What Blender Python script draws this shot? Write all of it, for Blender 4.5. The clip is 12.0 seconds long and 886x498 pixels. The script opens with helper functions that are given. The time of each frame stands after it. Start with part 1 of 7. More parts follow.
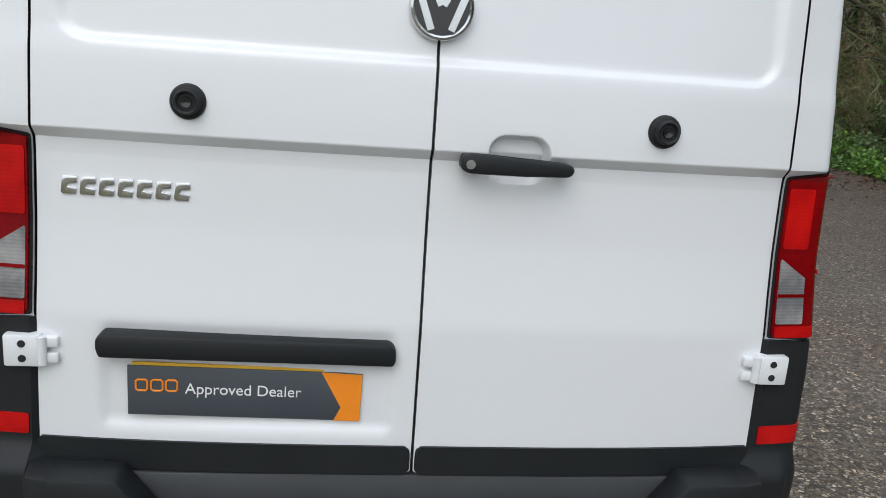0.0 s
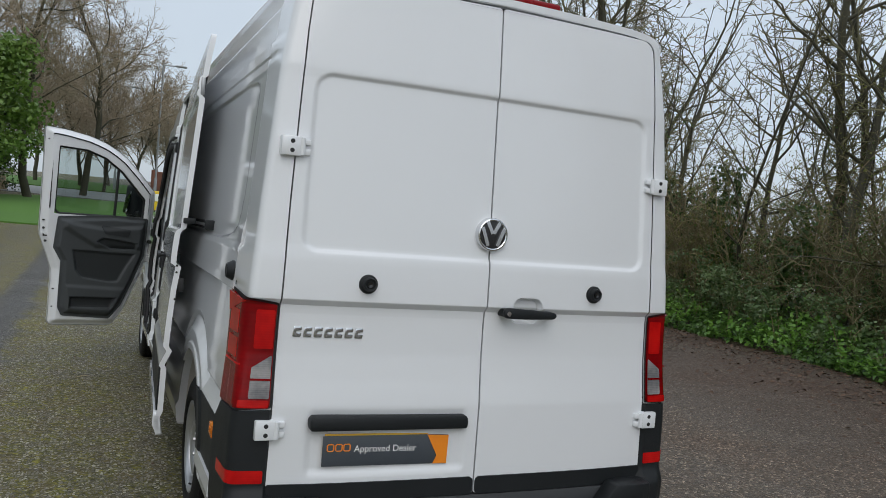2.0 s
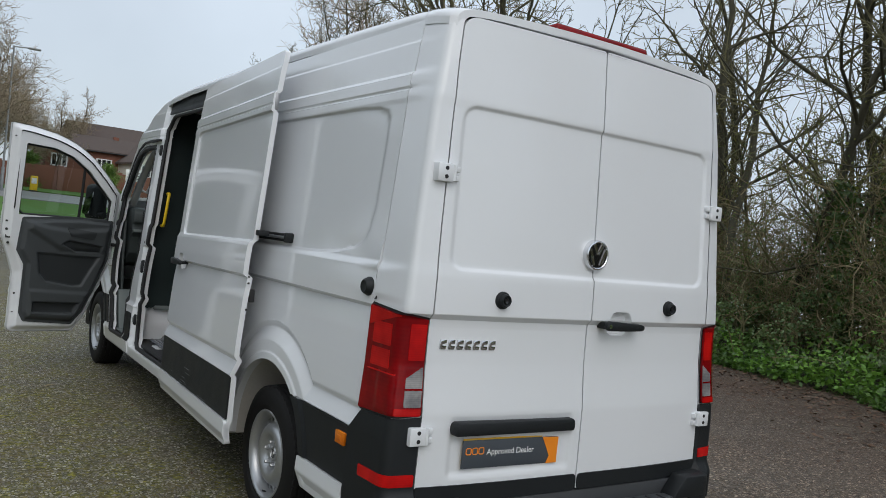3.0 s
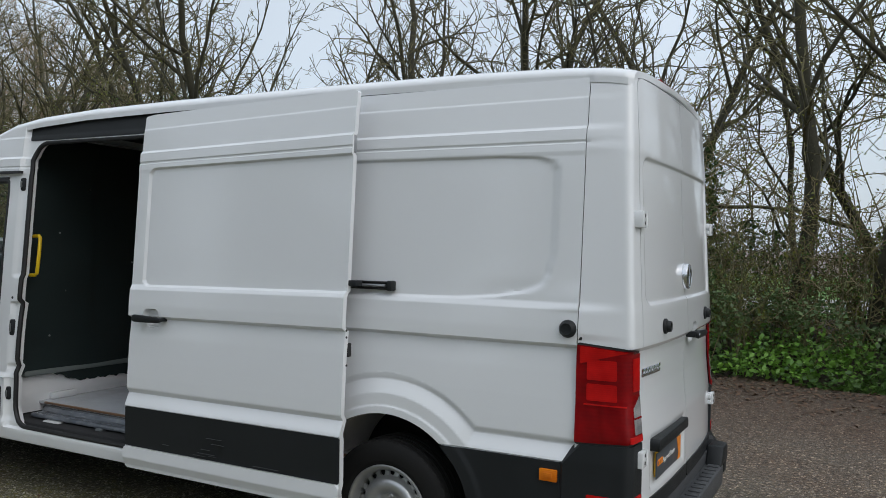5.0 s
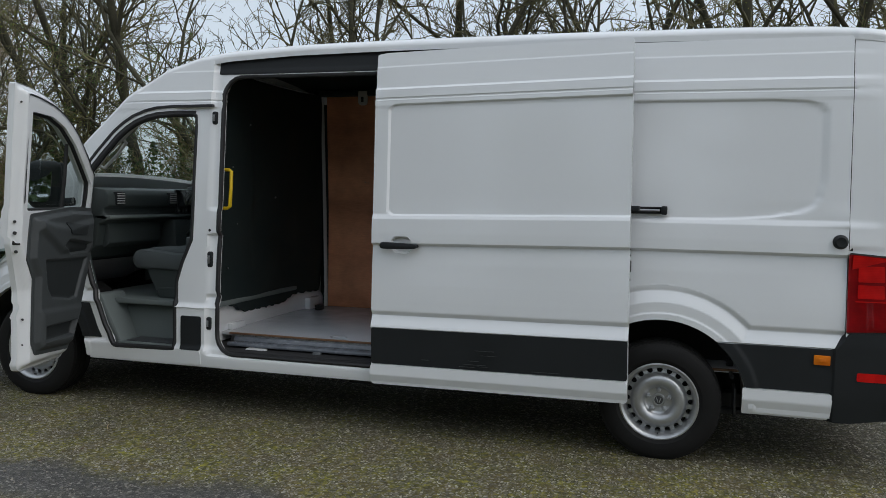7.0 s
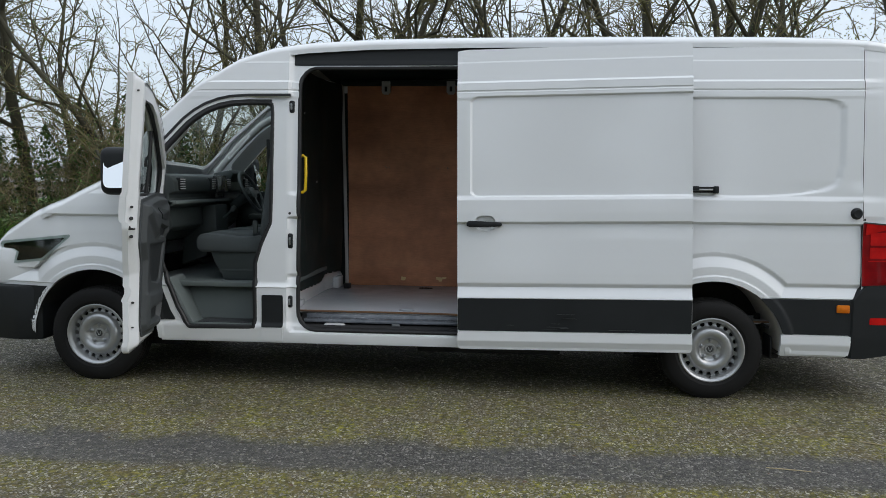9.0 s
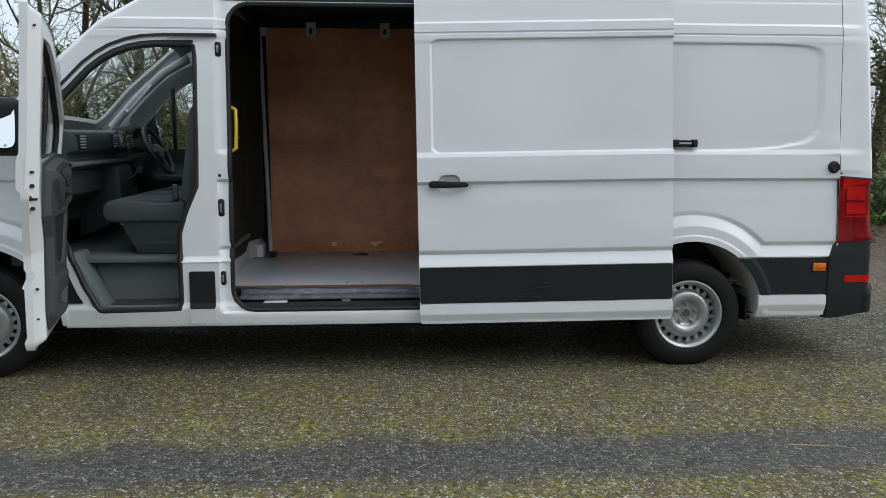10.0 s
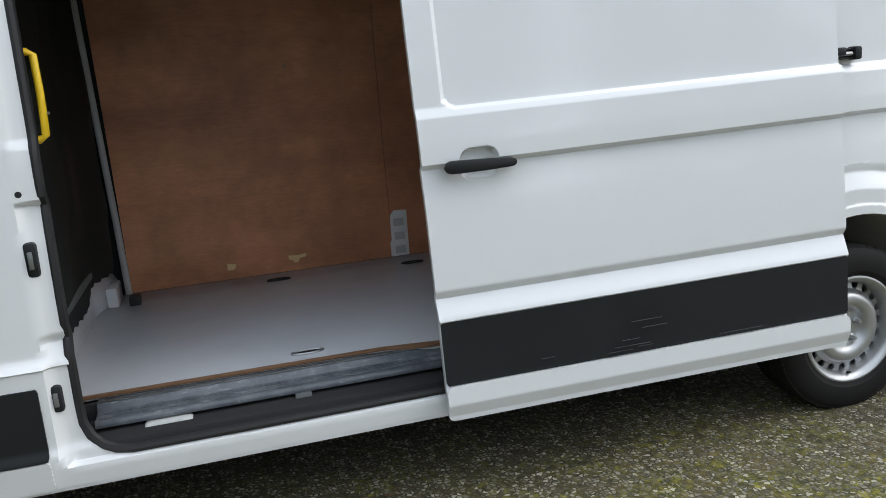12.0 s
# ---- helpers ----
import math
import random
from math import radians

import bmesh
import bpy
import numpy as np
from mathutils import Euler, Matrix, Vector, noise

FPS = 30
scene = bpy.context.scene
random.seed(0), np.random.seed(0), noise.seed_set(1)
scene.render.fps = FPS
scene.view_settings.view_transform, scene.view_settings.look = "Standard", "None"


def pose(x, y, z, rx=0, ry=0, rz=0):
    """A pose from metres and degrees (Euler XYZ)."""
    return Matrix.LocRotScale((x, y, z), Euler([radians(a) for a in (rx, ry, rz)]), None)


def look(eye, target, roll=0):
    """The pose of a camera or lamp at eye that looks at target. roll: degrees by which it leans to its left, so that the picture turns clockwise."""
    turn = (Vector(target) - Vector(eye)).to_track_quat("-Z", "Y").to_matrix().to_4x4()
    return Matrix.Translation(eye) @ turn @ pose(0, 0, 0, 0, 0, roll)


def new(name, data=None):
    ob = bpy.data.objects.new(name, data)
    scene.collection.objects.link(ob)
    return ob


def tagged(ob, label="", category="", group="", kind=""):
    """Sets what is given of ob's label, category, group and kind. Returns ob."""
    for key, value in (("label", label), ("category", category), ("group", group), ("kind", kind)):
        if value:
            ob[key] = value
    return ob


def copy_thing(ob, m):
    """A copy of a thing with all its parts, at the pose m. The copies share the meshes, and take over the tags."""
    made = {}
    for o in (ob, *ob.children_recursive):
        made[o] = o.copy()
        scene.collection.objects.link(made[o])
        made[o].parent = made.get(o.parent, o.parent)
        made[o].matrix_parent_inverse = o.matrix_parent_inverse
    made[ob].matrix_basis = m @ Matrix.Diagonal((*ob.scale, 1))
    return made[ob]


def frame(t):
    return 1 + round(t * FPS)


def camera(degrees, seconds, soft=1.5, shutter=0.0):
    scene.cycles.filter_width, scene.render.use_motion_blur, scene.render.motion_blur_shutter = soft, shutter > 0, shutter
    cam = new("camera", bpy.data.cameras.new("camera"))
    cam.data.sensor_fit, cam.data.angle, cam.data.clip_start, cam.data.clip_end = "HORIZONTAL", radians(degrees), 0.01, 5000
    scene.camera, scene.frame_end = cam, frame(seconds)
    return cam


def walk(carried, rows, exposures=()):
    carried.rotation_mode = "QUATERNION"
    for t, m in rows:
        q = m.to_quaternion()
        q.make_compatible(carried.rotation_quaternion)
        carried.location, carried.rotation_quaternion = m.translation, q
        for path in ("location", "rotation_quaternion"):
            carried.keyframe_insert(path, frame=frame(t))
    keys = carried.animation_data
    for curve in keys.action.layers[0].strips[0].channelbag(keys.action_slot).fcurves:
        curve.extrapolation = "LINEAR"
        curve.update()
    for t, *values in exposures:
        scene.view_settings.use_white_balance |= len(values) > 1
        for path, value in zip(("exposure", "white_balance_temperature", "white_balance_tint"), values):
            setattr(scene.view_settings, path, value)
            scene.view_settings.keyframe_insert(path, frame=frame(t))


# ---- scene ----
cam = camera(57.6, 12.0, soft=0.6)
PATH = [
    (0, (-0.179, -1.728, 1.442), (0.063, 0.203, 0.979), 4.2),
    (0.5, (-0.242, -2.244, 1.568), (0.07, -0.299, 1.22), 1.0),
    (1, (-0.524, -2.652, 1.592), (0.115, -0.768, 1.388), 2.0),
    (1.5, (-0.934, -2.9, 1.56), (-0.139, -1.066, 1.481), 5.9),
    (2, (-1.492, -2.927, 1.559), (-0.694, -1.094, 1.503), 4.6),
    (2.5, (-2.041, -2.871, 1.57), (-1.062, -1.127, 1.536), 4.9),
    (3, (-2.606, -2.639, 1.548), (-1.495, -0.976, 1.522), 5.7),
    (3.5, (-3.182, -2.314, 1.553), (-1.88, -0.797, 1.487), 6.1),
    (3.7, (-3.372, -2.13, 1.511), (-1.951, -0.722, 1.469), 5.9),
    (5.3, (-4.62, -0.547, 1.696), (-2.812, 0.308, 1.663), 1.0),
    (5.5, (-4.753, -0.337, 1.698), (-2.918, 0.457, 1.646), 1.4),
    (6, (-5.049, 0.171, 1.627), (-3.187, 0.899, 1.56), 2.2),
    (6.5, (-5.442, 0.679, 1.553), (-3.53, 1.263, 1.531), -1.0),
    (7, (-5.829, 1.187, 1.528), (-3.914, 1.748, 1.399), 1.0),
    (7.5, (-6.21, 1.628, 1.525), (-4.273, 2.063, 1.29), 0.2),
    (7.7, (-6.357, 1.743, 1.517), (-4.412, 2.152, 1.295), 0.6),
    (9.3, (-6.709, 2.874, 1.503), (-4.718, 2.96, 1.331), 0.2),
    (9.5, (-6.542, 2.989, 1.527), (-4.55, 3.01, 1.342), 0.1),
    (10, (-6.074, 3.281, 1.522), (-4.099, 3.135, 1.242), 0.1),
    (10.5, (-5.524, 3.459, 1.527), (-3.579, 3.169, 1.165), -2.8),
    (11, (-4.91, 3.63, 1.544), (-2.982, 3.303, 1.122), -4.9),
    (11.5, (-4.28, 3.704, 1.521), (-2.395, 3.214, 1.07), -5.1),
    (12, (-3.61, 3.723, 1.508), (-1.722, 3.209, 1.094), -4.8),
]
walk(cam, [(t, look(eye, target, roll)) for t, eye, target, roll in PATH],
     exposures=[(0.0, 0.30), (0.5, 0.00), (1.0, 0.00), (1.5, 0.06), (2.0, -0.15), (2.5, -0.20), (3.0, -0.12), (3.5, 0.00), (5.5, -0.10), (6.0, -0.12), (6.5, -0.12), (7.0, -0.18), (7.5, 0.14), (9.5, 0.12), (10.5, 0.42), (11.0, 0.58), (12.0, 0.60)])

# ---------------------------------------------------------------- world and light
world = bpy.data.worlds.new("overcast_sky")
scene.world = world
world.use_nodes = True
wt = world.node_tree
wt.nodes.clear()
w_out = wt.nodes.new("ShaderNodeOutputWorld")
w_sky = wt.nodes.new("ShaderNodeTexSky")
w_sky.sky_type, w_sky.sun_disc = "NISHITA", False
w_sky.sun_elevation, w_sky.sun_rotation = radians(42), radians(205)
w_sky.dust_density, w_sky.air_density = 3.0, 1.0
w_bg1 = wt.nodes.new("ShaderNodeBackground")
w_bg1.inputs[1].default_value = 0.03
w_bg2 = wt.nodes.new("ShaderNodeBackground")
w_bg2.inputs[1].default_value = 1.0
w_tc = wt.nodes.new("ShaderNodeTexCoord")
w_sep = wt.nodes.new("ShaderNodeSeparateXYZ")
w_map = wt.nodes.new("ShaderNodeMapRange")
w_map.inputs[1].default_value, w_map.inputs[2].default_value = -0.05, 1.0
w_map.inputs[3].default_value, w_map.inputs[4].default_value = 0.0, 1.0
w_ramp = wt.nodes.new("ShaderNodeValToRGB")
w_ramp.color_ramp.elements[0].color = (0.53, 0.60, 0.67, 1)
w_ramp.color_ramp.elements[1].color = (0.91, 0.99, 1.08, 1)
w_ns = wt.nodes.new("ShaderNodeTexNoise")
w_ns.inputs["Scale"].default_value, w_ns.inputs["Detail"].default_value = 2.2, 5.0
w_nm = wt.nodes.new("ShaderNodeMapRange")
w_nm.inputs[1].default_value, w_nm.inputs[2].default_value = 0.3, 0.7
w_nm.inputs[3].default_value, w_nm.inputs[4].default_value = 0.9, 1.1
w_mul = wt.nodes.new("ShaderNodeVectorMath")
w_mul.operation = "SCALE"
w_add = wt.nodes.new("ShaderNodeAddShader")
for a, b in ((w_sky.outputs[0], w_bg1.inputs[0]), (w_tc.outputs["Generated"], w_sep.inputs[0]), (w_sep.outputs[2], w_map.inputs[0]),
             (w_map.outputs[0], w_ramp.inputs[0]), (w_tc.outputs["Generated"], w_ns.inputs["Vector"]), (w_ns.outputs[0], w_nm.inputs[0]),
             (w_ramp.outputs[0], w_mul.inputs[0]), (w_nm.outputs[0], w_mul.inputs["Scale"]), (w_mul.outputs[0], w_bg2.inputs[0]),
             (w_bg1.outputs[0], w_add.inputs[0]), (w_bg2.outputs[0], w_add.inputs[1]), (w_add.outputs[0], w_out.inputs[0])):
    wt.links.new(a, b)

sun = new("sun", bpy.data.lights.new("sun", "SUN"))
sun.data.energy, sun.data.angle, sun.data.color = 0.7, radians(50), (1.0, 0.985, 0.96)
sun.matrix_world = look((-3.5, -14, 13), (0, 0, 0))


# ---------------------------------------------------------------- materials
def shader(name):
    m = bpy.data.materials.new(name)
    m.use_nodes = True
    return m, m.node_tree, m.node_tree.nodes["Principled BSDF"]


def noise_node(nt, vec, scale, detail=4.0, rough=0.55):
    n = nt.nodes.new("ShaderNodeTexNoise")
    n.inputs["Scale"].default_value, n.inputs["Detail"].default_value, n.inputs["Roughness"].default_value = scale, detail, rough
    nt.links.new(vec, n.inputs["Vector"])
    return n.outputs[0]


def ramp(nt, fac, stops):
    r = nt.nodes.new("ShaderNodeValToRGB")
    e = r.color_ramp.elements
    while len(e) < len(stops):
        e.new(0.5)
    for k, (p, c) in zip(e, stops):
        k.position, k.color = p, (*c, 1) if len(c) == 3 else c
    nt.links.new(fac, r.inputs[0])
    return r.outputs[0]


def mix(nt, fac, a, b, mode="MIX"):
    n = nt.nodes.new("ShaderNodeMix")
    n.data_type, n.blend_type = "RGBA", mode
    for sock, val in ((n.inputs[0], fac), (n.inputs[6], a), (n.inputs[7], b)):
        if hasattr(val, "links"):
            nt.links.new(val, sock)
        else:
            sock.default_value = (*val, 1) if isinstance(val, tuple) and len(val) == 3 else val
    return n.outputs[2]


def bump(nt, bsdf, height, dist, strength=0.5):
    b = nt.nodes.new("ShaderNodeBump")
    b.inputs["Strength"].default_value, b.inputs["Distance"].default_value = strength, dist
    nt.links.new(height, b.inputs["Height"])
    nt.links.new(b.outputs[0], bsdf.inputs["Normal"])


def grained(name, dark, light, rough=0.5, big=3.0, fine=60.0, metal=0.0, relief=0.0, coat=0.0, spread=0.1, specular=0.5):
    """A surface with broad stains, fine grain and uneven gloss."""
    m, nt, b = shader(name)
    tc = nt.nodes.new("ShaderNodeTexCoord").outputs["Object"]
    n1, n2 = noise_node(nt, tc, big), noise_node(nt, tc, fine, 3.0)
    c1 = ramp(nt, n1, [(0.12, dark), (0.88, light)])
    c2 = mix(nt, 0.35, c1, ramp(nt, n2, [(0.12, dark), (0.88, light)]))
    nt.links.new(c2, b.inputs["Base Color"])
    r = ramp(nt, n1, [(0.1, (max(0.02, rough - spread),) * 3), (0.9, (min(1.0, rough + spread),) * 3)])
    nt.links.new(r, b.inputs["Roughness"])
    b.inputs["Metallic"].default_value = metal
    b.inputs["Coat Weight"].default_value, b.inputs["Coat Roughness"].default_value = coat, 0.06
    b.inputs["Specular IOR Level"].default_value = specular
    if relief:
        bump(nt, b, n2, relief)
    return m


PAINT = grained("white_paint", (0.748, 0.766, 0.785), (0.764, 0.78, 0.797), rough=0.28, big=0.35, fine=9, coat=1.0, spread=0.006)
PLASTIC = grained("black_plastic", (0.009, 0.011, 0.012), (0.018, 0.020, 0.022), rough=0.5, big=4, fine=900, relief=0.0006, specular=0.28)
GREYPLASTIC = grained("weathered_plastic", (0.04, 0.043, 0.047), (0.065, 0.068, 0.072), rough=0.48, big=5, fine=700, relief=0.0006)
TRIM = grained("grey_trim", (0.038, 0.043, 0.046), (0.057, 0.064, 0.067), rough=0.6, big=3, fine=500, relief=0.0005)
INSERT = grained("dark_trim_insert", (0.014, 0.017, 0.018), (0.024, 0.028, 0.030), rough=0.6, big=3, fine=500, relief=0.0005)
# trim and black plastic again for the cab, colour raised to brighten its interior
CABTRIMLIT = grained("brightened_cab_trim", (0.115, 0.138, 0.135), (0.165, 0.19, 0.186), rough=0.6, big=3, fine=500, relief=0.0005)
CABDARKLIT = grained("brightened_cab_plastic", (0.036, 0.046, 0.046), (0.056, 0.068, 0.068), rough=0.5, big=3, fine=500, relief=0.0005)
LIGHTGREY = grained("grey_step_trim", (0.10, 0.11, 0.115), (0.14, 0.15, 0.155), rough=0.55, big=3, fine=400, relief=0.0005)
LIGHTTRIM = grained("pale_trim", (0.48, 0.49, 0.49), (0.58, 0.585, 0.58), rough=0.65, big=3, fine=200)
RUBBER = grained("tyre_rubber", (0.006, 0.006, 0.0065), (0.016, 0.0155, 0.015), rough=0.66, big=7, fine=140, relief=0.001, specular=0.2)
SEAL = grained("rubber_seal", (0.008, 0.008, 0.009), (0.016, 0.016, 0.017), rough=0.55, big=6, fine=90)
STEEL = grained("silver_wheel_paint", (0.36, 0.37, 0.38), (0.50, 0.51, 0.52), rough=0.33, big=9, fine=80, metal=0.7)
CHROME = grained("chrome", (0.62, 0.63, 0.65), (0.75, 0.76, 0.78), rough=0.12, big=8, fine=60, metal=1.0, spread=0.05)
GLOSSBLACK = grained("gloss_black", (0.006, 0.006, 0.007), (0.01, 0.01, 0.011), rough=0.12, big=8, fine=60, coat=0.6, spread=0.04)
METAL = grained("bare_metal", (0.25, 0.26, 0.27), (0.42, 0.43, 0.44), rough=0.38, big=9, fine=120, metal=0.9)
UNDER = grained("underbody", (0.012, 0.012, 0.013), (0.024, 0.024, 0.025), rough=0.85, big=4, fine=40, relief=0.002)
LINER = grained("arch_liner", (0.46, 0.44, 0.40), (0.66, 0.64, 0.59), rough=0.85, big=5, fine=70, relief=0.002)
SEATCLOTH = grained("seat_cloth", (0.055, 0.066, 0.069), (0.094, 0.107, 0.110), rough=0.9, big=5, fine=420, relief=0.001)
YELLOW = grained("yellow_grip", (0.72, 0.47, 0.01), (0.82, 0.56, 0.02), rough=0.42, big=9, fine=90)
ORANGE = grained("orange_print", (0.86, 0.24, 0.012), (0.92, 0.29, 0.02), rough=0.35, big=9, fine=90)
SLATE = grained("slate_print", (0.055, 0.065, 0.078), (0.066, 0.076, 0.09), rough=0.35, big=9, fine=90)
WHITEPRINT = grained("white_print", (0.8, 0.8, 0.8), (0.86, 0.86, 0.86), rough=0.4, big=9, fine=90)
PLATEYELLOW = grained("plate_yellow", (0.75, 0.42, 0.01), (0.8, 0.48, 0.02), rough=0.35, big=9, fine=90)
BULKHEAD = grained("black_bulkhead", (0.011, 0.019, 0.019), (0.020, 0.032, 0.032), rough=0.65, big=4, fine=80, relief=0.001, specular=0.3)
CARGOFLOOR = grained("grey_floor_lining", (0.49, 0.505, 0.535), (0.58, 0.595, 0.625), rough=0.20, big=5, fine=380, relief=0.0004, spread=0.09)
PLYEDGE = grained("plywood_edge", (0.12, 0.06, 0.03), (0.26, 0.14, 0.07), rough=0.7, big=16, fine=120)
HEADLINING = grained("headlining", (0.26, 0.27, 0.265), (0.34, 0.35, 0.345), rough=0.9, big=4, fine=250)
CREAM = grained("cream_render", (0.58, 0.55, 0.47), (0.68, 0.65, 0.57), rough=0.9, big=0.6, fine=6)
ROOFTILE = grained("brown_roof_tile", (0.055, 0.040, 0.034), (0.10, 0.072, 0.060), rough=0.85, big=0.7, fine=9, relief=0.02)
REDBRICK = grained("red_brick", (0.15, 0.062, 0.042), (0.25, 0.105, 0.07), rough=0.85, big=0.9, fine=14, relief=0.01)
STONE = grained("yellow_sandstone", (0.24, 0.185, 0.10), (0.45, 0.37, 0.22), rough=0.9, big=1.6, fine=18, relief=0.01)
COPING = grained("mossy_coping", (0.17, 0.17, 0.10), (0.30, 0.28, 0.20), rough=0.95, big=3, fine=25, relief=0.006)
ROADTAR = grained("road_tarmac", (0.20, 0.205, 0.21), (0.27, 0.275, 0.28), rough=0.4, big=0.5, fine=40, relief=0.003)
GALV = grained("galvanised_pole", (0.20, 0.21, 0.21), (0.30, 0.31, 0.31), rough=0.5, big=4, fine=40, metal=0.4)
LITTER = grained("dry_stalk", (0.36, 0.28, 0.15), (0.52, 0.43, 0.27), rough=0.8, big=20, fine=120)
DEADLEAF = grained("dead_leaf", (0.055, 0.032, 0.020), (0.17, 0.10, 0.06), rough=0.8, big=9, fine=90)


def glass(name, tint=(0.80, 0.86, 0.83), rough=0.0):
    m, nt, b = shader(name)
    nt.nodes.remove(b)
    tr, gl, lw, mx = (nt.nodes.new("ShaderNode" + k) for k in ("BsdfTransparent", "BsdfGlossy", "LayerWeight", "MixShader"))
    tr.inputs[0].default_value, gl.inputs[0].default_value = (*tint, 1), (1, 1, 1, 1)
    gl.inputs["Roughness"].default_value = 0.02 + rough
    fr = nt.nodes.new("ShaderNodeMapRange")
    pw = nt.nodes.new("ShaderNodeMath")
    pw.operation, pw.inputs[1].default_value = "POWER", 4.5
    fr.inputs[3].default_value, fr.inputs[4].default_value = 0.05, 0.9
    nt.links.new(lw.outputs["Facing"], pw.inputs[0])
    nt.links.new(pw.outputs[0], fr.inputs[0])
    for a, c in ((fr.outputs[0], mx.inputs[0]), (tr.outputs[0], mx.inputs[1]), (gl.outputs[0], mx.inputs[2]), (mx.outputs[0], nt.nodes["Material Output"].inputs[0])):
        nt.links.new(a, c)
    return m


GLASS = glass("window_glass")
DARKGLASS = glass("tinted_glass", (0.60, 0.66, 0.64))


def lens_mat(name, dark, light, ribs):
    """A lamp lens with moulded ribs under a glossy skin."""
    m, nt, b = shader(name)
    tc = nt.nodes.new("ShaderNodeTexCoord").outputs["Object"]
    wv = nt.nodes.new("ShaderNodeTexWave")
    wv.wave_type, wv.bands_direction = "BANDS", "Z"
    wv.inputs["Scale"].default_value, wv.inputs["Distortion"].default_value = ribs, 0.0
    nt.links.new(tc, wv.inputs["Vector"])
    n1 = noise_node(nt, tc, 9.0)
    c = mix(nt, 0.12, ramp(nt, n1, [(0.35, dark), (0.65, light)]), ramp(nt, wv.outputs[1], [(0.2, dark), (0.8, light)]))
    nt.links.new(c, b.inputs["Base Color"])
    b.inputs["Roughness"].default_value = 0.22
    b.inputs["Coat Weight"].default_value, b.inputs["Coat Roughness"].default_value = 0.25, 0.03
    b.inputs["Specular IOR Level"].default_value = 0.15
    bump(nt, b, wv.outputs[1], 0.0006, 0.12)
    return m


REDLENS = lens_mat("red_lens", (0.15, 0.001, 0.003), (0.25, 0.002, 0.004), 18)
REDBRIGHT = lens_mat("bright_red_lens", (0.36, 0.003, 0.004), (0.58, 0.008, 0.007), 34)
CLEARLENS = lens_mat("clear_ribbed_lens", (0.14, 0.14, 0.145), (0.40, 0.385, 0.38), 40)
AMBERLENS = lens_mat("amber_lens", (0.60, 0.14, 0.008), (0.80, 0.25, 0.015), 40)

# mirror glass
MIRROR, _nt, _b = shader("mirror_glass")
_b.inputs["Base Color"].default_value, _b.inputs["Metallic"].default_value, _b.inputs["Roughness"].default_value = (0.85, 0.87, 0.88, 1), 1.0, 0.02


def plywood():
    m, nt, b = shader("brown_plywood")
    tc = nt.nodes.new("ShaderNodeTexCoord").outputs["Object"]
    mp = nt.nodes.new("ShaderNodeMapping")
    mp.inputs["Scale"].default_value = (1.0, 0.35, 2.4)
    nt.links.new(tc, mp.inputs[0])
    n1 = noise_node(nt, mp.outputs[0], 1.6, 6.0)
    n2 = noise_node(nt, mp.outputs[0], 45.0, 3.0)
    n3 = noise_node(nt, tc, 3.5, 8.0, 0.7)
    c = ramp(nt, n1, [(0.28, (0.50, 0.20, 0.096)), (0.5, (0.72, 0.30, 0.148)), (0.72, (0.86, 0.40, 0.21))])
    c = mix(nt, 0.3, c, ramp(nt, n2, [(0.3, (0.27, 0.12, 0.07)), (0.7, (0.56, 0.29, 0.18))]))
    blot = noise_node(nt, tc, 2.3, 5.0, 0.6)
    c = mix(nt, 1.0, c, ramp(nt, blot, [(0.32, (0.68, 0.66, 0.64)), (0.66, (1.18, 1.18, 1.18))]), "MULTIPLY")
    scr = ramp(nt, n3, [(0.675, (0, 0, 0)), (0.69, (1, 1, 1))])
    c = mix(nt, scr, c, (0.40, 0.27, 0.18))
    nt.links.new(c, b.inputs["Base Color"])
    nt.links.new(ramp(nt, n1, [(0.3, (0.42,) * 3), (0.7, (0.6,) * 3)]), b.inputs["Roughness"])
    bump(nt, b, n2, 0.0006)
    return m


def scuffed():
    """Black step plastic, sky sheen mixed into its base, rubbed pale along its length."""
    m, nt, b = shader("scuffed_step_plastic")
    tc = nt.nodes.new("ShaderNodeTexCoord").outputs["Object"]
    mp = nt.nodes.new("ShaderNodeMapping")
    mp.inputs["Scale"].default_value = (1.0, 0.12, 1.0)
    nt.links.new(tc, mp.inputs[0])
    n1, n2 = noise_node(nt, mp.outputs[0], 150.0, 3.0, 0.6), noise_node(nt, tc, 9.0, 6.0, 0.7)
    c = ramp(nt, n2, [(0.35, (0.080, 0.089, 0.104)), (0.65, (0.14, 0.152, 0.172))])
    rub = mix(nt, 1.0, ramp(nt, n1, [(0.56, (0, 0, 0)), (0.70, (1, 1, 1))]), ramp(nt, n2, [(0.46, (0, 0, 0)), (0.62, (1, 1, 1))]), "MULTIPLY")
    c = mix(nt, rub, c, (0.30, 0.315, 0.34))
    nt.links.new(c, b.inputs["Base Color"])
    b.inputs["Roughness"].default_value = 0.24
    bump(nt, b, n2, 0.0015, 0.4)
    return m


SCUFFED = scuffed()
PLYWOOD = plywood()
BAREWOOD = grained("torn_veneer", (0.74, 0.55, 0.25), (0.86, 0.68, 0.38), rough=0.8, big=20, fine=150)


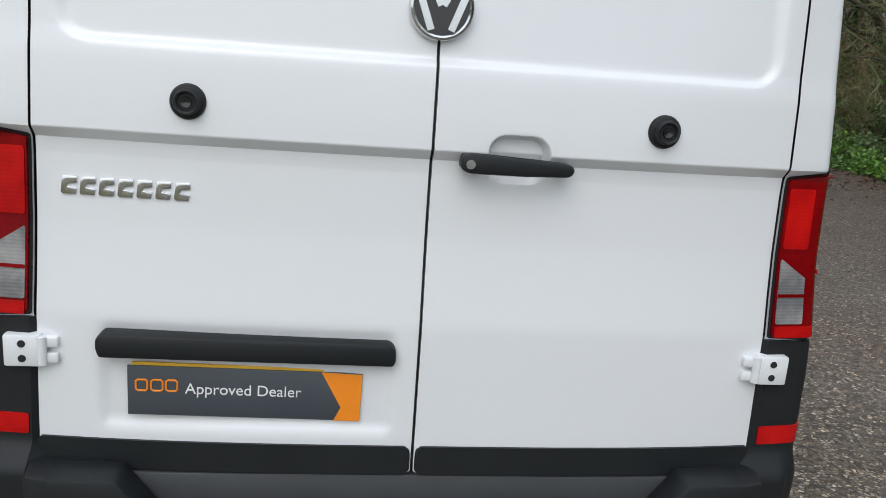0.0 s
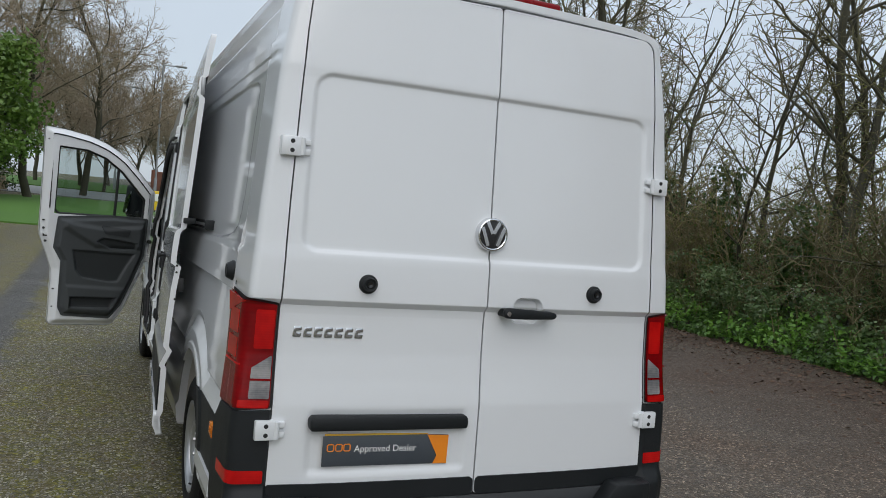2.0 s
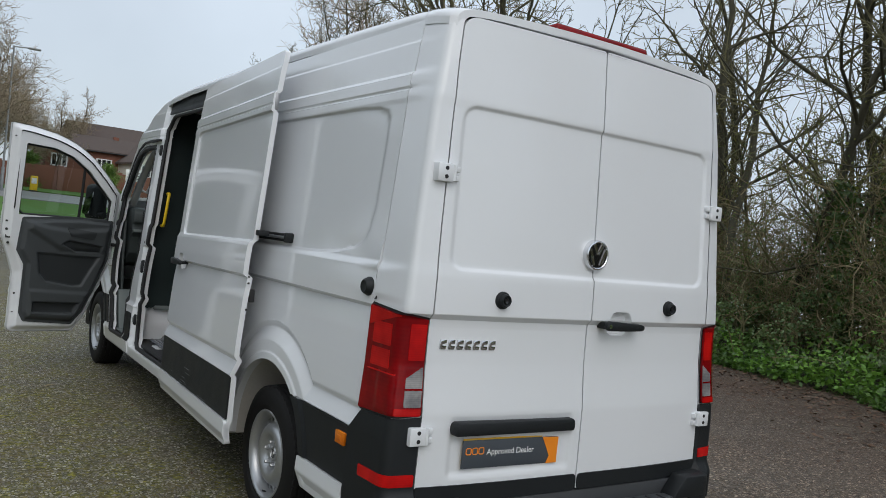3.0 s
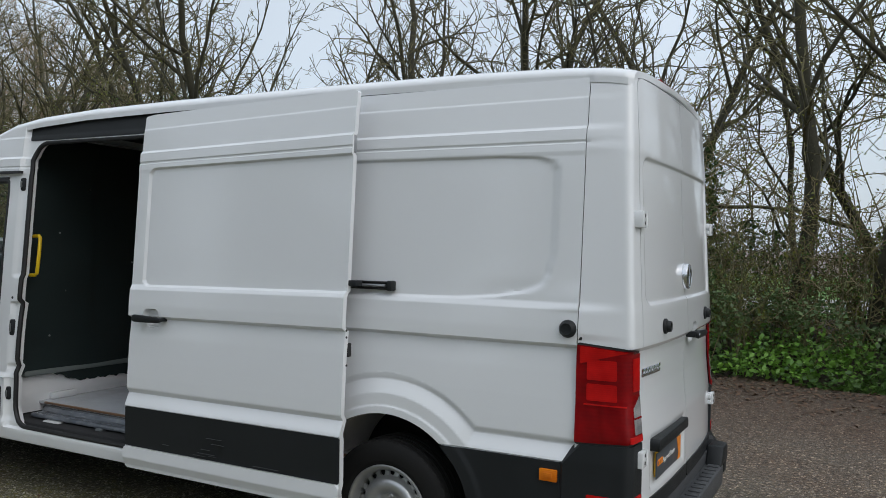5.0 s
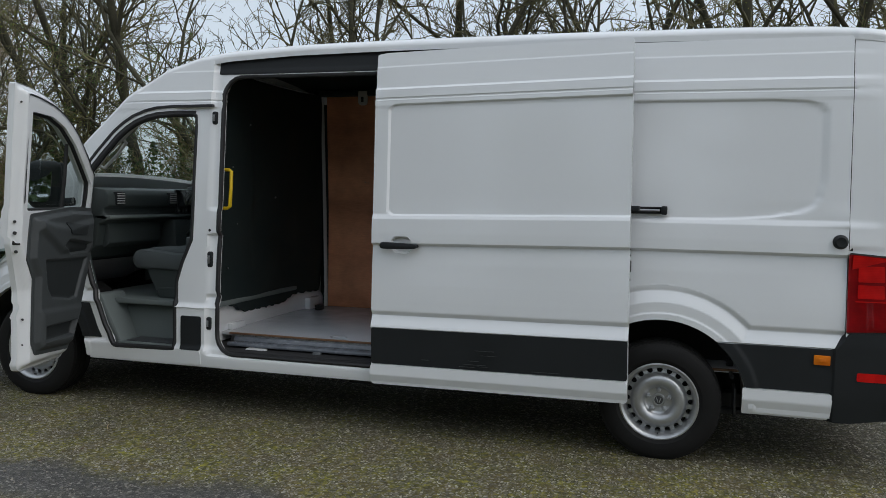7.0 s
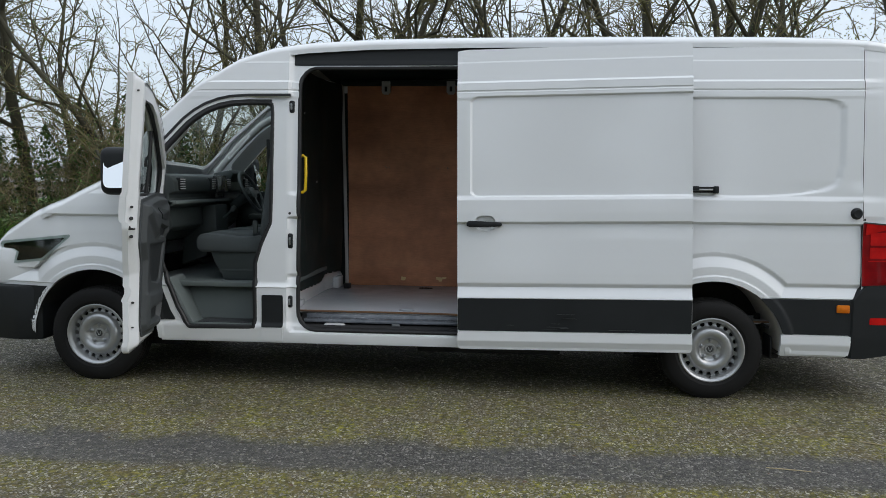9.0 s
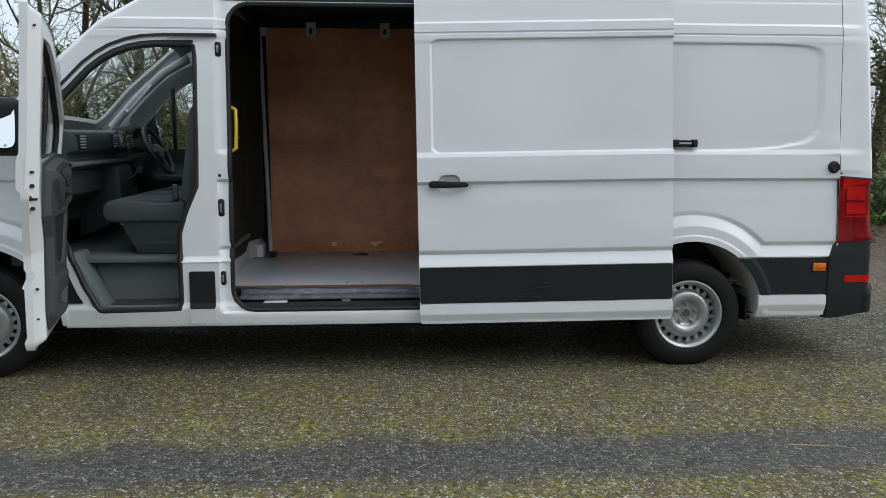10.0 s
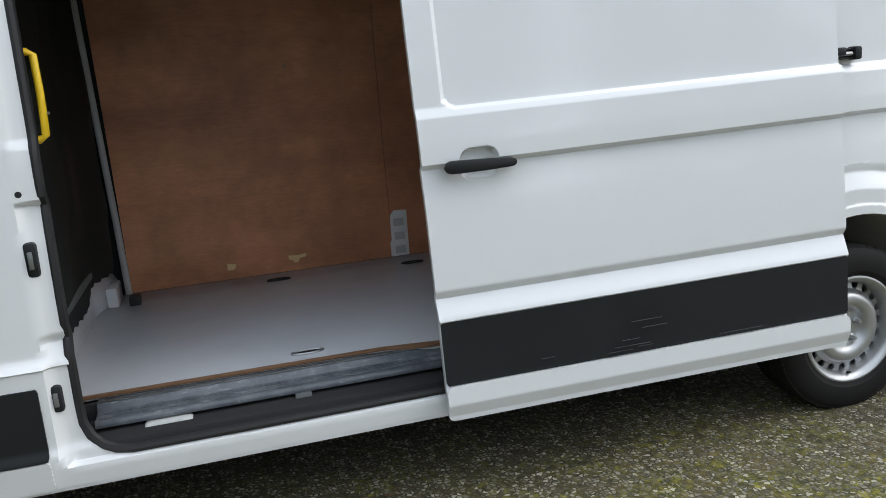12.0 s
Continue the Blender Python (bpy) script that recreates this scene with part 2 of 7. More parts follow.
def ground_mat():
    """Worn chipping tarmac: pale stones in a dark binder, moss in bands along the drive, brown mud by the hedge."""
    m, nt, b = shader("mossy_tarmac")
    tc = nt.nodes.new("ShaderNodeTexCoord").outputs["Object"]
    sep = nt.nodes.new("ShaderNodeSeparateXYZ")
    nt.links.new(tc, sep.inputs[0])
    big, mid, fine = noise_node(nt, tc, 0.35, 5.0), noise_node(nt, tc, 1.7, 6.0, 0.65), noise_node(nt, tc, 26.0, 5.0, 0.72)
    # chippings: packed angular stones of two sizes, each of its own shade, in dark gaps
    warp = nt.nodes.new("ShaderNodeTexNoise")
    warp.inputs["Scale"].default_value, warp.inputs["Detail"].default_value = 60.0, 2.0
    nt.links.new(tc, warp.inputs["Vector"])
    bent = nt.nodes.new("ShaderNodeVectorMath")
    bent.operation = "MULTIPLY_ADD"
    bent.inputs[1].default_value = (0.020, 0.020, 0.0)
    nt.links.new(warp.outputs["Color"], bent.inputs[0])
    nt.links.new(tc, bent.inputs[2])

    def cells(scale):
        f1, fe = nt.nodes.new("ShaderNodeTexVoronoi"), nt.nodes.new("ShaderNodeTexVoronoi")
        fe.feature = "DISTANCE_TO_EDGE"
        for n in (f1, fe):
            n.voronoi_dimensions = "2D"
            n.inputs["Scale"].default_value = scale
            nt.links.new(bent.outputs[0], n.inputs["Vector"])
        h = nt.nodes.new("ShaderNodeSeparateColor")
        nt.links.new(f1.outputs["Color"], h.inputs[0])
        return h.outputs[0], h.outputs[1], fe.outputs["Distance"]

    shade, pick, rim_d = cells(52.0)
    shade2, _, rim2 = cells(120.0)
    stone = ramp(nt, shade, [(0.0, (0.07, 0.064, 0.055)), (0.35, (0.165, 0.152, 0.13)), (0.7, (0.30, 0.282, 0.24)), (0.88, (0.44, 0.415, 0.36)), (1.0, (0.64, 0.61, 0.53))])
    grit2 = ramp(nt, shade2, [(0.0, (0.014, 0.013, 0.011)), (0.6, (0.050, 0.046, 0.038)), (1.0, (0.19, 0.18, 0.15))])
    sunk = ramp(nt, pick, [(0.27, (1, 1, 1)), (0.31, (0, 0, 0))])
    lay_s = mix(nt, sunk, stone, grit2)
    gap = mix(nt, sunk, ramp(nt, rim_d, [(0.10, (0, 0, 0)), (0.21, (1, 1, 1))]), ramp(nt, rim2, [(0.08, (0, 0, 0)), (0.28, (1, 1, 1))]))
    tar = mix(nt, gap, (0.012, 0.012, 0.012), lay_s)

    def along(stops, wobble):
        """A value that changes across the drive, with a wandering edge."""
        a = nt.nodes.new("ShaderNodeMath")
        a.operation = "MULTIPLY_ADD"
        a.inputs[1].default_value = wobble
        nt.links.new(mid, a.inputs[0])
        nt.links.new(sep.outputs[0], a.inputs[2])
        r = nt.nodes.new("ShaderNodeMapRange")
        r.inputs[1].default_value, r.inputs[2].default_value = -8.0 + wobble / 2, 12.0 + wobble / 2
        nt.links.new(a.outputs[0], r.inputs[0])
        return ramp(nt, r.outputs[0], [((p + 8) / 20, (c, c, c)) for p, c in stops])

    band = along([(-8, 0.55), (-4.2, 0.75), (-3.2, 0.75), (-2.75, 0.9), (-2.6, 0.12), (-2.3, 0.10), (-2.15, 0.85), (-1.3, 0.8), (-0.4, 0.35), (1.5, 0.30), (2.4, 0.12), (12, 0.1)], 0.5)
    patch = ramp(nt, mid, [(0.26, (0.30, 0.30, 0.30)), (0.46, (0.60, 0.60, 0.60)), (0.68, (0.95, 0.95, 0.95))])
    cover = mix(nt, 1.0, band, patch, "MULTIPLY")
    # moss lies in the gaps first, then over whole stones
    thr = nt.nodes.new("ShaderNodeMath")
    thr.operation = "SUBTRACT"
    nt.links.new(cover, thr.inputs[0])
    nt.links.new(mix(nt, 0.25, pick, fine), thr.inputs[1])
    over = ramp(nt, thr.outputs[0], [(0.05, (0, 0, 0)), (0.30, (0.85, 0.85, 0.85))])
    low = mix(nt, 1.0, cover, mix(nt, gap, (1.3, 1.3, 1.3), (0.22, 0.22, 0.22)), "MULTIPLY")
    moss_f = mix(nt, 1.0, over, low, "LIGHTEN")
    moss = ramp(nt, fine, [(0.34, (0.022, 0.024, 0.004)), (0.50, (0.125, 0.118, 0.015)), (0.66, (0.46, 0.42, 0.05))])
    moss = mix(nt, ramp(nt, noise_node(nt, tc, 5.0, 4.0), [(0.40, (0, 0, 0)), (0.62, (1, 1, 1))]), moss, ramp(nt, fine, [(0.36, (0.05, 0.042, 0.014)), (0.64, (0.22, 0.17, 0.06))]))
    strip = along([(-8, 0.0), (-2.78, 0.0), (-2.62, 0.6), (-2.28, 0.6), (-2.10, 0.0), (12, 0.0)], 0.5)
    tar = mix(nt, strip, tar, ramp(nt, fine, [(0.36, (0.045, 0.044, 0.047)), (0.64, (0.12, 0.117, 0.118))]))
    col = mix(nt, moss_f, tar, moss)
    film = mix(nt, 1.0, band, (0.10, 0.10, 0.10), "MULTIPLY")
    col = mix(nt, film, col, (0.082, 0.070, 0.019))
    mud_f = mix(nt, 1.0, along([(-8, 0.0), (0.6, 0.0), (1.7, 0.75), (5.5, 0.95), (8.0, 1.0), (12, 1.0)], 1.2), ramp(nt, big, [(0.3, (0.6,) * 3), (0.65, (1,) * 3)]), "MULTIPLY")
    mud = ramp(nt, fine, [(0.36, (0.030, 0.020, 0.014)), (0.52, (0.115, 0.080, 0.057)), (0.68, (0.27, 0.20, 0.15))])
    gravel = ramp(nt, fine, [(0.36, (0.042, 0.036, 0.031)), (0.52, (0.125, 0.105, 0.088)), (0.68, (0.32, 0.275, 0.23))])
    earth = mix(nt, ramp(nt, noise_node(nt, tc, 0.9, 7.0, 0.7), [(0.42, (0, 0, 0)), (0.58, (1, 1, 1))]), mud, gravel)
    foot = along([(-8, 0.0), (2.6, 0.0), (4.4, 0.8), (6.0, 1.0), (12, 1.0)], 2.4)
    earth = mix(nt, foot, earth, ramp(nt, fine, [(0.34, (0.018, 0.0115, 0.008)), (0.68, (0.125, 0.078, 0.055))]))
    pebble = mix(nt, mix(nt, 1.0, ramp(nt, pick, [(0.60, (0, 0, 0)), (0.66, (1, 1, 1))]), ramp(nt, rim_d, [(0.06, (0, 0, 0)), (0.14, (1, 1, 1))]), "MULTIPLY"), earth, mix(nt, 1.0, stone, (0.92, 0.78, 0.66), "MULTIPLY"))
    pebble = mix(nt, mix(nt, 1.0, foot, (0.6, 0.6, 0.6), "MULTIPLY"), pebble, earth)
    pebble = mix(nt, 1.0, pebble, (1.22, 1.07, 0.94), "MULTIPLY")
    col = mix(nt, mix(nt, 1.0, mud_f, (0.92, 0.92, 0.92), "MULTIPLY"), col, pebble)
    nt.links.new(col, b.inputs["Base Color"])
    # gritty patches a hand wide, stronger on the muddy side
    med = noise_node(nt, tc, 6.5, 9.0, 0.78)
    spot = ramp(nt, med, [(0.34, (0.22, 0.21, 0.20)), (0.47, (0.85, 0.83, 0.81)), (0.53, (1.1, 1.08, 1.06)), (0.64, (2.1, 2.05, 1.98))])
    track = nt.nodes.new("ShaderNodeMapping")
    track.inputs["Scale"].default_value, track.inputs["Rotation"].default_value = (1.7, 0.28, 1.0), (0, 0, radians(-8))
    nt.links.new(tc, track.inputs[0])
    wide = ramp(nt, noise_node(nt, track.outputs[0], 1.0, 5.0, 0.65), [(0.38, (0.42, 0.39, 0.37)), (0.62, (1.3, 1.3, 1.3))])
    spot = mix(nt, mud_f, spot, mix(nt, 1.0, spot, wide, "MULTIPLY"))
    col = mix(nt, mix(nt, 1.0, mix(nt, 0.6, (0.45, 0.45, 0.45), mud_f), (1.35, 1.35, 1.35), "MULTIPLY"), col, mix(nt, 1.0, col, spot, "MULTIPLY"))
    wet = ramp(nt, big, [(0.3, (0.42,) * 3), (0.7, (0.72,) * 3)])
    nt.links.new(mix(nt, moss_f, wet, (0.95, 0.95, 0.95)), b.inputs["Roughness"])
    hgt = mix(nt, moss_f, gap, fine)
    bump(nt, b, mix(nt, 0.25, hgt, fine), 0.010, 0.9)
    return m


GROUND = ground_mat()


def leafy(name, dark, light, through_light=0.25):
    """Leaves: each one its own shade, thin enough to pass some light."""
    m, nt, b = shader(name)
    geo = nt.nodes.new("ShaderNodeNewGeometry")
    tc = nt.nodes.new("ShaderNodeTexCoord").outputs["Object"]
    c = mix(nt, 0.4, ramp(nt, geo.outputs["Random Per Island"], [(0.0, dark), (1.0, light)]), ramp(nt, noise_node(nt, tc, 0.8), [(0.3, dark), (0.7, light)]))
    nt.links.new(c, b.inputs["Base Color"])
    b.inputs["Roughness"].default_value = 0.42
    tl = nt.nodes.new("ShaderNodeBsdfTranslucent")
    nt.links.new(c, tl.inputs[0])
    mx = nt.nodes.new("ShaderNodeMixShader")
    mx.inputs[0].default_value = through_light
    for s, d in ((b.outputs[0], mx.inputs[1]), (tl.outputs[0], mx.inputs[2]), (mx.outputs[0], nt.nodes["Material Output"].inputs[0])):
        nt.links.new(s, d)
    return m


IVY = leafy("ivy_leaf", (0.028, 0.075, 0.016), (0.135, 0.25, 0.045))
NETTLE = leafy("fresh_leaf", (0.09, 0.22, 0.03), (0.24, 0.44, 0.07))
BRAMBLE = leafy("bramble_leaf", (0.05, 0.095, 0.03), (0.17, 0.24, 0.09))
EVERGREEN = leafy("evergreen_leaf", (0.018, 0.045, 0.011), (0.075, 0.13, 0.026))
LAUREL = leafy("laurel_leaf", (0.06, 0.13, 0.02), (0.20, 0.31, 0.06))
BUDLEAF = leafy("bud_leaf", (0.10, 0.12, 0.018), (0.25, 0.26, 0.05))
FARTWIG = grained("pale_brown_twig", (0.17, 0.13, 0.085), (0.42, 0.34, 0.235), rough=0.85, big=1.5, fine=20)
BARK = grained("grey_green_bark", (0.018, 0.017, 0.011), (0.10, 0.094, 0.058), rough=0.9, big=2.2, fine=30, relief=0.01)
TWIG = grained("brown_twig", (0.050, 0.045, 0.021), (0.20, 0.183, 0.085), rough=0.85, big=1.5, fine=20)
REDTWIG = grained("reddish_twig", (0.11, 0.088, 0.045), (0.31, 0.25, 0.13), rough=0.85, big=1.5, fine=20)
SOIL = grained("leaf_mould", (0.018, 0.013, 0.009), (0.05, 0.036, 0.024), rough=0.95, big=1.5, fine=25, relief=0.02)
GRASS = grained("mown_grass", (0.045, 0.12, 0.014), (0.10, 0.22, 0.03), rough=0.9, big=0.3, fine=25, relief=0.02)


# ---------------------------------------------------------------- mesh helpers
def thing(name, label, category, m=None, group="", kind=""):
    ob = new(name)
    ob.matrix_world = m if m is not None else Matrix()
    ob.empty_display_size = 0.2
    return tagged(ob, label, category, group, kind)


def part(name, data, material, parent=None, label="", sharp=38, m=None):
    """Links a bmesh, or verts and faces, as one mesh object under a thing or a part."""
    me = bpy.data.meshes.new(name)
    if isinstance(data, bmesh.types.BMesh):
        data.to_mesh(me)
        data.free()
    else:
        me.from_pydata([tuple(map(float, p)) for p in data[0]], [], [tuple(map(int, f)) for f in data[1]])
    me.materials.append(material)
    me.polygons.foreach_set("use_smooth", [True] * len(me.polygons))
    me.update()
    me.set_sharp_from_angle(angle=radians(sharp))
    ob = new(name, me)
    if parent is not None:
        ob.parent = parent
    if m is not None:
        ob.matrix_basis = m
    return tagged(ob, label)


def join(*pieces):
    vs, fs = [], []
    for v, f in pieces:
        k = len(vs)
        vs += [tuple(p) for p in v]
        fs += [tuple(i + k for i in q) for q in f]
    return vs, fs


def moved(data, m):
    return [tuple(m @ Vector(p)) for p in data[0]], data[1]


def box(x0, x1, y0, y1, z0, z1, r=0.0, seg=2):
    """A box with rounded edges, as verts and faces."""
    bm = bmesh.new()
    bmesh.ops.create_cube(bm, size=1.0)
    for v in bm.verts:
        v.co = ((x0 + x1) / 2 + v.co.x * (x1 - x0), (y0 + y1) / 2 + v.co.y * (y1 - y0), (z0 + z1) / 2 + v.co.z * (z1 - z0))
    if r:
        bmesh.ops.bevel(bm, geom=bm.edges[:], offset=min(r, 0.49 * min(x1 - x0, y1 - y0, z1 - z0)), segments=seg, profile=0.5, affect="EDGES")
    bm.verts.index_update()
    out = [tuple(v.co) for v in bm.verts], [tuple(v.index for v in f.verts) for f in bm.faces]
    bm.free()
    return out


def tube(points, radii, n=8, closed=False, caps=True):
    """A round bar through the points."""
    pts = [Vector(p) for p in points]
    k = len(pts)
    rad = list(radii) if hasattr(radii, "__len__") else [radii] * k
    vs, fs = [], []
    up = None
    for i, p in enumerate(pts):
        a = pts[(i - 1) % k] if (closed or i) else p
        b = pts[(i + 1) % k] if (closed or i < k - 1) else p
        d = (b - a).normalized()
        if up is None:
            up = d.orthogonal()
        up = (up - d * up.dot(d)).normalized()
        s = d.cross(up)
        for j in range(n):
            t = 2 * math.pi * j / n
            vs.append(p + (up * math.cos(t) + s * math.sin(t)) * rad[i])
    for i in range(k if closed else k - 1):
        for j in range(n):
            a, b = i * n, ((i + 1) % k) * n
            fs.append((a + j, a + (j + 1) % n, b + (j + 1) % n, b + j))
    if caps and not closed:
        fs.append(tuple(reversed(range(n))))
        fs.append(tuple(range((k - 1) * n, k * n)))
    return vs, fs


def lathe(profile, n=48, axis="x"):
    """Turns (along, radius) round an axis."""
    vs, fs = [], []
    for a, r in profile:
        for j in range(n):
            t = 2 * math.pi * j / n
            c, s = r * math.cos(t), r * math.sin(t)
            vs.append((a, c, s) if axis == "x" else (c, a, s) if axis == "y" else (c, s, a))
    for i in range(len(profile) - 1):
        for j in range(n):
            fs.append((i * n + j, i * n + (j + 1) % n, (i + 1) * n + (j + 1) % n, (i + 1) * n + j))
    return vs, fs


def prism(outline, a0, a1, axis="x", r=0.0):
    """A flat outline given thickness along an axis, with softened edges."""
    bm = bmesh.new()
    put = {"x": lambda p, a: (a, p[0], p[1]), "y": lambda p, a: (p[0], a, p[1]), "z": lambda p, a: (p[0], p[1], a)}[axis]
    lo, hi = [bm.verts.new(put(p, a0)) for p in outline], [bm.verts.new(put(p, a1)) for p in outline]
    bm.faces.new(lo), bm.faces.new(hi)
    for i in range(len(lo)):
        bm.faces.new((lo[i], lo[(i + 1) % len(lo)], hi[(i + 1) % len(lo)], hi[i]))
    bmesh.ops.recalc_face_normals(bm, faces=bm.faces[:])
    if r:
        bmesh.ops.bevel(bm, geom=bm.edges[:], offset=r, segments=2, profile=0.5, affect="EDGES")
    bm.verts.index_update()
    out = [tuple(v.co) for v in bm.verts], [tuple(v.index for v in f.verts) for f in bm.faces]
    bm.free()
    return out


def rrect(u, v, u0, u1, v0, v1, r):
    """Signed distance to a rounded rectangle."""
    dx, dy = np.abs(u - (u0 + u1) / 2) - (u1 - u0) / 2 + r, np.abs(v - (v0 + v1) / 2) - (v1 - v0) / 2 + r
    return np.hypot(np.maximum(dx, 0), np.maximum(dy, 0)) + np.minimum(np.maximum(dx, dy), 0) - r


def outline(u, v, pts, grow=0.0):
    """Signed distance to a polygon, grown by some metres with round corners."""
    best, inside = np.full(np.shape(u), 1e9), np.zeros(np.shape(u), bool)
    for (ax, ay), (bx, by) in zip(pts, pts[1:] + pts[:1]):
        ex, ey = bx - ax, by - ay
        t = np.clip(((u - ax) * ex + (v - ay) * ey) / (ex * ex + ey * ey), 0, 1)
        best = np.minimum(best, np.hypot(u - ax - t * ex, v - ay - t * ey))
        if ay != by:
            cross = ((ay > v) != (by > v)) & (u < ex * (v - ay) / (by - ay) + ax)
            inside ^= cross
    return np.where(inside, -best, best) - grow


def smooth(x):
    x = np.clip(x, 0, 1)
    return x * x * (3 - 2 * x)


def sheet(us, vs, keep, place, rim=None, flip=False):
    """A surface over a grid, cut cleanly where keep(u, v) turns positive; rim is the turned-in edge, as a vector."""
    U, V = np.meshgrid(us, vs, indexing="ij")
    D = keep(U, V)
    D = np.where(np.abs(D) < 1e-4, -1e-4, D)
    nu, nv = U.shape
    ids, pu, pv, faces = {}, [], [], []

    def vert(key, a, b):
        if key not in ids:
            ids[key] = len(pu)
            pu.append(a), pv.append(b)
        return ids[key]

    inside = D < 0
    cnt = inside[:-1, :-1].astype(int) + inside[1:, :-1] + inside[1:, 1:] + inside[:-1, 1:]
    for i, j in zip(*np.nonzero(cnt)):
        cs = ((i, j), (i + 1, j), (i + 1, j + 1), (i, j + 1))
        poly = []
        for a, b in zip(cs, cs[1:] + cs[:1]):
            if inside[a]:
                poly.append(vert(a, U[a], V[a]))
            if inside[a] != inside[b]:
                key = (a, b) if a < b else (b, a)
                t = D[a] / (D[a] - D[b])
                poly.append(vert(key, U[a] + t * (U[b] - U[a]), V[a] + t * (V[b] - V[a])))
        if len(poly) > 2:
            faces.append(tuple(reversed(poly)) if flip else tuple(poly))
    P = np.stack(np.broadcast_arrays(*place(np.array(pu), np.array(pv))), axis=1)
    verts = [tuple(p) for p in P]
    if rim is not None:
        edges = {}
        for f in faces:
            for a, b in zip(f, f[1:] + f[:1]):
                edges[(a, b)] = 1
        new_id = {}

        def copy_of(i, deep):
            if (i, deep) not in new_id:
                new_id[(i, deep)] = len(verts)
                verts.append(tuple(P[i] + (np.array(rim) if deep else 0)))
            return new_id[(i, deep)]

        for a, b in list(edges):
            if (b, a) not in edges:
                faces.append((copy_of(b, 0), copy_of(a, 0), copy_of(a, 1), copy_of(b, 1)))
    return verts, faces


def steps(a, b, d):
    return np.linspace(a, b, max(2, int(round(abs(b - a) / d)) + 1))


# ---------------------------------------------------------------- ground and large forms
def rise(x, y):
    """The height of the ground: level drive, gentle climb to the road ahead, low bank under the hedge."""
    up = 0.047 * np.maximum(0.0, y - 15.0) * smooth((y - 15.0) / 12.0)
    up = np.minimum(up, 4.2)
    return up


def verge_x(y):
    """Where the drive ends and the hedge bank begins."""
    return np.interp(y, [-30, -6, -1, 1, 3, 6, 10, 20, 40], [6.9, 6.9, 6.6, 6.6, 7.5, 8.2, 8.3, 8.4, 8.6])


def ground_sheet():
    xs = np.concatenate([[-1500, -600, -250, -120, -70], steps(-40, 40, 1.0), [70, 120, 250, 600, 1500]])
    ys = np.concatenate([[-1500, -600, -250, -120, -70], steps(-30, 110, 1.0), [160, 300, 700, 1800]])
    v, f = sheet(xs, ys, lambda u, w: u * 0 - 1, lambda u, w: (u, w, rise(u, w)))
    return v, f


ground = part("ground", ground_sheet(), GROUND)
tagged(ground, "worn mossy tarmac drive with embedded pale chippings and muddy edge", "ground", kind="structure")


def bank_height(u, w):
    e = u - verge_x(w)
    lump = 0.05 * np.sin(u * 5.1 + w * 1.7) * np.sin(w * 3.3 + 0.6)
    return rise(u, w) - 0.03 + 0.28 * smooth(e / 1.6) + 0.25 * smooth((e - 1.5) / 3.0) - 0.35 * smooth((e - 5.0) / 2.5) + lump * smooth(e / 0.5)


def bank_sheet():
    def edge(u, w):
        e = u - verge_x(w)
        wob = 0.10 * np.sin(w * 2.3) + 0.07 * np.sin(w * 5.9 + 1.0)
        return np.maximum(wob - e, e - 7.5)
    return sheet(steps(6.0, 17.0, 0.2), steps(-14, 40, 0.25), edge, lambda u, w: (u, w, bank_height(u, w)))


bank = part("bank", bank_sheet(), SOIL)
tagged(bank, "low earth bank of leaf mould under the hedge", "bank", kind="structure")

# ---------------------------------------------------------------- the van: its surfaces
# y runs from the rear doors (0) to the nose (6.78), z from the ground
WHEEL_R, WHEEL_F, HUB = 1.27, 5.78, 0.345
SIDE_Z = [0.30, 0.33, 0.44, 0.47, 0.74, 0.90, 1.00, 1.12, 1.21, 1.230, 1.248, 1.31, 1.40, 1.432, 2.10, 2.122, 2.154, 2.160, 2.166, 2.172, 2.222, 2.236, 2.366, 2.374, 2.50]
SIDE_W = [0.965, 0.988, 1.002, 0.988, 0.985, 0.978, 0.972, 0.962, 0.950, 0.947, 0.973, 0.971, 0.963, 0.948, 0.901, 0.902, 0.899, 0.893, 0.893, 0.897, 0.892, 0.878, 0.8635, 0.8595, 0.844]
TOP_Y = [0.0, 0.09, 0.2, 0.4, 0.9, 1.9, 3.0, 3.7, 4.2, 4.45, 4.70, 5.00, 5.36, 5.56, 5.74, 6.02, 6.28, 6.55, 6.70, 6.78]
TOP_Z = [2.478, 2.492, 2.512, 2.528, 2.542, 2.550, 2.549, 2.540, 2.515, 2.482, 2.405, 2.23, 1.915, 1.70, 1.50, 1.355, 1.26, 1.10, 0.95, 0.70]

DOOR = [(4.435, 2.075), (4.425, 2.06), (4.425, 1.42), (4.43, 1.20), (4.50, 1.04), (4.545, 0.90), (4.545, 0.42), (5.06, 0.41), (5.15, 0.56), (5.245, 0.80), (5.33, 1.05), (5.35, 1.25),
        (5.35, 1.64), (5.22, 1.785), (5.08, 1.925), (5.0, 1.985), (4.92, 2.03), (4.83, 2.062), (4.74, 2.08), (4.60, 2.088), (4.45, 2.088)]
DOORSKIN = [(4.385, 2.165), (4.395, 1.42), (4.40, 1.20), (4.47, 1.03), (4.515, 0.90), (4.515, 0.43), (4.527, 0.40), (4.555, 0.388), (5.03, 0.38), (5.075, 0.39), (5.10, 0.415), (5.18, 0.55), (5.275, 0.79), (5.36, 1.04), (5.38, 1.25),
            (5.38, 1.655), (5.245, 1.81), (5.105, 1.95), (5.02, 2.01), (4.935, 2.058), (4.84, 2.095), (4.75, 2.122), (4.55, 2.155)]
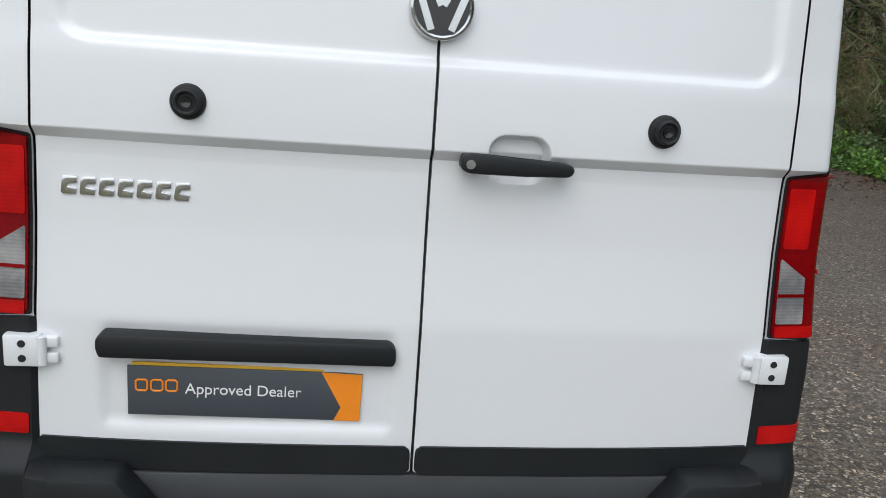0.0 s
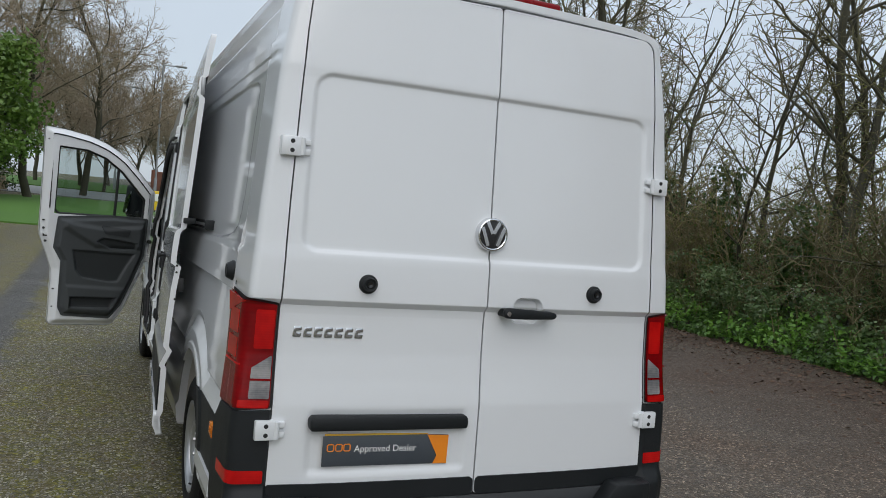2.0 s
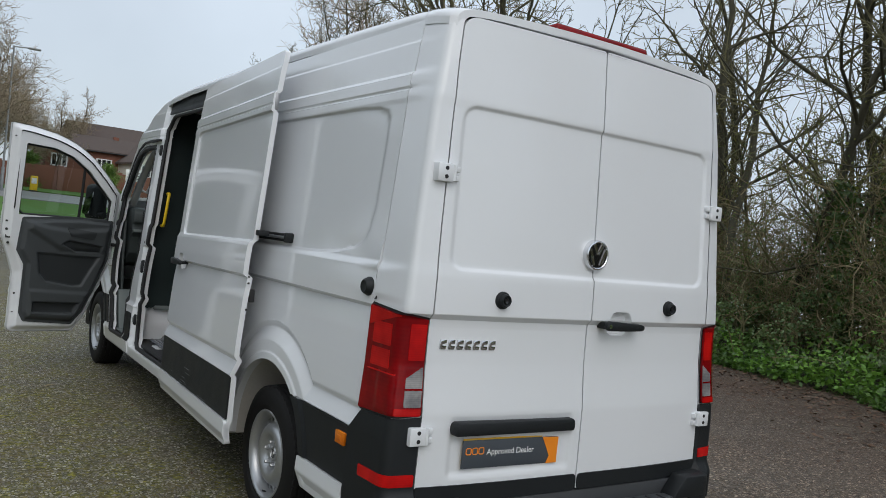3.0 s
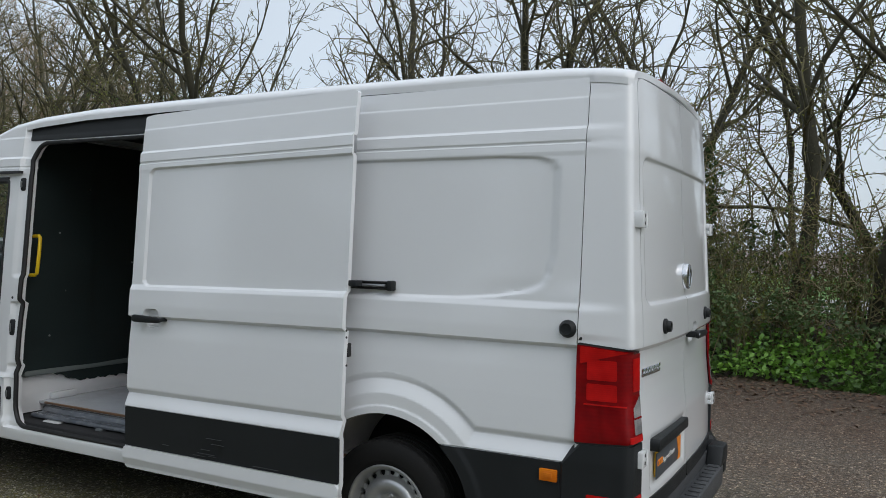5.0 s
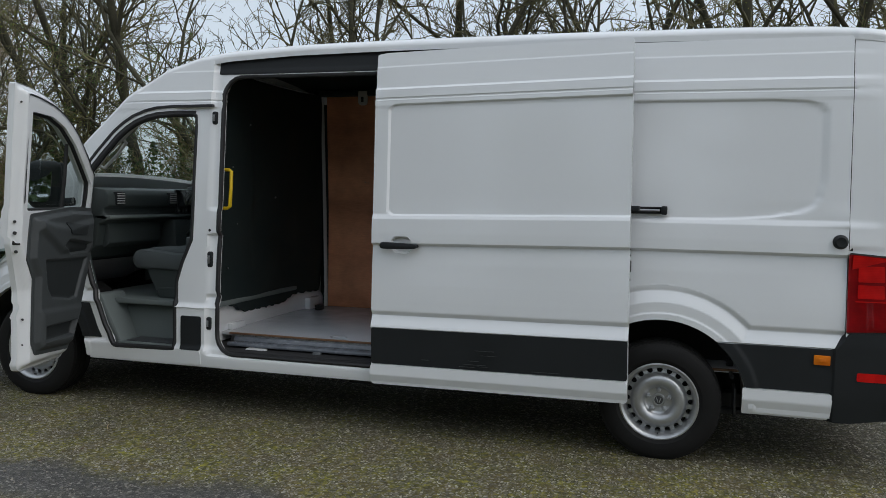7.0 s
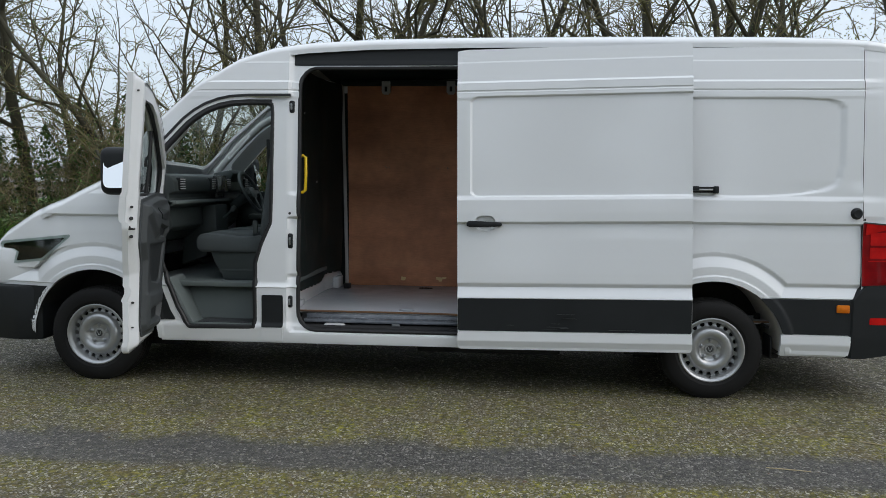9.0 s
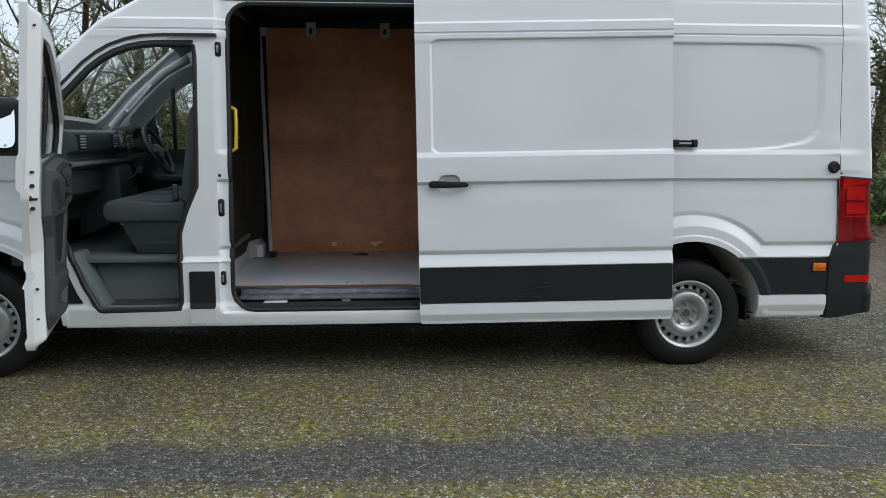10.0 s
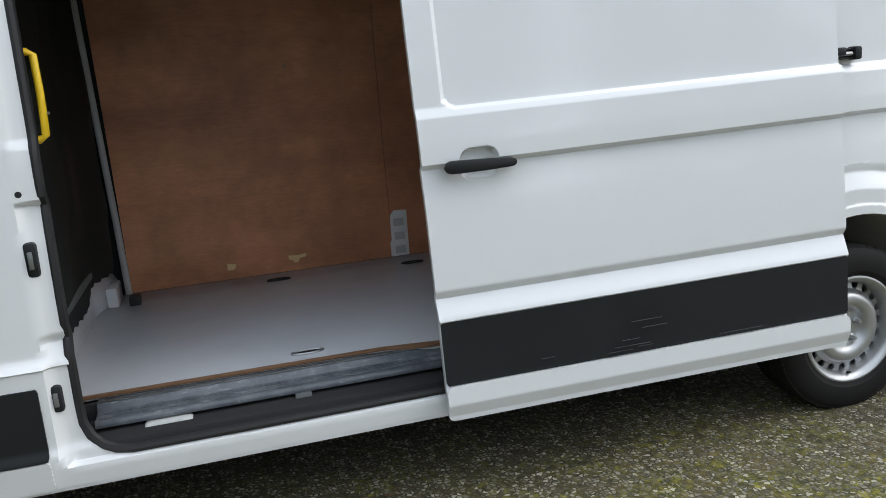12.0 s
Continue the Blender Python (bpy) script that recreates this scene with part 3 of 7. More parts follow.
DOORGLASS = [(4.50, 1.40), (4.50, 2.00), (4.74, 1.99), (4.90, 1.935), (5.05, 1.83), (5.28, 1.58), (5.28, 1.40)]
SLIDE = (2.69, 4.305, 0.345, 2.425)


def side(y, z, flares=True, panels=(), seats=()):
    """Half width of the body at a place on its flank."""
    w = np.interp(z, SIDE_Z, SIDE_W)
    w = w - 0.16 * smooth((y - 5.9) / 1.0) * ((y > 5.9) * 1.0) - 0.10 * smooth((y - 4.9) / 1.1) * np.clip(z - 1.25, 0, 1)
    d = z - 0.795
    if flares:
        for c in (WHEEL_R, WHEEL_F):
            d = np.minimum(d, np.hypot(y - c, z - HUB) - 0.655)
    # ledge over the sills and arches, with a dark groove above it
    ledge = np.interp(d, [-0.16, -0.062, -0.055, -0.006, 0.008, 0.040], [0.996, 0.995, 0.992, 0.970, 0.964, 0.973])
    ledge = ledge + (w - 0.972) * smooth((d - 0.008) / 0.03)
    w = np.where((d < 0.04) & (z > 0.725), ledge - 0.16 * smooth((y - 5.9) / 1.0), w)
    if flares:
        # turned lip round each arch
        for c in (WHEEL_R, WHEEL_F):
            w = w + 0.006 * smooth((0.535 - np.hypot(y - c, z - HUB)) / 0.008) * (z > HUB)
    for y0, y1, z0, z1, r, deep in panels:
        w = w - deep * smooth(-rrect(y, z, y0, y1, z0, z1, r) / 0.014)
    for f, deep in seats:
        w = w - deep * smooth(-f(y, z) / 0.022)
    return w


def top(y):
    return np.interp(y, TOP_Y, TOP_Z)


SHOULDER = 0.052


def shoulder(y):
    """Where the flank turns into the roof."""
    return top(y) - SHOULDER


def arch(y, z, r=0.492):
    return np.minimum(*(np.where(z > HUB, np.hypot(y - c, z - HUB), np.abs(y - c)) - r for c in (WHEEL_R, WHEEL_F)))


def slide_seat(y, z):
    return rrect(y, z, SLIDE[0] - 0.01, SLIDE[1] + 0.008, SLIDE[2] + 0.05, SLIDE[3] + 0.2, 0.05)


def slide_hole(y, z):
    return rrect(y, z, 2.86, 4.245, 0.415, 2.335, 0.13)


def door_hole(y, z):
    return outline(y, z, DOOR, -0.004)


SWEEP = [(2.62, 1.418), (1.15, 1.418), (0.90, 1.424), (0.70, 1.440), (0.55, 1.466), (0.475, 1.50), (0.435, 1.56), (0.42, 1.65), (0.41, 1.95), (0.415, 2.04), (0.45, 2.085), (0.52, 2.104), (0.70, 2.114), (2.62, 2.118)]


def body_panel(y, z):
    return outline(y, z, SWEEP)


def flank(y, z):
    w = side(y, z, True, (), [(slide_seat, 0.03)])
    # pressed panel; its ledge turns up at the rear and fades out behind it
    low = smooth((1.55 - z) / 0.1)
    w = w + 0.014 * smooth((0.50 - y) / 0.35) * smooth((z - 1.385) / 0.03) * low
    w = w - (0.012 + 0.006 * smooth((1.0 - y) / 0.5) * low) * smooth(-body_panel(y, z) / 0.016)
    # smooth jamb of the middle pillar
    plain = np.interp(z, [0.70, 0.76, 1.0, 1.25, 1.6, 2.0, 2.14], [0.968, 0.966, 0.955, 0.945, 0.926, 0.893, 0.878])
    m = smooth((y - 4.23) / 0.02) * smooth((4.60 - y) / 0.03) * smooth((z - 0.72) / 0.05) * smooth((2.13 - z) / 0.02)
    m = np.maximum(m, smooth((y - 4.18) / 0.03) * smooth((4.318 - y) / 0.012) * smooth((z - 0.45) / 0.03) * smooth((2.36 - z) / 0.04))
    plain = np.where(z > 2.14, np.interp(z, [2.14, 2.4], [0.878, 0.835]), np.where(z < 0.70, 0.968, plain))
    return w + (np.minimum(plain, w) - w) * m


SY = np.unique(np.concatenate([steps(0.2925, 6.70, 0.02), steps(0.62, 1.96, 0.01), steps(5.1, 6.4, 0.012)]).round(4))
SZ = np.unique(np.concatenate([steps(0.325, 2.46, 0.0125), steps(1.20, 1.27, 0.005), steps(2.09, 2.25, 0.004), steps(0.73, 1.06, 0.007), steps(1.39, 1.46, 0.006), steps(2.36, 2.38, 0.004)]).round(4))


def flank_keep(y, z):
    d = np.maximum(z - shoulder(y), 0.335 - z)
    d = np.maximum(d, -np.minimum(slide_hole(y, z), door_hole(y, z)))
    return np.maximum(d, -arch(y, z))


van = thing("van", "white high-roof panel van, cab door and side door open", "van")

body = part("body", sheet(SY, SZ, flank_keep, lambda y, z: (-flank(y, z), y, z), rim=(0.055, 0, 0), flip=True), PAINT, van)
# the flank on the driver's side, with the cab window
DRIVERGLASS = DOORGLASS


def off_keep(y, z):
    d = np.maximum(z - shoulder(y), 0.335 - z)
    d = np.maximum(d, -outline(y, z, DRIVERGLASS, 0.0))
    return np.maximum(d, -arch(y, z))


part("off_side_panel", sheet(SY, SZ[::2], off_keep, lambda y, z: (side(y, z), y, z), rim=(-0.04, 0, 0)), PAINT, van)
part("driver_window", sheet(steps(4.45, 5.33, 0.03), steps(1.38, 2.05, 0.03), lambda y, z: outline(y, z, DRIVERGLASS, 0.015), lambda y, z: (side(y, z) - 0.015, y, z)), GLASS, van).visible_shadow = False
part("driver_window_divider", box(0.86, 0.885, 5.00, 5.03, 1.39, 1.90, 0.004), SEAL, van)


# rear corner posts
def rear_y(x, z):
    y = np.interp(z, [0.40, 0.84, 0.94, 1.04, 1.19, 1.222, 1.245, 1.40, 1.45, 2.08, 2.12, 2.50], [0.0, 0.002, 0.013, 0.022, 0.026, 0.024, 0.0, 0.006, 0.012, 0.045, 0.044, 0.075])
    return y + 0.03 * np.abs(x / 0.83) ** 3


def seam_x(z):
    return np.interp(z, [0.4, 0.6, 0.9, 1.25, 1.6, 2.0, 2.25, 2.42, 2.5], [0.850, 0.848, 0.842, 0.836, 0.827, 0.811, 0.799, 0.784, 0.77])


FOLD_0, FOLD_1 = 0.50, 0.64


def corner(a, z, sgn, off=0.0):
    """The rounded rear corner from the flank (a = 0) to the door seam (a = 1)."""
    w = np.interp(z, [0.30, 0.46, 0.74, 1.0, 1.25, 1.6, 2.1, 2.5], [0.985, 0.992, 0.990, 0.972, 0.966, 0.943, 0.901, 0.845])
    xr = seam_x(z) + 0.003
    x0, y0, x2, y2 = np.where(z > 1.28, side(0.29, z, False), w), 0.29, xr, rear_y(xr, z)
    x1, y1 = w - 0.014, y2 + 0.016
    # flat side face, tight fold, flat rear face
    ls, lr = np.hypot(x1 - x0, y1 - y0), np.hypot(x2 - x1, y2 - y1)
    fold = 0.030
    ax, ay = x1 + (x0 - x1) * fold / ls, y1 + (y0 - y1) * fold / ls
    bx, by = x1 + (x2 - x1) * fold / lr, y1 + (y2 - y1) * fold / lr
    k = np.clip((a - FOLD_0) / (FOLD_1 - FOLD_0), 0, 1)
    fx, fy = (1 - k) ** 2 * ax + 2 * k * (1 - k) * x1 + k * k * bx, (1 - k) ** 2 * ay + 2 * k * (1 - k) * y1 + k * k * by
    i, o = a / FOLD_0, (a - FOLD_1) / (1 - FOLD_1)
    x = np.where(a < FOLD_0, x0 + (ax - x0) * i, np.where(a > FOLD_1, bx + (x2 - bx) * o, fx))
    y = np.where(a < FOLD_0, y0 + (ay - y0) * i, np.where(a > FOLD_1, by + (y2 - by) * o, fy))
    dx, dy = (1 - k) * (x1 - x0) / ls + k * (x2 - x1) / lr, (1 - k) * (y1 - y0) / ls + k * (y2 - y1) / lr
    n = np.hypot(dx, dy) + 1e-9
    return sgn * (x - dy / n * off), y + dx / n * off, z


CORNER_A = np.linspace(1, 0, 51)
CORNER_X, CORNER_Y, _z = corner(CORNER_A, 2.40 + 0 * CORNER_A, 1)

# roof, screen pillars and bonnet: one skin over the top
def skin(y, s, off=0.0):
    zs = shoulder(y)
    w = np.where(y < 0.29, np.interp(y, CORNER_Y, CORNER_X), side(y, zs, False))
    q = np.sign(s) * np.abs(np.sin(s * math.pi / 2)) ** 0.9
    h = SHOULDER * np.sqrt(np.maximum(0.0, 1 - np.abs(q) ** 18)) + (0.020 + 0.025 * smooth((y - 0.1) / 0.5)) * (1 - q * q)
    rib = 0.006 * np.maximum(0, np.cos(q * 22)) * (np.abs(q) < 0.8) * (y < 4.0) * (y > 0.5)
    bow = -0.03 * (1 - q * q) * smooth((0.3 - y) / 0.2) + 0.16 * (1 - q * q) * smooth((y - 4.6) / 0.9)
    return (w + off) * q, y + bow + off * 0.3 * (y > 4.6), zs + h + rib + off


ROOF_S = np.linspace(-1, 1, 81)
ROOF_Y = np.concatenate([steps(0.10, 0.4, 0.02), steps(0.45, 4.3, 0.06), steps(4.34, 6.78, 0.03)])


def screen(y, s):
    return rrect(y, s, 4.80, 5.62, -0.80, 0.80, 0.10)


part("roof", sheet(ROOF_Y, ROOF_S, lambda y, s: -screen(y, s), lambda y, s: skin(y, s), rim=(0, 0, -0.03), flip=True), PAINT, van)
part("windscreen", sheet(steps(4.78, 5.66, 0.03), np.linspace(-0.84, 0.84, 41), lambda y, s: screen(y, s) - 0.015, lambda y, s: skin(y, s, -0.012), flip=True), GLASS, van).visible_shadow = False
# bay roof, far inner wall and roof rails reuse the bulkhead's near-black
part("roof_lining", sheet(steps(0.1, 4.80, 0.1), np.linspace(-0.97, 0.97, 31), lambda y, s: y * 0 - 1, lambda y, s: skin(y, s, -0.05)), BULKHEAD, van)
part("cab_headlining", sheet(steps(4.36, 4.95, 0.06), np.linspace(-0.93, 0.93, 31), lambda y, s: y * 0 - 1, lambda y, s: tuple(a - b for a, b in zip(skin(y, s, -0.06), (0, 0, 0.02)))), HEADLINING, van)


def post_face(a, t, sgn):
    c = corner(a, 2.40 + 0 * a, 1)
    return corner(a, 0.40 + t * (shoulder(c[1]) + 0.004 - 0.40), sgn)


for sgn in (-1, 1):
    part("rear_post", sheet(np.linspace(0.004, 1, 41), np.linspace(0, 1, 161), lambda a, t: a * 0 - 1, lambda a, t: post_face(a, t, sgn), flip=sgn > 0), PAINT, van)


def rear_top(x):
    return 2.475 - 0.012 * np.abs(x) - 0.0


def rear_keep(x, z, grow=0.0):
    a = np.abs(x)
    d = np.maximum(a - seam_x(z), z - rear_top(x))
    # rounded upper corner
    cx, cz, r = 0.716, 2.401, 0.065
    d = np.where((a > cx) & (z > cz), np.hypot((a - cx) * 0.93, z - cz) - r, d)
    return np.maximum(d, 0.475 - z) + grow


def header_keep(x, z):
    sx, sy, sz = skin(np.full(81, 0.10), ROOF_S)
    d = np.maximum(np.maximum(z - np.interp(x, sx, sz), 2.15 - z), np.abs(x) - np.minimum(0.80, seam_x(z) + 0.012))
    return np.maximum(d, 0.006 - rear_keep(x, z))


part("rear_header", sheet(steps(-0.83, 0.83, 0.015), steps(2.1, 2.56, 0.01), header_keep, lambda x, z: (x, rear_y(x, np.minimum(z, 2.47)) + 0.002, z), rim=(0, 0.03, 0)), PAINT, van)


# rear doors
HANDLE = [(0.056, 1.227), (0.061, 1.242), (0.076, 1.249), (0.12, 1.247), (0.20, 1.243), (0.275, 1.239), (0.298, 1.235), (0.307, 1.226), (0.305, 1.214), (0.294, 1.207), (0.20, 1.204), (0.11, 1.204), (0.075, 1.205), (0.060, 1.212)]
RZ = np.unique(np.concatenate([steps(0.46, 2.50, 0.0125), steps(1.165, 1.30, 0.003), steps(1.42, 1.46, 0.005), steps(2.07, 2.11, 0.005)]).round(4))


def rear_face(x, z, off=0.0):
    a = np.abs(x)
    y = rear_y(x, z)
    y = y + 0.010 * smooth(-rrect(a, z, 0.0 - 0.3, 0.783 - 0.03 * (z - 1.4), 1.420, 2.105, 0.07) / np.where(z < 1.6, 0.021, 0.017))
    # recess round the number plate
    y = y + 0.010 * smooth(-rrect(x, z, -0.715, -0.045, 0.570, 0.83, 0.03) / 0.03) * (x < 0)
    # grip bowl behind the handle
    y = y + 0.034 * smooth(-rrect(x, z, 0.120, 0.262, 1.176, 1.289, 0.044) / 0.012)
    return x, y - off, z


RX = np.unique(np.concatenate([steps(-0.87, 0.87, 0.0097), steps(0.10, 0.28, 0.003)]).round(4))
for sgn, nm in ((-1, "rear_door"), (1, "rear_door")):
    rd = part(nm, sheet(RX, RZ,
              lambda x, z: np.maximum(rear_keep(x, z) + 0.0028, 0.0034 - sgn * x), rear_face, rim=(0, 0.05, 0)), PAINT, van)
    # dark skirt along the foot of the door
    part("door_skirt", sheet(steps(-0.86, 0.86, 0.02), steps(0.46, 0.56, 0.01), lambda x, z: np.maximum(np.maximum(rear_keep(x, z) + 0.002, z - 0.548), 0.006 - sgn * x),
         lambda x, z: rear_face(x, z, 0.007), rim=(0, 0.01, 0)), PLASTIC, rd)
    for zz in (1.812, 0.757):
        xh = float(seam_x(zz))
        yb = float(rear_y(xh, zz))
        x0, x1 = sorted((sgn * (xh - 0.016), sgn * (xh + 0.060)))
        k0, k1 = sorted((sgn * (xh - 0.052), sgn * (xh - 0.014)))
        hinge = part("hinge", join(box(x0, x1, yb - 0.028, yb + 0.05, zz - 0.037, zz + 0.037, 0.006), box(k0, k1, yb - 0.020, yb + 0.02, zz + 0.006, zz + 0.030, 0.004), box(k0, k1, yb - 0.020, yb + 0.02, zz - 0.030, zz - 0.006, 0.004),
                     tube([(sgn * (xh - 0.020), yb - 0.022, zz - 0.032), (sgn * (xh - 0.020), yb - 0.022, zz + 0.032)], 0.010, 10)), PAINT, rd)
        for dz in (-0.017, 0.017):
            part("bolt_hole", lathe([(-0.0295, 0.0), (-0.0295, 0.0085), (-0.024, 0.0085)], 12, "y"), SEAL, hinge, m=pose(sgn * (xh + 0.020), yb, zz + dz))
    # round deadlock
    lock = part("deadlock", lathe([(0.01, 0.037), (-0.006, 0.037), (-0.011, 0.034), (-0.013, 0.028), (-0.028, 0.026), (-0.032, 0.023), (-0.030, 0.019), (-0.025, 0.017), (-0.025, 0.0)], 32, "y"), PLASTIC, rd, m=pose(sgn * 0.513, rear_y(0.5, 1.315), 1.315))
    part("lock_face", lathe([(-0.026, 0.0), (-0.028, 0.011), (-0.024, 0.013)], 20, "y"), GLOSSBLACK, lock)
    if sgn > 0:
        grip = part("handle", join(prism(HANDLE, -0.046, -0.024, "y", 0.007), box(0.062, 0.105, -0.030, 0.03, 1.210, 1.243, 0.006), box(0.272, 0.302, -0.030, 0.03, 1.211, 1.233, 0.006)), PLASTIC, rd, "black pull handle")
        part("keyhole", lathe([(-0.0485, 0.0), (-0.0485, 0.010), (-0.04, 0.011)], 16, "y"), CHROME, grip, m=pose(0.078, 0.0, 1.225))
    else:
        part("grab_bar", prism([(-0.700, 0.755), (-0.706, 0.775), (-0.706, 0.797), (-0.694, 0.811), (-0.066, 0.806), (-0.054, 0.794), (-0.052, 0.77), (-0.056, 0.751)], -0.022, 0.03, "y", 0.008), PLASTIC, rd, "black grab bar over the number plate")
        for k in range(7):
            xb = -0.784 + k * 0.0395
            yb = float(rear_y(xb + 0.017, 1.12))
            part("model_badge", prism([(xb, 1.106), (xb + 0.004, 1.141), (xb + 0.034, 1.141), (xb + 0.034, 1.127), (xb + 0.014, 1.124), (xb + 0.014, 1.118), (xb + 0.034, 1.116), (xb + 0.031, 1.102), (xb + 0.003, 1.102)], yb - 0.005, yb + 0.01, "y", 0.0012), CHROME, rd, "plain chrome badge shape")
        rear_left = rd

# black seals in the door gaps
part("door_gap_seal", sheet(steps(-0.88, 0.88, 0.01), steps(0.46, 2.52, 0.0125), lambda x, z: np.maximum(np.abs(rear_keep(x, z)) - 0.022, 0.48 - z), lambda x, z: (x, rear_y(x, z) + 0.030, z)), SEAL, van)
part("centre_seal", sheet(steps(-0.012, 0.012, 0.006), steps(0.48, 2.466, 0.0125), lambda x, z: x * 0 - 1, lambda x, z: (x, rear_face(x, z)[1] + 0.016, z)), SEAL, van)
for sgn in (-1, 1):
    part("corner_seam", sheet(steps(0.27, 0.32, 0.01), steps(1.27, 2.43, 0.0125), lambda y, z: y * 0 - 1, lambda y, z: (sgn * (side(0.29, z, False) - 0.006), y, z), flip=sgn < 0), SEAL, van)
# round chrome badge on the left door edge
emblem = part("round_badge", lathe([(0.02, 0.069), (-0.004, 0.069), (-0.011, 0.066), (-0.013, 0.061), (-0.010, 0.057)], 48, "y"), CHROME, rear_left, "round chrome and black badge", m=pose(0, 0.012, 1.541))
part("badge_field", lathe([(-0.0085, 0.0), (-0.0085, 0.0575), (0.0, 0.0575)], 40, "y"), GLOSSBLACK, emblem)
bars = []
for x0, z0, x1, z1 in ((-0.027, 0.050, -0.002, 0.004), (0.027, 0.050, 0.002, 0.004), (-0.049, 0.028, -0.021, -0.046), (0.049, 0.028, 0.021, -0.046)):
    d = math.hypot(x1 - x0, z1 - z0)
    nx, nz = -(z1 - z0) / d * 0.0075, (x1 - x0) / d * 0.0075
    bars.append(prism([(x0 + nx, z0 + nz), (x1 + nx, z1 + nz), (x1 - nx, z1 - nz), (x0 - nx, z0 - nz)], -0.0125 - 0.0004 * len(bars), -0.006, "y"))
for q in bars:
    part("badge_bar", q, CHROME, emblem)

# dealer plate on the yellow number plate
plate_y = 0.012
plate = part("number_plate", prism([(-0.637, 0.622), (-0.637, 0.737), (-0.121, 0.730), (-0.121, 0.616)], plate_y, plate_y + 0.006, "y", 0.002), PLATEYELLOW, rear_left, "yellow number plate")
card = part("dealer_card", prism([(-0.645, 0.614), (-0.645, 0.731), (-0.165, 0.725), (-0.125, 0.722), (-0.128, 0.607)], plate_y - 0.007, plate_y - 0.002, "y", 0.001), SLATE, plate, "slate and orange dealer card lettered in white")
part("orange_corner", prism([(-0.218, 0.7255), (-0.1255, 0.7215), (-0.1285, 0.6075), (-0.188, 0.608), (-0.172, 0.640)], plate_y - 0.009, plate_y - 0.0065, "y"), ORANGE, card)
logo = []
for px in (-0.627, -0.594, -0.562):
    logo.append(tube([(px + a, plate_y - 0.008, 0.672 + b - 0.006 * (px + 0.6)) for a, b in ((0.0, 0.004), (0.0, 0.022), (0.005, 0.026), (0.021, 0.026), (0.025, 0.022), (0.025, 0.004), (0.021, 0.0), (0.005, 0.0))], 0.0024, 6, closed=True))
for q in logo:
    part("logo_shape", q, ORANGE, card)


def lettering(name, text, size, material, parent, m):
    cu = bpy.data.curves.new(name, "FONT")
    cu.body, cu.size, cu.extrude, cu.align_x = text, size, 0.0006, "LEFT"
    tmp = new(name, cu)
    bpy.context.view_layer.update()
    me = bpy.data.meshes.new_from_object(tmp.evaluated_get(bpy.context.evaluated_depsgraph_get()))
    bpy.data.objects.remove(tmp)
    me.materials.clear()
    me.materials.append(material)
    ob = new(name, me)
    ob.parent, ob.matrix_basis = parent, m
    return ob


lettering("lettering", "Approved Dealer", 0.0365, WHITEPRINT, card, pose(-0.521, plate_y - 0.0082, 0.667, 90, 0.8, 0))

# tail lamps wrapped round the corners
def lamp_keep(a, z, a0=0.004, a1=0.998, z0=0.815, z1=1.262, g=0.0):
    return np.maximum(np.maximum(a0 - a, a - a1) * 0.35, np.maximum(z0 + 0.02 * a - z, z - z1 + 0.035 * a)) + g


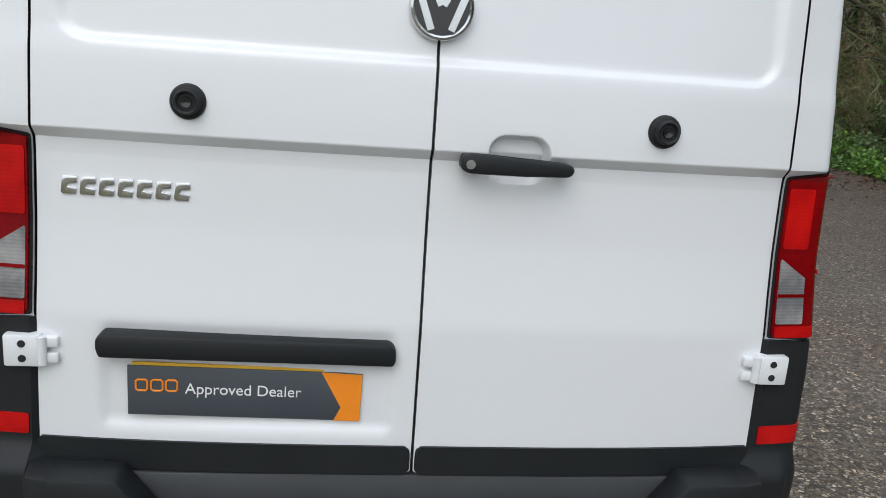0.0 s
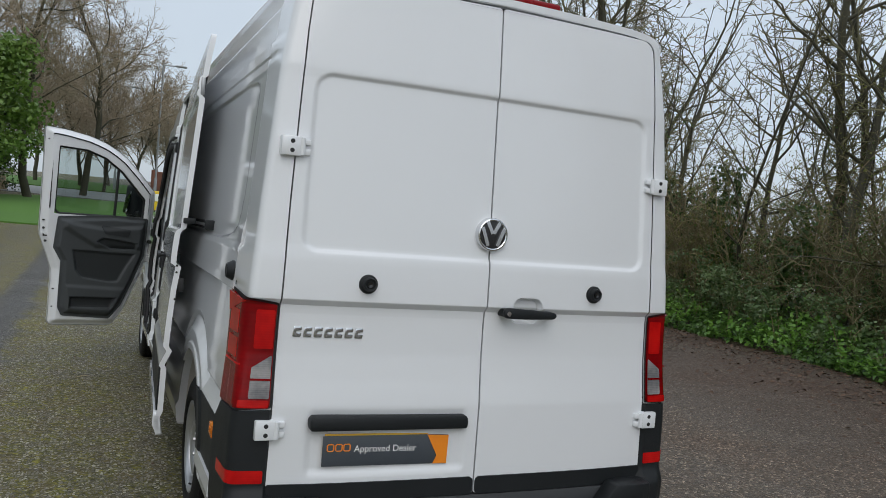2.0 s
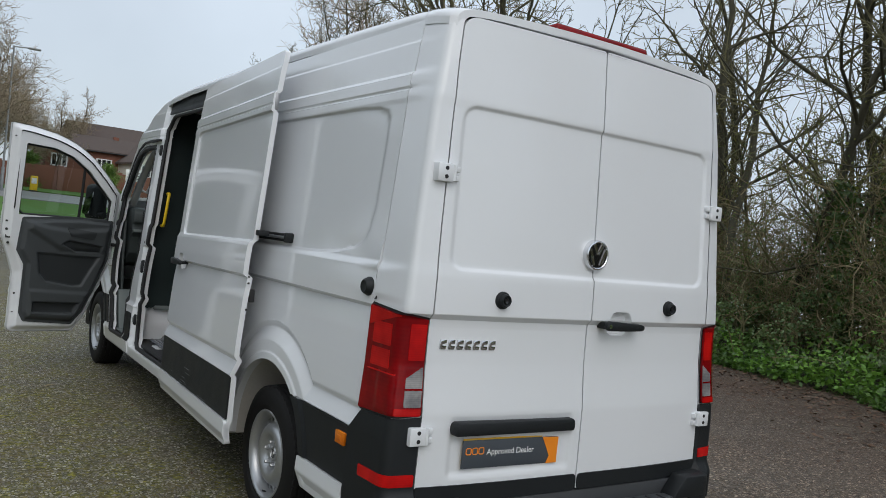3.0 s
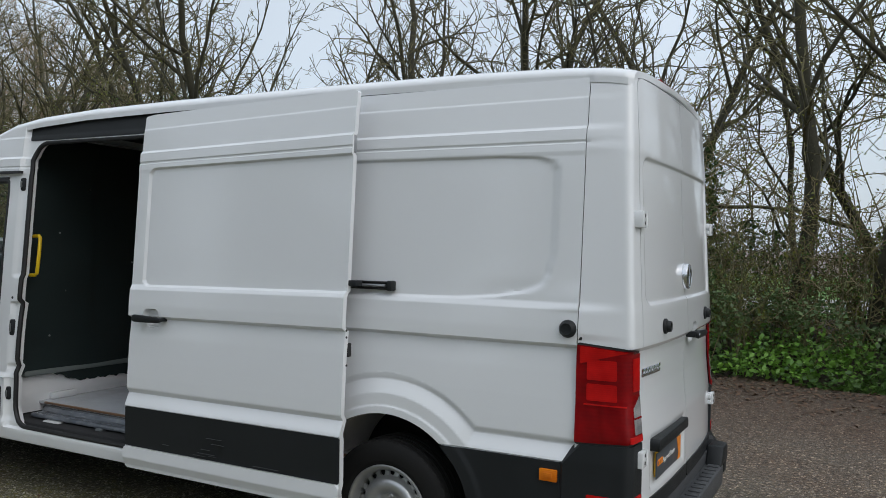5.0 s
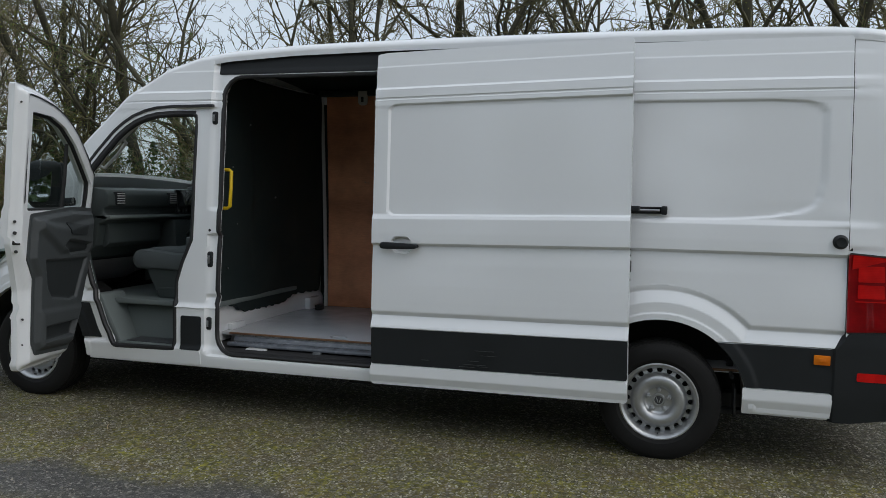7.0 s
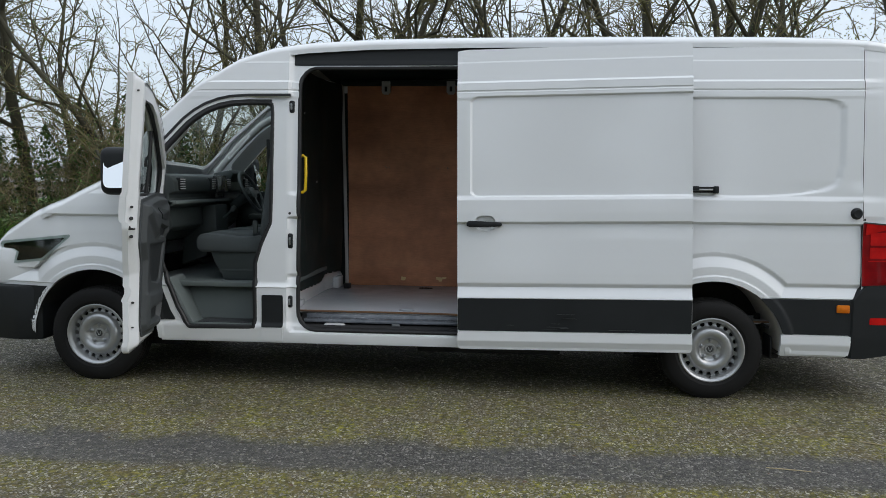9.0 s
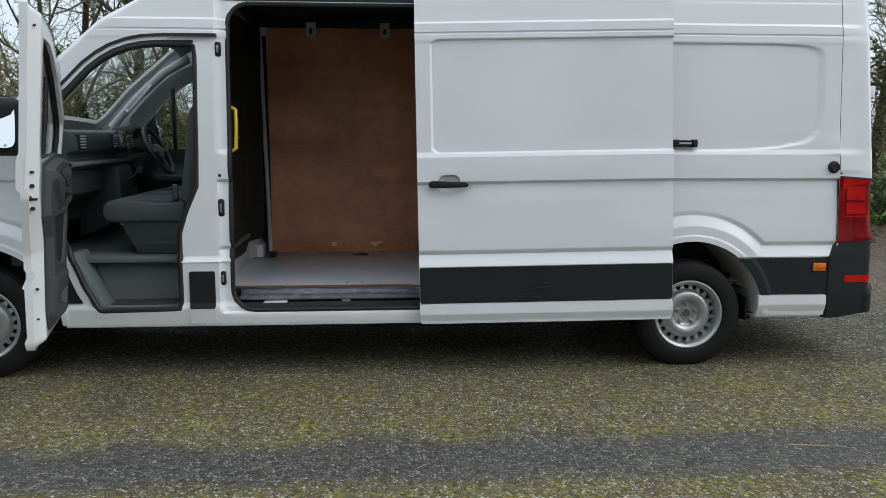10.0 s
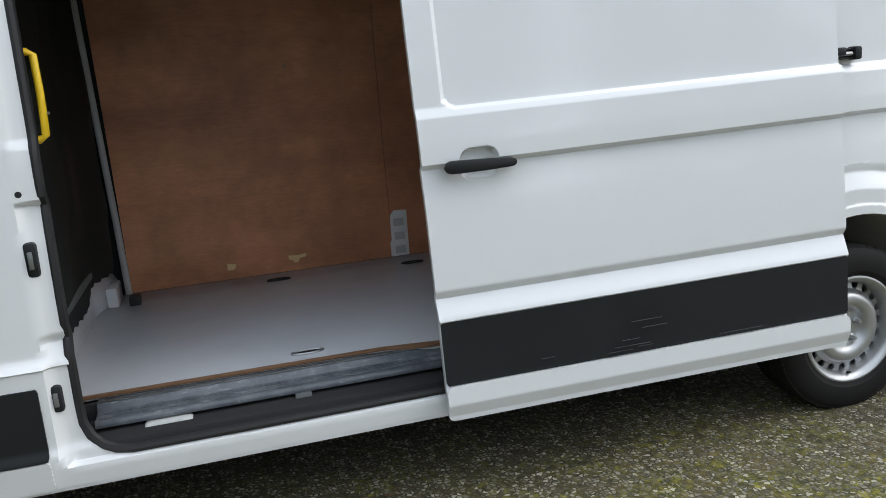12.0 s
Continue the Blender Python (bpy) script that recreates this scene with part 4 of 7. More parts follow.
for sgn in (-1, 1):
    fl = sgn > 0
    lamp = part("tail_lamp", sheet(np.linspace(0, 1, 41), steps(0.79, 1.28, 0.008), lambda a, z: lamp_keep(a, z), lambda a, z: corner(a, z, sgn, 0.006), flip=fl), SEAL, van)
    part("red_lens", sheet(np.linspace(0, 1, 61), steps(0.79, 1.28, 0.006), lambda a, z: lamp_keep(a, z, g=0.009),
         lambda a, z: corner(a, z, sgn, 0.012 + 0.004 * smooth((a - 0.25) / 0.08) * smooth((z - 0.83) / 0.02)), rim=(0, 0.012, 0), flip=fl), REDLENS, lamp)
    part("bright_lens", sheet(np.linspace(0.4, 1, 41), steps(0.9, 1.24, 0.006), lambda a, z: rrect(a * 0.35, z, 0.66 * 0.35, 0.955 * 0.35, 1.055, 1.20, 0.008), lambda a, z: corner(a, z, sgn, 0.0185), rim=(0, 0.006, 0), flip=fl), REDBRIGHT, lamp)
    part("clear_lens", sheet(np.linspace(0.4, 1, 61), steps(0.85, 1.06, 0.005), lambda a, z: np.maximum(rrect(a * 0.35, z, 0.66 * 0.35, 0.955 * 0.35, 0.872, 1.03, 0.006), z - 0.985 - 0.16 * (a - 0.66)), lambda a, z: corner(a, z, sgn, 0.0185), rim=(0, 0.006, 0), flip=fl), CLEARLENS, lamp)
    part("lens_divider", sheet(np.linspace(0.66, 0.955, 25), steps(0.938, 0.946, 0.004), lambda a, z: a * 0 - 1, lambda a, z: corner(a, z, sgn, 0.0205), rim=(0, 0.004, 0), flip=fl), REDLENS, lamp)
    for z0, z1 in ((1.012, 1.086), (1.102, 1.190)):
        part("bright_lens", sheet(np.linspace(0.08, 0.55, 41), steps(z0 - 0.01, z1 + 0.01, 0.005), lambda a, z: rrect(a * 0.45, z, 0.13 * 0.45, 0.48 * 0.45, z0, z1, 0.006), lambda a, z: corner(a, z, sgn, 0.0175), rim=(-sgn * 0.006, 0, 0), flip=fl), REDBRIGHT, lamp)
    part("lens_facet", sheet(np.linspace(0.02, 0.58, 41), steps(1.16, 1.25, 0.004), lambda a, z: np.maximum(np.maximum(0.045 - a, a - 0.56) * 0.4, np.maximum(z - 1.250 + 0.035 * a, 1.178 + 0.105 * (a - 0.115) - z)), lambda a, z: corner(a, z, sgn, 0.0175 + 0.10 * np.maximum(0, z - 1.178 - 0.105 * (a - 0.115))), rim=(-sgn * 0.006, 0, 0), flip=fl), REDBRIGHT, lamp)
    part("lens_rib", sheet(np.linspace(0.10, 0.56, 25), steps(0.992, 0.998, 0.003), lambda a, z: a * 0 - 1, lambda a, z: corner(a, z, sgn, 0.020), rim=(-sgn * 0.004, 0, 0), flip=fl), REDBRIGHT, lamp)
    part("lower_lens", sheet(np.linspace(0.5, 1, 31), steps(0.835, 0.875, 0.005), lambda a, z: rrect(a * 0.35, z, 0.58 * 0.35, 0.955 * 0.35, 0.838, 0.866, 0.004), lambda a, z: corner(a, z, sgn, 0.0185), rim=(0, 0.006, 0), flip=fl), REDBRIGHT, lamp)

# rear bumper: corner shells, step with tread, lower valance
    def bumper(a, z):
        flare = smooth((0.545 - z) / 0.075)
        return corner(a, z, sgn, 0.013 + flare * 0.042 * smooth((a - 0.45) / 0.3))

    shell = part("bumper_corner", sheet(np.linspace(-0.12, 1.0, 57), steps(0.28, 0.84, 0.01), lambda a, z: np.maximum(np.maximum(np.maximum(-0.115 - a, a - 0.985) * 0.3, z - np.interp(a, [-0.12, 0.08, 1.0], [0.722, 0.818, 0.830])), np.interp(a, [-0.12, 0.1, 0.5, 1.0], [0.315, 0.318, 0.345, 0.372]) - z),
                 bumper, rim=(-sgn * 0.05, 0.05, 0), flip=fl), PLASTIC, van, sharp=50)
    part("side_reflector", sheet(np.linspace(0.14, 0.97, 49), steps(0.553, 0.606, 0.006), lambda a, z: rrect(a * 0.3, z, 0.16 * 0.3, 0.965 * 0.3, 0.556, 0.604, 0.006), lambda a, z: corner(a, z, sgn, 0.016), rim=(0, 0.006, 0), flip=fl), REDBRIGHT, shell)
    part("bumper_horn", prism([(sgn * x, y) for x, y in ((0.69, 0.04), (0.69, -0.092), (0.79, -0.090), (0.85, -0.070), (0.87, 0.04))], 0.335, 0.500, "z", 0.016), PLASTIC, shell)

step = part("rear_step", join(prism([(-0.71, 0.04), (-0.71, -0.082), (-0.60, -0.098), (0.60, -0.098), (0.71, -0.082), (0.71, 0.04)], 0.29, 0.405, "z", 0.014),
            prism([(-0.72, 0.05), (-0.72, 0.0), (0.72, 0.0), (0.72, 0.05)], 0.38, 0.472, "z", 0.004)), GREYPLASTIC, van)
for i in range(15):
    x = -0.56 + i * 0.08
    part("tread_rib", box(x - 0.028, x + 0.028, -0.084, -0.018, 0.402, 0.412, 0.004), GREYPLASTIC, step)
for sgn in (-1, 1):
    part("step_end", prism([(sgn * x, z) for x, z in ((0.57, 0.40), (0.65, 0.505), (0.80, 0.505), (0.80, 0.40))], -0.095, 0.0, "y", 0.012), PLASTIC, step)
part("high_brake_light", box(-0.29, 0.29, 0.10, 0.19, 2.505, 2.548, 0.014, 3), REDLENS, van)

# ---------------------------------------------------------------- flank details
strip = dict(rim=(0.008, 0, 0), flip=True)


def clad(y, z):
    lip = 0.0
    for c in (WHEEL_R, WHEEL_F):
        lip = lip + 0.010 * smooth((0.56 - np.hypot(y - c, z - HUB)) / 0.012)
    return -side(y, z, False) - 0.009 - lip, y, z


part("rear_cladding", sheet(steps(0.30, 1.02, 0.012), steps(0.455, 0.74, 0.01), lambda y, z: np.maximum(np.maximum(z - 0.722, 0.478 - z), np.maximum(0.488 - np.hypot(y - WHEEL_R, z - HUB), 0.302 - y)), clad, **strip), PLASTIC, van)
part("rear_sill", sheet(steps(0.30, 0.86, 0.012), steps(0.315, 0.48, 0.01), lambda y, z: np.maximum(rrect(y, z, 0.348, 0.812, 0.322, 0.474, 0.004), z * 0 - 1), lambda y, z: (-1.010 + 0.40 * np.maximum(0, 0.408 - z) + 0.05 * np.maximum(0, z - 0.408), y, z), rim=(0.03, 0, 0), flip=True), PAINT, van)
marker = part("side_marker", join(box(-1.007, -0.985, 0.362, 0.446, 0.634, 0.688, 0.004)), AMBERLENS, van, "amber side marker lamp")
part("marker_chip", box(-1.010, -1.004, 0.385, 0.423, 0.649, 0.673, 0.003), AMBERLENS, marker)
part("fuel_deadlock", lathe([(0.01, 0.040), (-0.008, 0.040), (-0.014, 0.036), (-0.026, 0.031), (-0.031, 0.026), (-0.029, 0.02), (-0.029, 0.0)], 28, "x"), PLASTIC, van, m=pose(-side(0.335, 1.316) + 0.002, 0.335, 1.318))
part("pillar_cladding", sheet(steps(4.32, 4.53, 0.01), steps(0.43, 0.69, 0.01), lambda y, z: rrect(y, z, 4.342, 4.50, 0.437, 0.672, 0.006), lambda y, z: (-side(y, z, False) - 0.009, y, z), **strip), PLASTIC, van)
part("pillar_foot", sheet(steps(4.32, 4.53, 0.01), steps(0.33, 0.44, 0.01), lambda y, z: rrect(y, z, 4.342, 4.50, 0.336, 0.434, 0.006), lambda y, z: (-side(y, z, False) - 0.010, y, z), rim=(0.03, 0, 0), flip=True), PAINT, van)
part("wing_cladding", sheet(steps(5.10, 5.40, 0.01), steps(0.43, 0.74, 0.01), lambda y, z: np.maximum(np.maximum(z - 0.722, 0.478 - z), np.maximum(0.488 - np.hypot(y - WHEEL_F, z - HUB), -outline(y, z, DOOR, 0.045))), clad, **strip), PLASTIC, van)
part("front_cladding", sheet(steps(6.10, 6.72, 0.015), steps(0.30, 0.74, 0.012), lambda y, z: np.maximum(z - 0.70, 0.505 - np.hypot(y - WHEEL_F, z - HUB)), lambda y, z: (-side(y, z, False) - 0.006, y, z), **strip), PLASTIC, van)
for yy, zz, h in ((4.30, 2.045, 0.045), (4.302, 1.068, 0.055), (4.302, 0.624, 0.045)):
    catch = part("door_catch", box(-side(yy, zz, False) + 0.010, -side(yy, zz, False) + 0.045, yy - 0.024, yy + 0.014, zz - h, zz + h, 0.012), PLASTIC, van)
    part("striker", box(-side(yy, zz, False) + 0.002, -side(yy, zz, False) + 0.012, yy - 0.012, yy + 0.002, zz - h * 0.5, zz + h * 0.5, 0.003), METAL, catch)
part("pillar_bolt", lathe([(0.0, 0.0), (0.0, 0.010), (0.01, 0.010)], 12, "x"), SEAL, van, m=pose(-side(4.30, 1.27, False) + 0.0275, 4.30, 1.27))
# roof-side rail over the opening, and the mid rail on the rear flank
part("upper_rail", sheet(steps(1.5, 4.32, 0.04), steps(2.33, 2.53, 0.012), lambda y, z: np.maximum(rrect(y, z, 1.6, 4.285, 2.345, 2.60, 0.01), z - shoulder(y) + 0.002), lambda y, z: (-side(y, z, False) + 0.026, y, z), rim=(0.06, 0, 0), flip=True), PLASTIC, van)
rail = part("mid_rail", join(box(-0.962, -0.93, 1.262, 2.75, 1.450, 1.458, 0.002), box(-0.962, -0.93, 1.262, 2.75, 1.484, 1.492, 0.002), box(-0.945, -0.93, 1.27, 2.75, 1.455, 1.488, 0.002)), SEAL, van)
part("rail_end", box(-0.978, -0.93, 1.258, 1.292, 1.446, 1.497, 0.008), PLASTIC, rail)
part("rail_roller", tube([(-0.966, 1.30, 1.471), (-0.966, 1.75, 1.471)], 0.008, 8), METAL, rail)

# rubber seals round both openings


def seal_ring(fn, pts_count, cy, cz, inset, depth, r):
    ring = []
    for i in range(pts_count):
        t = 2 * math.pi * i / pts_count
        lo, hi = 0.0, 2.2
        for _ in range(26):
            mid = (lo + hi) / 2
            if fn(np.array(cy + mid * math.cos(t)), np.array(cz + mid * math.sin(t))) < 0:
                lo = mid
            else:
                hi = mid
        y, z = cy + (lo - inset) * math.cos(t), cz + (lo - inset) * math.sin(t)
        yo, zo = cy + (lo + 0.012) * math.cos(t), cz + (lo + 0.012) * math.sin(t)
        ring.append((-float(flank(np.array(yo), np.array(zo))) + depth, y, z))
    return tube(ring, r, 8, closed=True)


part("slide_seal", seal_ring(slide_hole, 160, 3.55, 1.4, 0.006, 0.010, 0.016), SEAL, van)
part("drip_strip", sheet(steps(4.30, 5.47, 0.008), steps(1.50, 2.16, 0.006), lambda y, z: np.maximum(np.where(y < 4.46, np.abs(z - 2.128) - 0.009, np.abs(outline(y, z, DOOR, 0.040)) - 0.009), 1.60 - z),
     lambda y, z: (-side(y, z, False) - 0.010, y, z), rim=(0.03, 0, 0), flip=True), SEAL, van)
part("door_surround", sheet(steps(4.40, 5.45, 0.012), steps(0.85, 2.15, 0.008), lambda y, z: np.maximum(np.maximum(outline(y, z, DOOR, 0.0) - np.interp(z, [0.9, 1.3], [0.0, 0.010]), -outline(y, z, DOOR, -0.006)), np.maximum(4.44 - y, 1.30 - z)), lambda y, z: (-flank(y, z) - 0.003, y, z), rim=(0.01, 0, 0), flip=True), SEAL, van)
part("cab_seal", seal_ring(door_hole, 160, 4.88, 1.2, 0.010, 0.012, 0.019), SEAL, van)

# ---------------------------------------------------------------- sliding door, run back along its rail
SH = Vector((-0.058, -1.235, 0.0))
SLIDE_PANELS = [(2.50, 4.215, 1.418, 2.130, 0.06, 0.013)]


def slide_keep(y, z):
    return np.maximum(rrect(y, z, SLIDE[0], SLIDE[1], SLIDE[2], 2.46, 0.02), z - shoulder(y) - 0.002)


def slide_face(y, z, off=0.0):
    # its ledge sits a little lower than the body's
    w = side(y, z + 0.016 * smooth((z - 0.56) / 0.12) * smooth((1.12 - z) / 0.15), False, SLIDE_PANELS)
    w = w - 0.034 * smooth(-rrect(y, z, 4.036, 4.176, 1.182, 1.292, 0.044) / 0.012)
    return -(w + off), y - 4.305, z


slide_m = Matrix.Translation((0, 0, 0)) @ pose(SH.x, SH.y + 4.305, 0, 0, 0, 0)
# the door hangs slightly askew on its rail: pivot at its leading edge
pivot = Matrix.Translation((-0.97, 0, 0))
slide_m = slide_m @ pivot @ pose(0, 0, 0, 0, 0, -2.9) @ pivot.inverted()
# and droops a little at its leading edge
middle = Matrix.Translation((0, -0.85, 1.3))
slide_m = slide_m @ middle @ pose(0, 0, -0.004, -1.05) @ middle.inverted()
sd = part("sliding_door", sheet(np.unique(np.concatenate([steps(SLIDE[0] - 0.01, SLIDE[1] + 0.01, 0.0145), steps(4.02, 4.19, 0.003)]).round(4)), np.unique(np.concatenate([SZ, steps(1.17, 1.30, 0.003)]).round(4)), slide_keep, slide_face, rim=(0.028, 0, 0), flip=True), PAINT, van, "white sliding side door, open", m=slide_m, sharp=24)
part("inner_skin", sheet(steps(SLIDE[0] + 0.005, SLIDE[1] - 0.005, 0.04), steps(0.36, 2.42, 0.04), lambda y, z: slide_keep(y, z) + 0.006, lambda y, z: slide_face(y, z, -0.027)), PAINT, sd)
part("door_cladding", sheet(steps(SLIDE[0] - 0.01, SLIDE[1] + 0.01, 0.02), steps(0.45, 0.74, 0.01), lambda y, z: rrect(y, z, SLIDE[0] + 0.003, SLIDE[1] - 0.003, 0.478, 0.707, 0.008), lambda y, z: slide_face(y, z, 0.008), rim=(0.01, 0, 0), flip=True), PLASTIC, sd)
part("door_foot", sheet(steps(SLIDE[0] - 0.01, SLIDE[1] + 0.01, 0.03), steps(0.335, 0.48, 0.006), lambda y, z: rrect(y, z, SLIDE[0], SLIDE[1], 0.348, 0.475, 0.006), lambda y, z: (-1.010 + 0.40 * np.maximum(0, 0.408 - z) + 0.05 * np.maximum(0, z - 0.408), y - 4.305, z), rim=(0.03, 0, 0), flip=True), PAINT, sd)
grip = part("handle", join(prism([(-x - 0.013, z + 0.008) for x, z in HANDLE], -1.012, -0.990, "x", 0.007), box(-1.0, -0.93, -0.118, -0.080, 1.219, 1.250, 0.006), box(-1.0, -0.93, -0.312, -0.282, 1.220, 1.242, 0.006)), PLASTIC, sd, "black pull handle")
part("edge_latch", box(-0.885, -0.862, -1.618, -1.60, 2.13, 2.225, 0.006), METAL, sd)
part("latch_pocket", box(-0.930, -0.90, -1.619, -1.60, 1.10, 1.17, 0.006), SEAL, sd)
for zz in (1.06, 1.20, 1.235):
    part("edge_hole", lathe([(-0.003, 0.0), (-0.003, 0.006), (0.002, 0.006)], 10, "y"), SEAL, sd, m=pose(-0.94, -1.615, zz))
part("roller_arm", box(-0.925, -0.865, -1.66, -1.60, 1.456, 1.486, 0.006), PLASTIC, sd)
for y, z, l in (((-0.70, 0.600, 0.12), (-0.74, 0.572, 0.10), (-0.66, 0.535, 0.07), (-0.63, 0.512, 0.14), (-0.60, 0.497, 0.10), (-0.72, 0.503, 0.06), (-1.05, 0.495, 0.18), (-0.35, 0.522, 0.05))):
    part("scratch", box(-1.0105, -1.005, y - l, y, z, z + 0.0012, 0.0), GREYPLASTIC, sd)

# ---------------------------------------------------------------- cab door, swung wide open
HINGE = Vector((-1.005, 5.372, 0))
door_m = Matrix.Translation(HINGE) @ pose(0, 0, 0, 0, 0, -75.5)


def fd(y, z, off=0.0):
    return -(side(y, z, False) + off) - HINGE.x, y - HINGE.y, z


def fi(y, z, off=0.0):
    """The smooth inner face of the cab door."""
    w = np.interp(z, [0.36, 0.60, 0.90, 1.25, 1.60, 2.10, 2.20], [0.990, 0.990, 0.978, 0.962, 0.934, 0.896, 0.888])
    return -(w - 0.10 * smooth((y - 4.9) / 1.1) * np.clip(z - 1.25, 0, 1) + off) - HINGE.x, y - HINGE.y, z


def fd_keep(y, z):
    return np.maximum(outline(y, z, DOORSKIN, 0.0), -outline(y, z, DOORGLASS, 0.012))


DY, DZ = steps(4.37, 5.40, 0.0145), steps(0.36, 2.18, 0.0125)
cd = part("cab_door", sheet(DY, DZ, fd_keep, fd, rim=(0.035, 0, 0), flip=True), PAINT, van, "white cab door, wide open, grey inner trim", m=door_m)
part("inner_frame", sheet(DY, DZ, lambda y, z: np.maximum(outline(y, z, DOORSKIN, -0.004), -outline(y, z, DOORGLASS, 0.002)),
     lambda y, z: fi(y, z, -0.088 + 0.060 * smooth((outline(y, z, DOORSKIN, 0.0) + 0.062) / 0.055)), rim=(-0.02, 0, 0)), PAINT, cd)
part("frame_seal", sheet(DY, steps(1.42, 2.14, 0.01), lambda y, z: np.maximum(np.abs(outline(y, z, DOORSKIN, -0.062)) - 0.006, 1.44 - z), lambda y, z: fi(y, z, -0.093)), SEAL, cd)
part("door_glass", sheet(steps(4.48, 5.31, 0.03), steps(1.37, 2.04, 0.03), lambda y, z: outline(y, z, DOORGLASS, 0.012), lambda y, z: fd(y, z, -0.025)), DARKGLASS, cd).visible_shadow = False


def glass_ring(grow, off, r):
    pts = []
    for (ay, az), (by, bz) in zip(DOORGLASS, DOORGLASS[1:] + DOORGLASS[:1]):
        for t in (0.06, 0.5, 0.94):
            y, z = ay + (by - ay) * t, az + (bz - az) * t
            pts.append(tuple(float(c) for c in fd(np.array(y), np.array(z), off)))
    return tube(pts, r, 8, closed=True)


part("glass_seal", glass_ring(0, -0.06, 0.014), SEAL, cd)
part("glass_divider", tube([tuple(float(c) for c in fd(np.array(5.03), np.array(z), -0.035)) for z in (1.40, 1.6, 1.84)], 0.013, 8), SEAL, cd)
TRIMLINE = [(4.55, 1.36), (4.53, 1.10), (4.60, 0.98), (4.60, 0.56), (4.63, 0.50), (5.02, 0.47), (5.11, 0.58), (5.20, 0.80), (5.29, 1.05), (5.30, 1.22), (5.30, 1.385), (5.0, 1.395)]


PULL = [(4.86, 1.165), (4.92, 1.205), (5.22, 1.165), (5.22, 1.10), (5.0, 1.10)]
INSET = [(4.666, 1.085), (4.70, 0.90), (4.76, 0.83), (5.0, 0.79), (5.08, 0.80), (5.15, 0.94), (5.22, 1.065), (5.0, 1.07)]
SLOT = [(4.67, 0.652), (4.67, 0.556), (5.03, 0.552), (5.075, 0.648)]


def trim_deep(y, z):
    """How far the moulded trim stands off the door, with armrest, pull pocket and storage pockets."""
    d = 0.035 * smooth(-outline(y, z, TRIMLINE, 0.0) / 0.03) + 0.012
    d = d + 0.026 * smooth(-outline(y, z, [(4.57, 1.37), (4.56, 1.27), (4.85, 1.10), (5.28, 1.09), (5.29, 1.35), (4.95, 1.31), (4.75, 1.33)], 0.0) / 0.05)
    d = d + 0.016 * smooth(-outline(y, z, [(4.60, 0.78), (4.64, 0.52), (5.03, 0.49), (5.12, 0.64), (5.17, 0.75)], 0.0) / 0.04)
    d = d - 0.034 * smooth(-outline(y, z, PULL, 0.006) / 0.018)
    d = d - 0.022 * smooth(-outline(y, z, INSET, 0.006) / 0.022)
    d = d - 0.045 * smooth(-outline(y, z, SLOT, 0.006) / 0.016)
    return d


trim = part("door_trim", sheet(steps(4.5, 5.32, 0.0085), steps(0.44, 1.42, 0.0085), lambda y, z: outline(y, z, TRIMLINE, 0.02), lambda y, z: (fi(y, z, 0)[0] + 0.085 + trim_deep(y, z), y - HINGE.y, z), rim=(-0.03, 0, 0)), TRIM, cd, "dark grey moulded door trim")


def trim_face(y, z, off):
    return fi(y, z, 0)[0] + 0.085 + trim_deep(y, z) + off, y - HINGE.y, z


part("window_switch", sheet(steps(4.88, 5.16, 0.012), steps(1.20, 1.33, 0.01), lambda y, z: outline(y, z, [(4.90, 1.315), (4.93, 1.245), (5.13, 1.225), (5.15, 1.285)], 0.004), lambda y, z: trim_face(y, z, 0.008), rim=(-0.01, 0, 0)), INSERT, trim)
part("door_pull", tube([(0.150, -0.50, 1.20), (0.178, -0.46, 1.21), (0.184, -0.30, 1.200), (0.178, -0.17, 1.185), (0.150, -0.145, 1.17)], 0.013, 8), TRIM, trim)
# dark sheets in the pull and slot pockets paint the shade inside them
for nm, pts, grow in (("pull_shade", PULL, -0.008), ("pocket_shade", SLOT, -0.006), ("upper_insert", INSET, -0.010)):
    part(nm, sheet(steps(4.64, 5.24, 0.012), steps(0.54, 1.22, 0.01), lambda y, z: outline(y, z, pts, grow), lambda y, z: trim_face(y, z, 0.003)), INSERT, trim)
for y, z, r in ((4.425, 1.335, 0.008), (4.432, 1.265, 0.011), (4.447, 1.27, 0.009), (4.452, 1.150, 0.010), (4.42, 2.05, 0.006), (4.545, 0.72, 0.007), (4.545, 0.56, 0.005)):
    part("edge_hole", lathe([(-0.006, 0.0), (-0.006, r), (0.008, r)], 12, "y"), SEAL, cd, m=pose(float(fi(np.array(y), np.array(z))[0]) + 0.058, y - HINGE.y - 0.004, z, 0, 0, 40))
part("edge_latch", moved(box(-0.022, 0.022, -0.006, 0.01, -0.014, 0.014, 0.003), pose(float(fi(np.array(4.447), np.array(1.2))[0]) + 0.060, 4.444 - HINGE.y, 1.205, 0, 0, 40)), SEAL, cd)
for z in (1.02, 1.34):
    part("hinge", join(box(-0.01, 0.06, -0.05, 0.05, z - 0.03, z + 0.03, 0.006), tube([(0.0, 0.01, z - 0.04), (0.0, 0.01, z + 0.04)], 0.012, 10)), PAINT, cd)
part("check_strap", box(0.02, 0.14, -0.03, 0.0, 1.17, 1.20, 0.004), SEAL, cd)


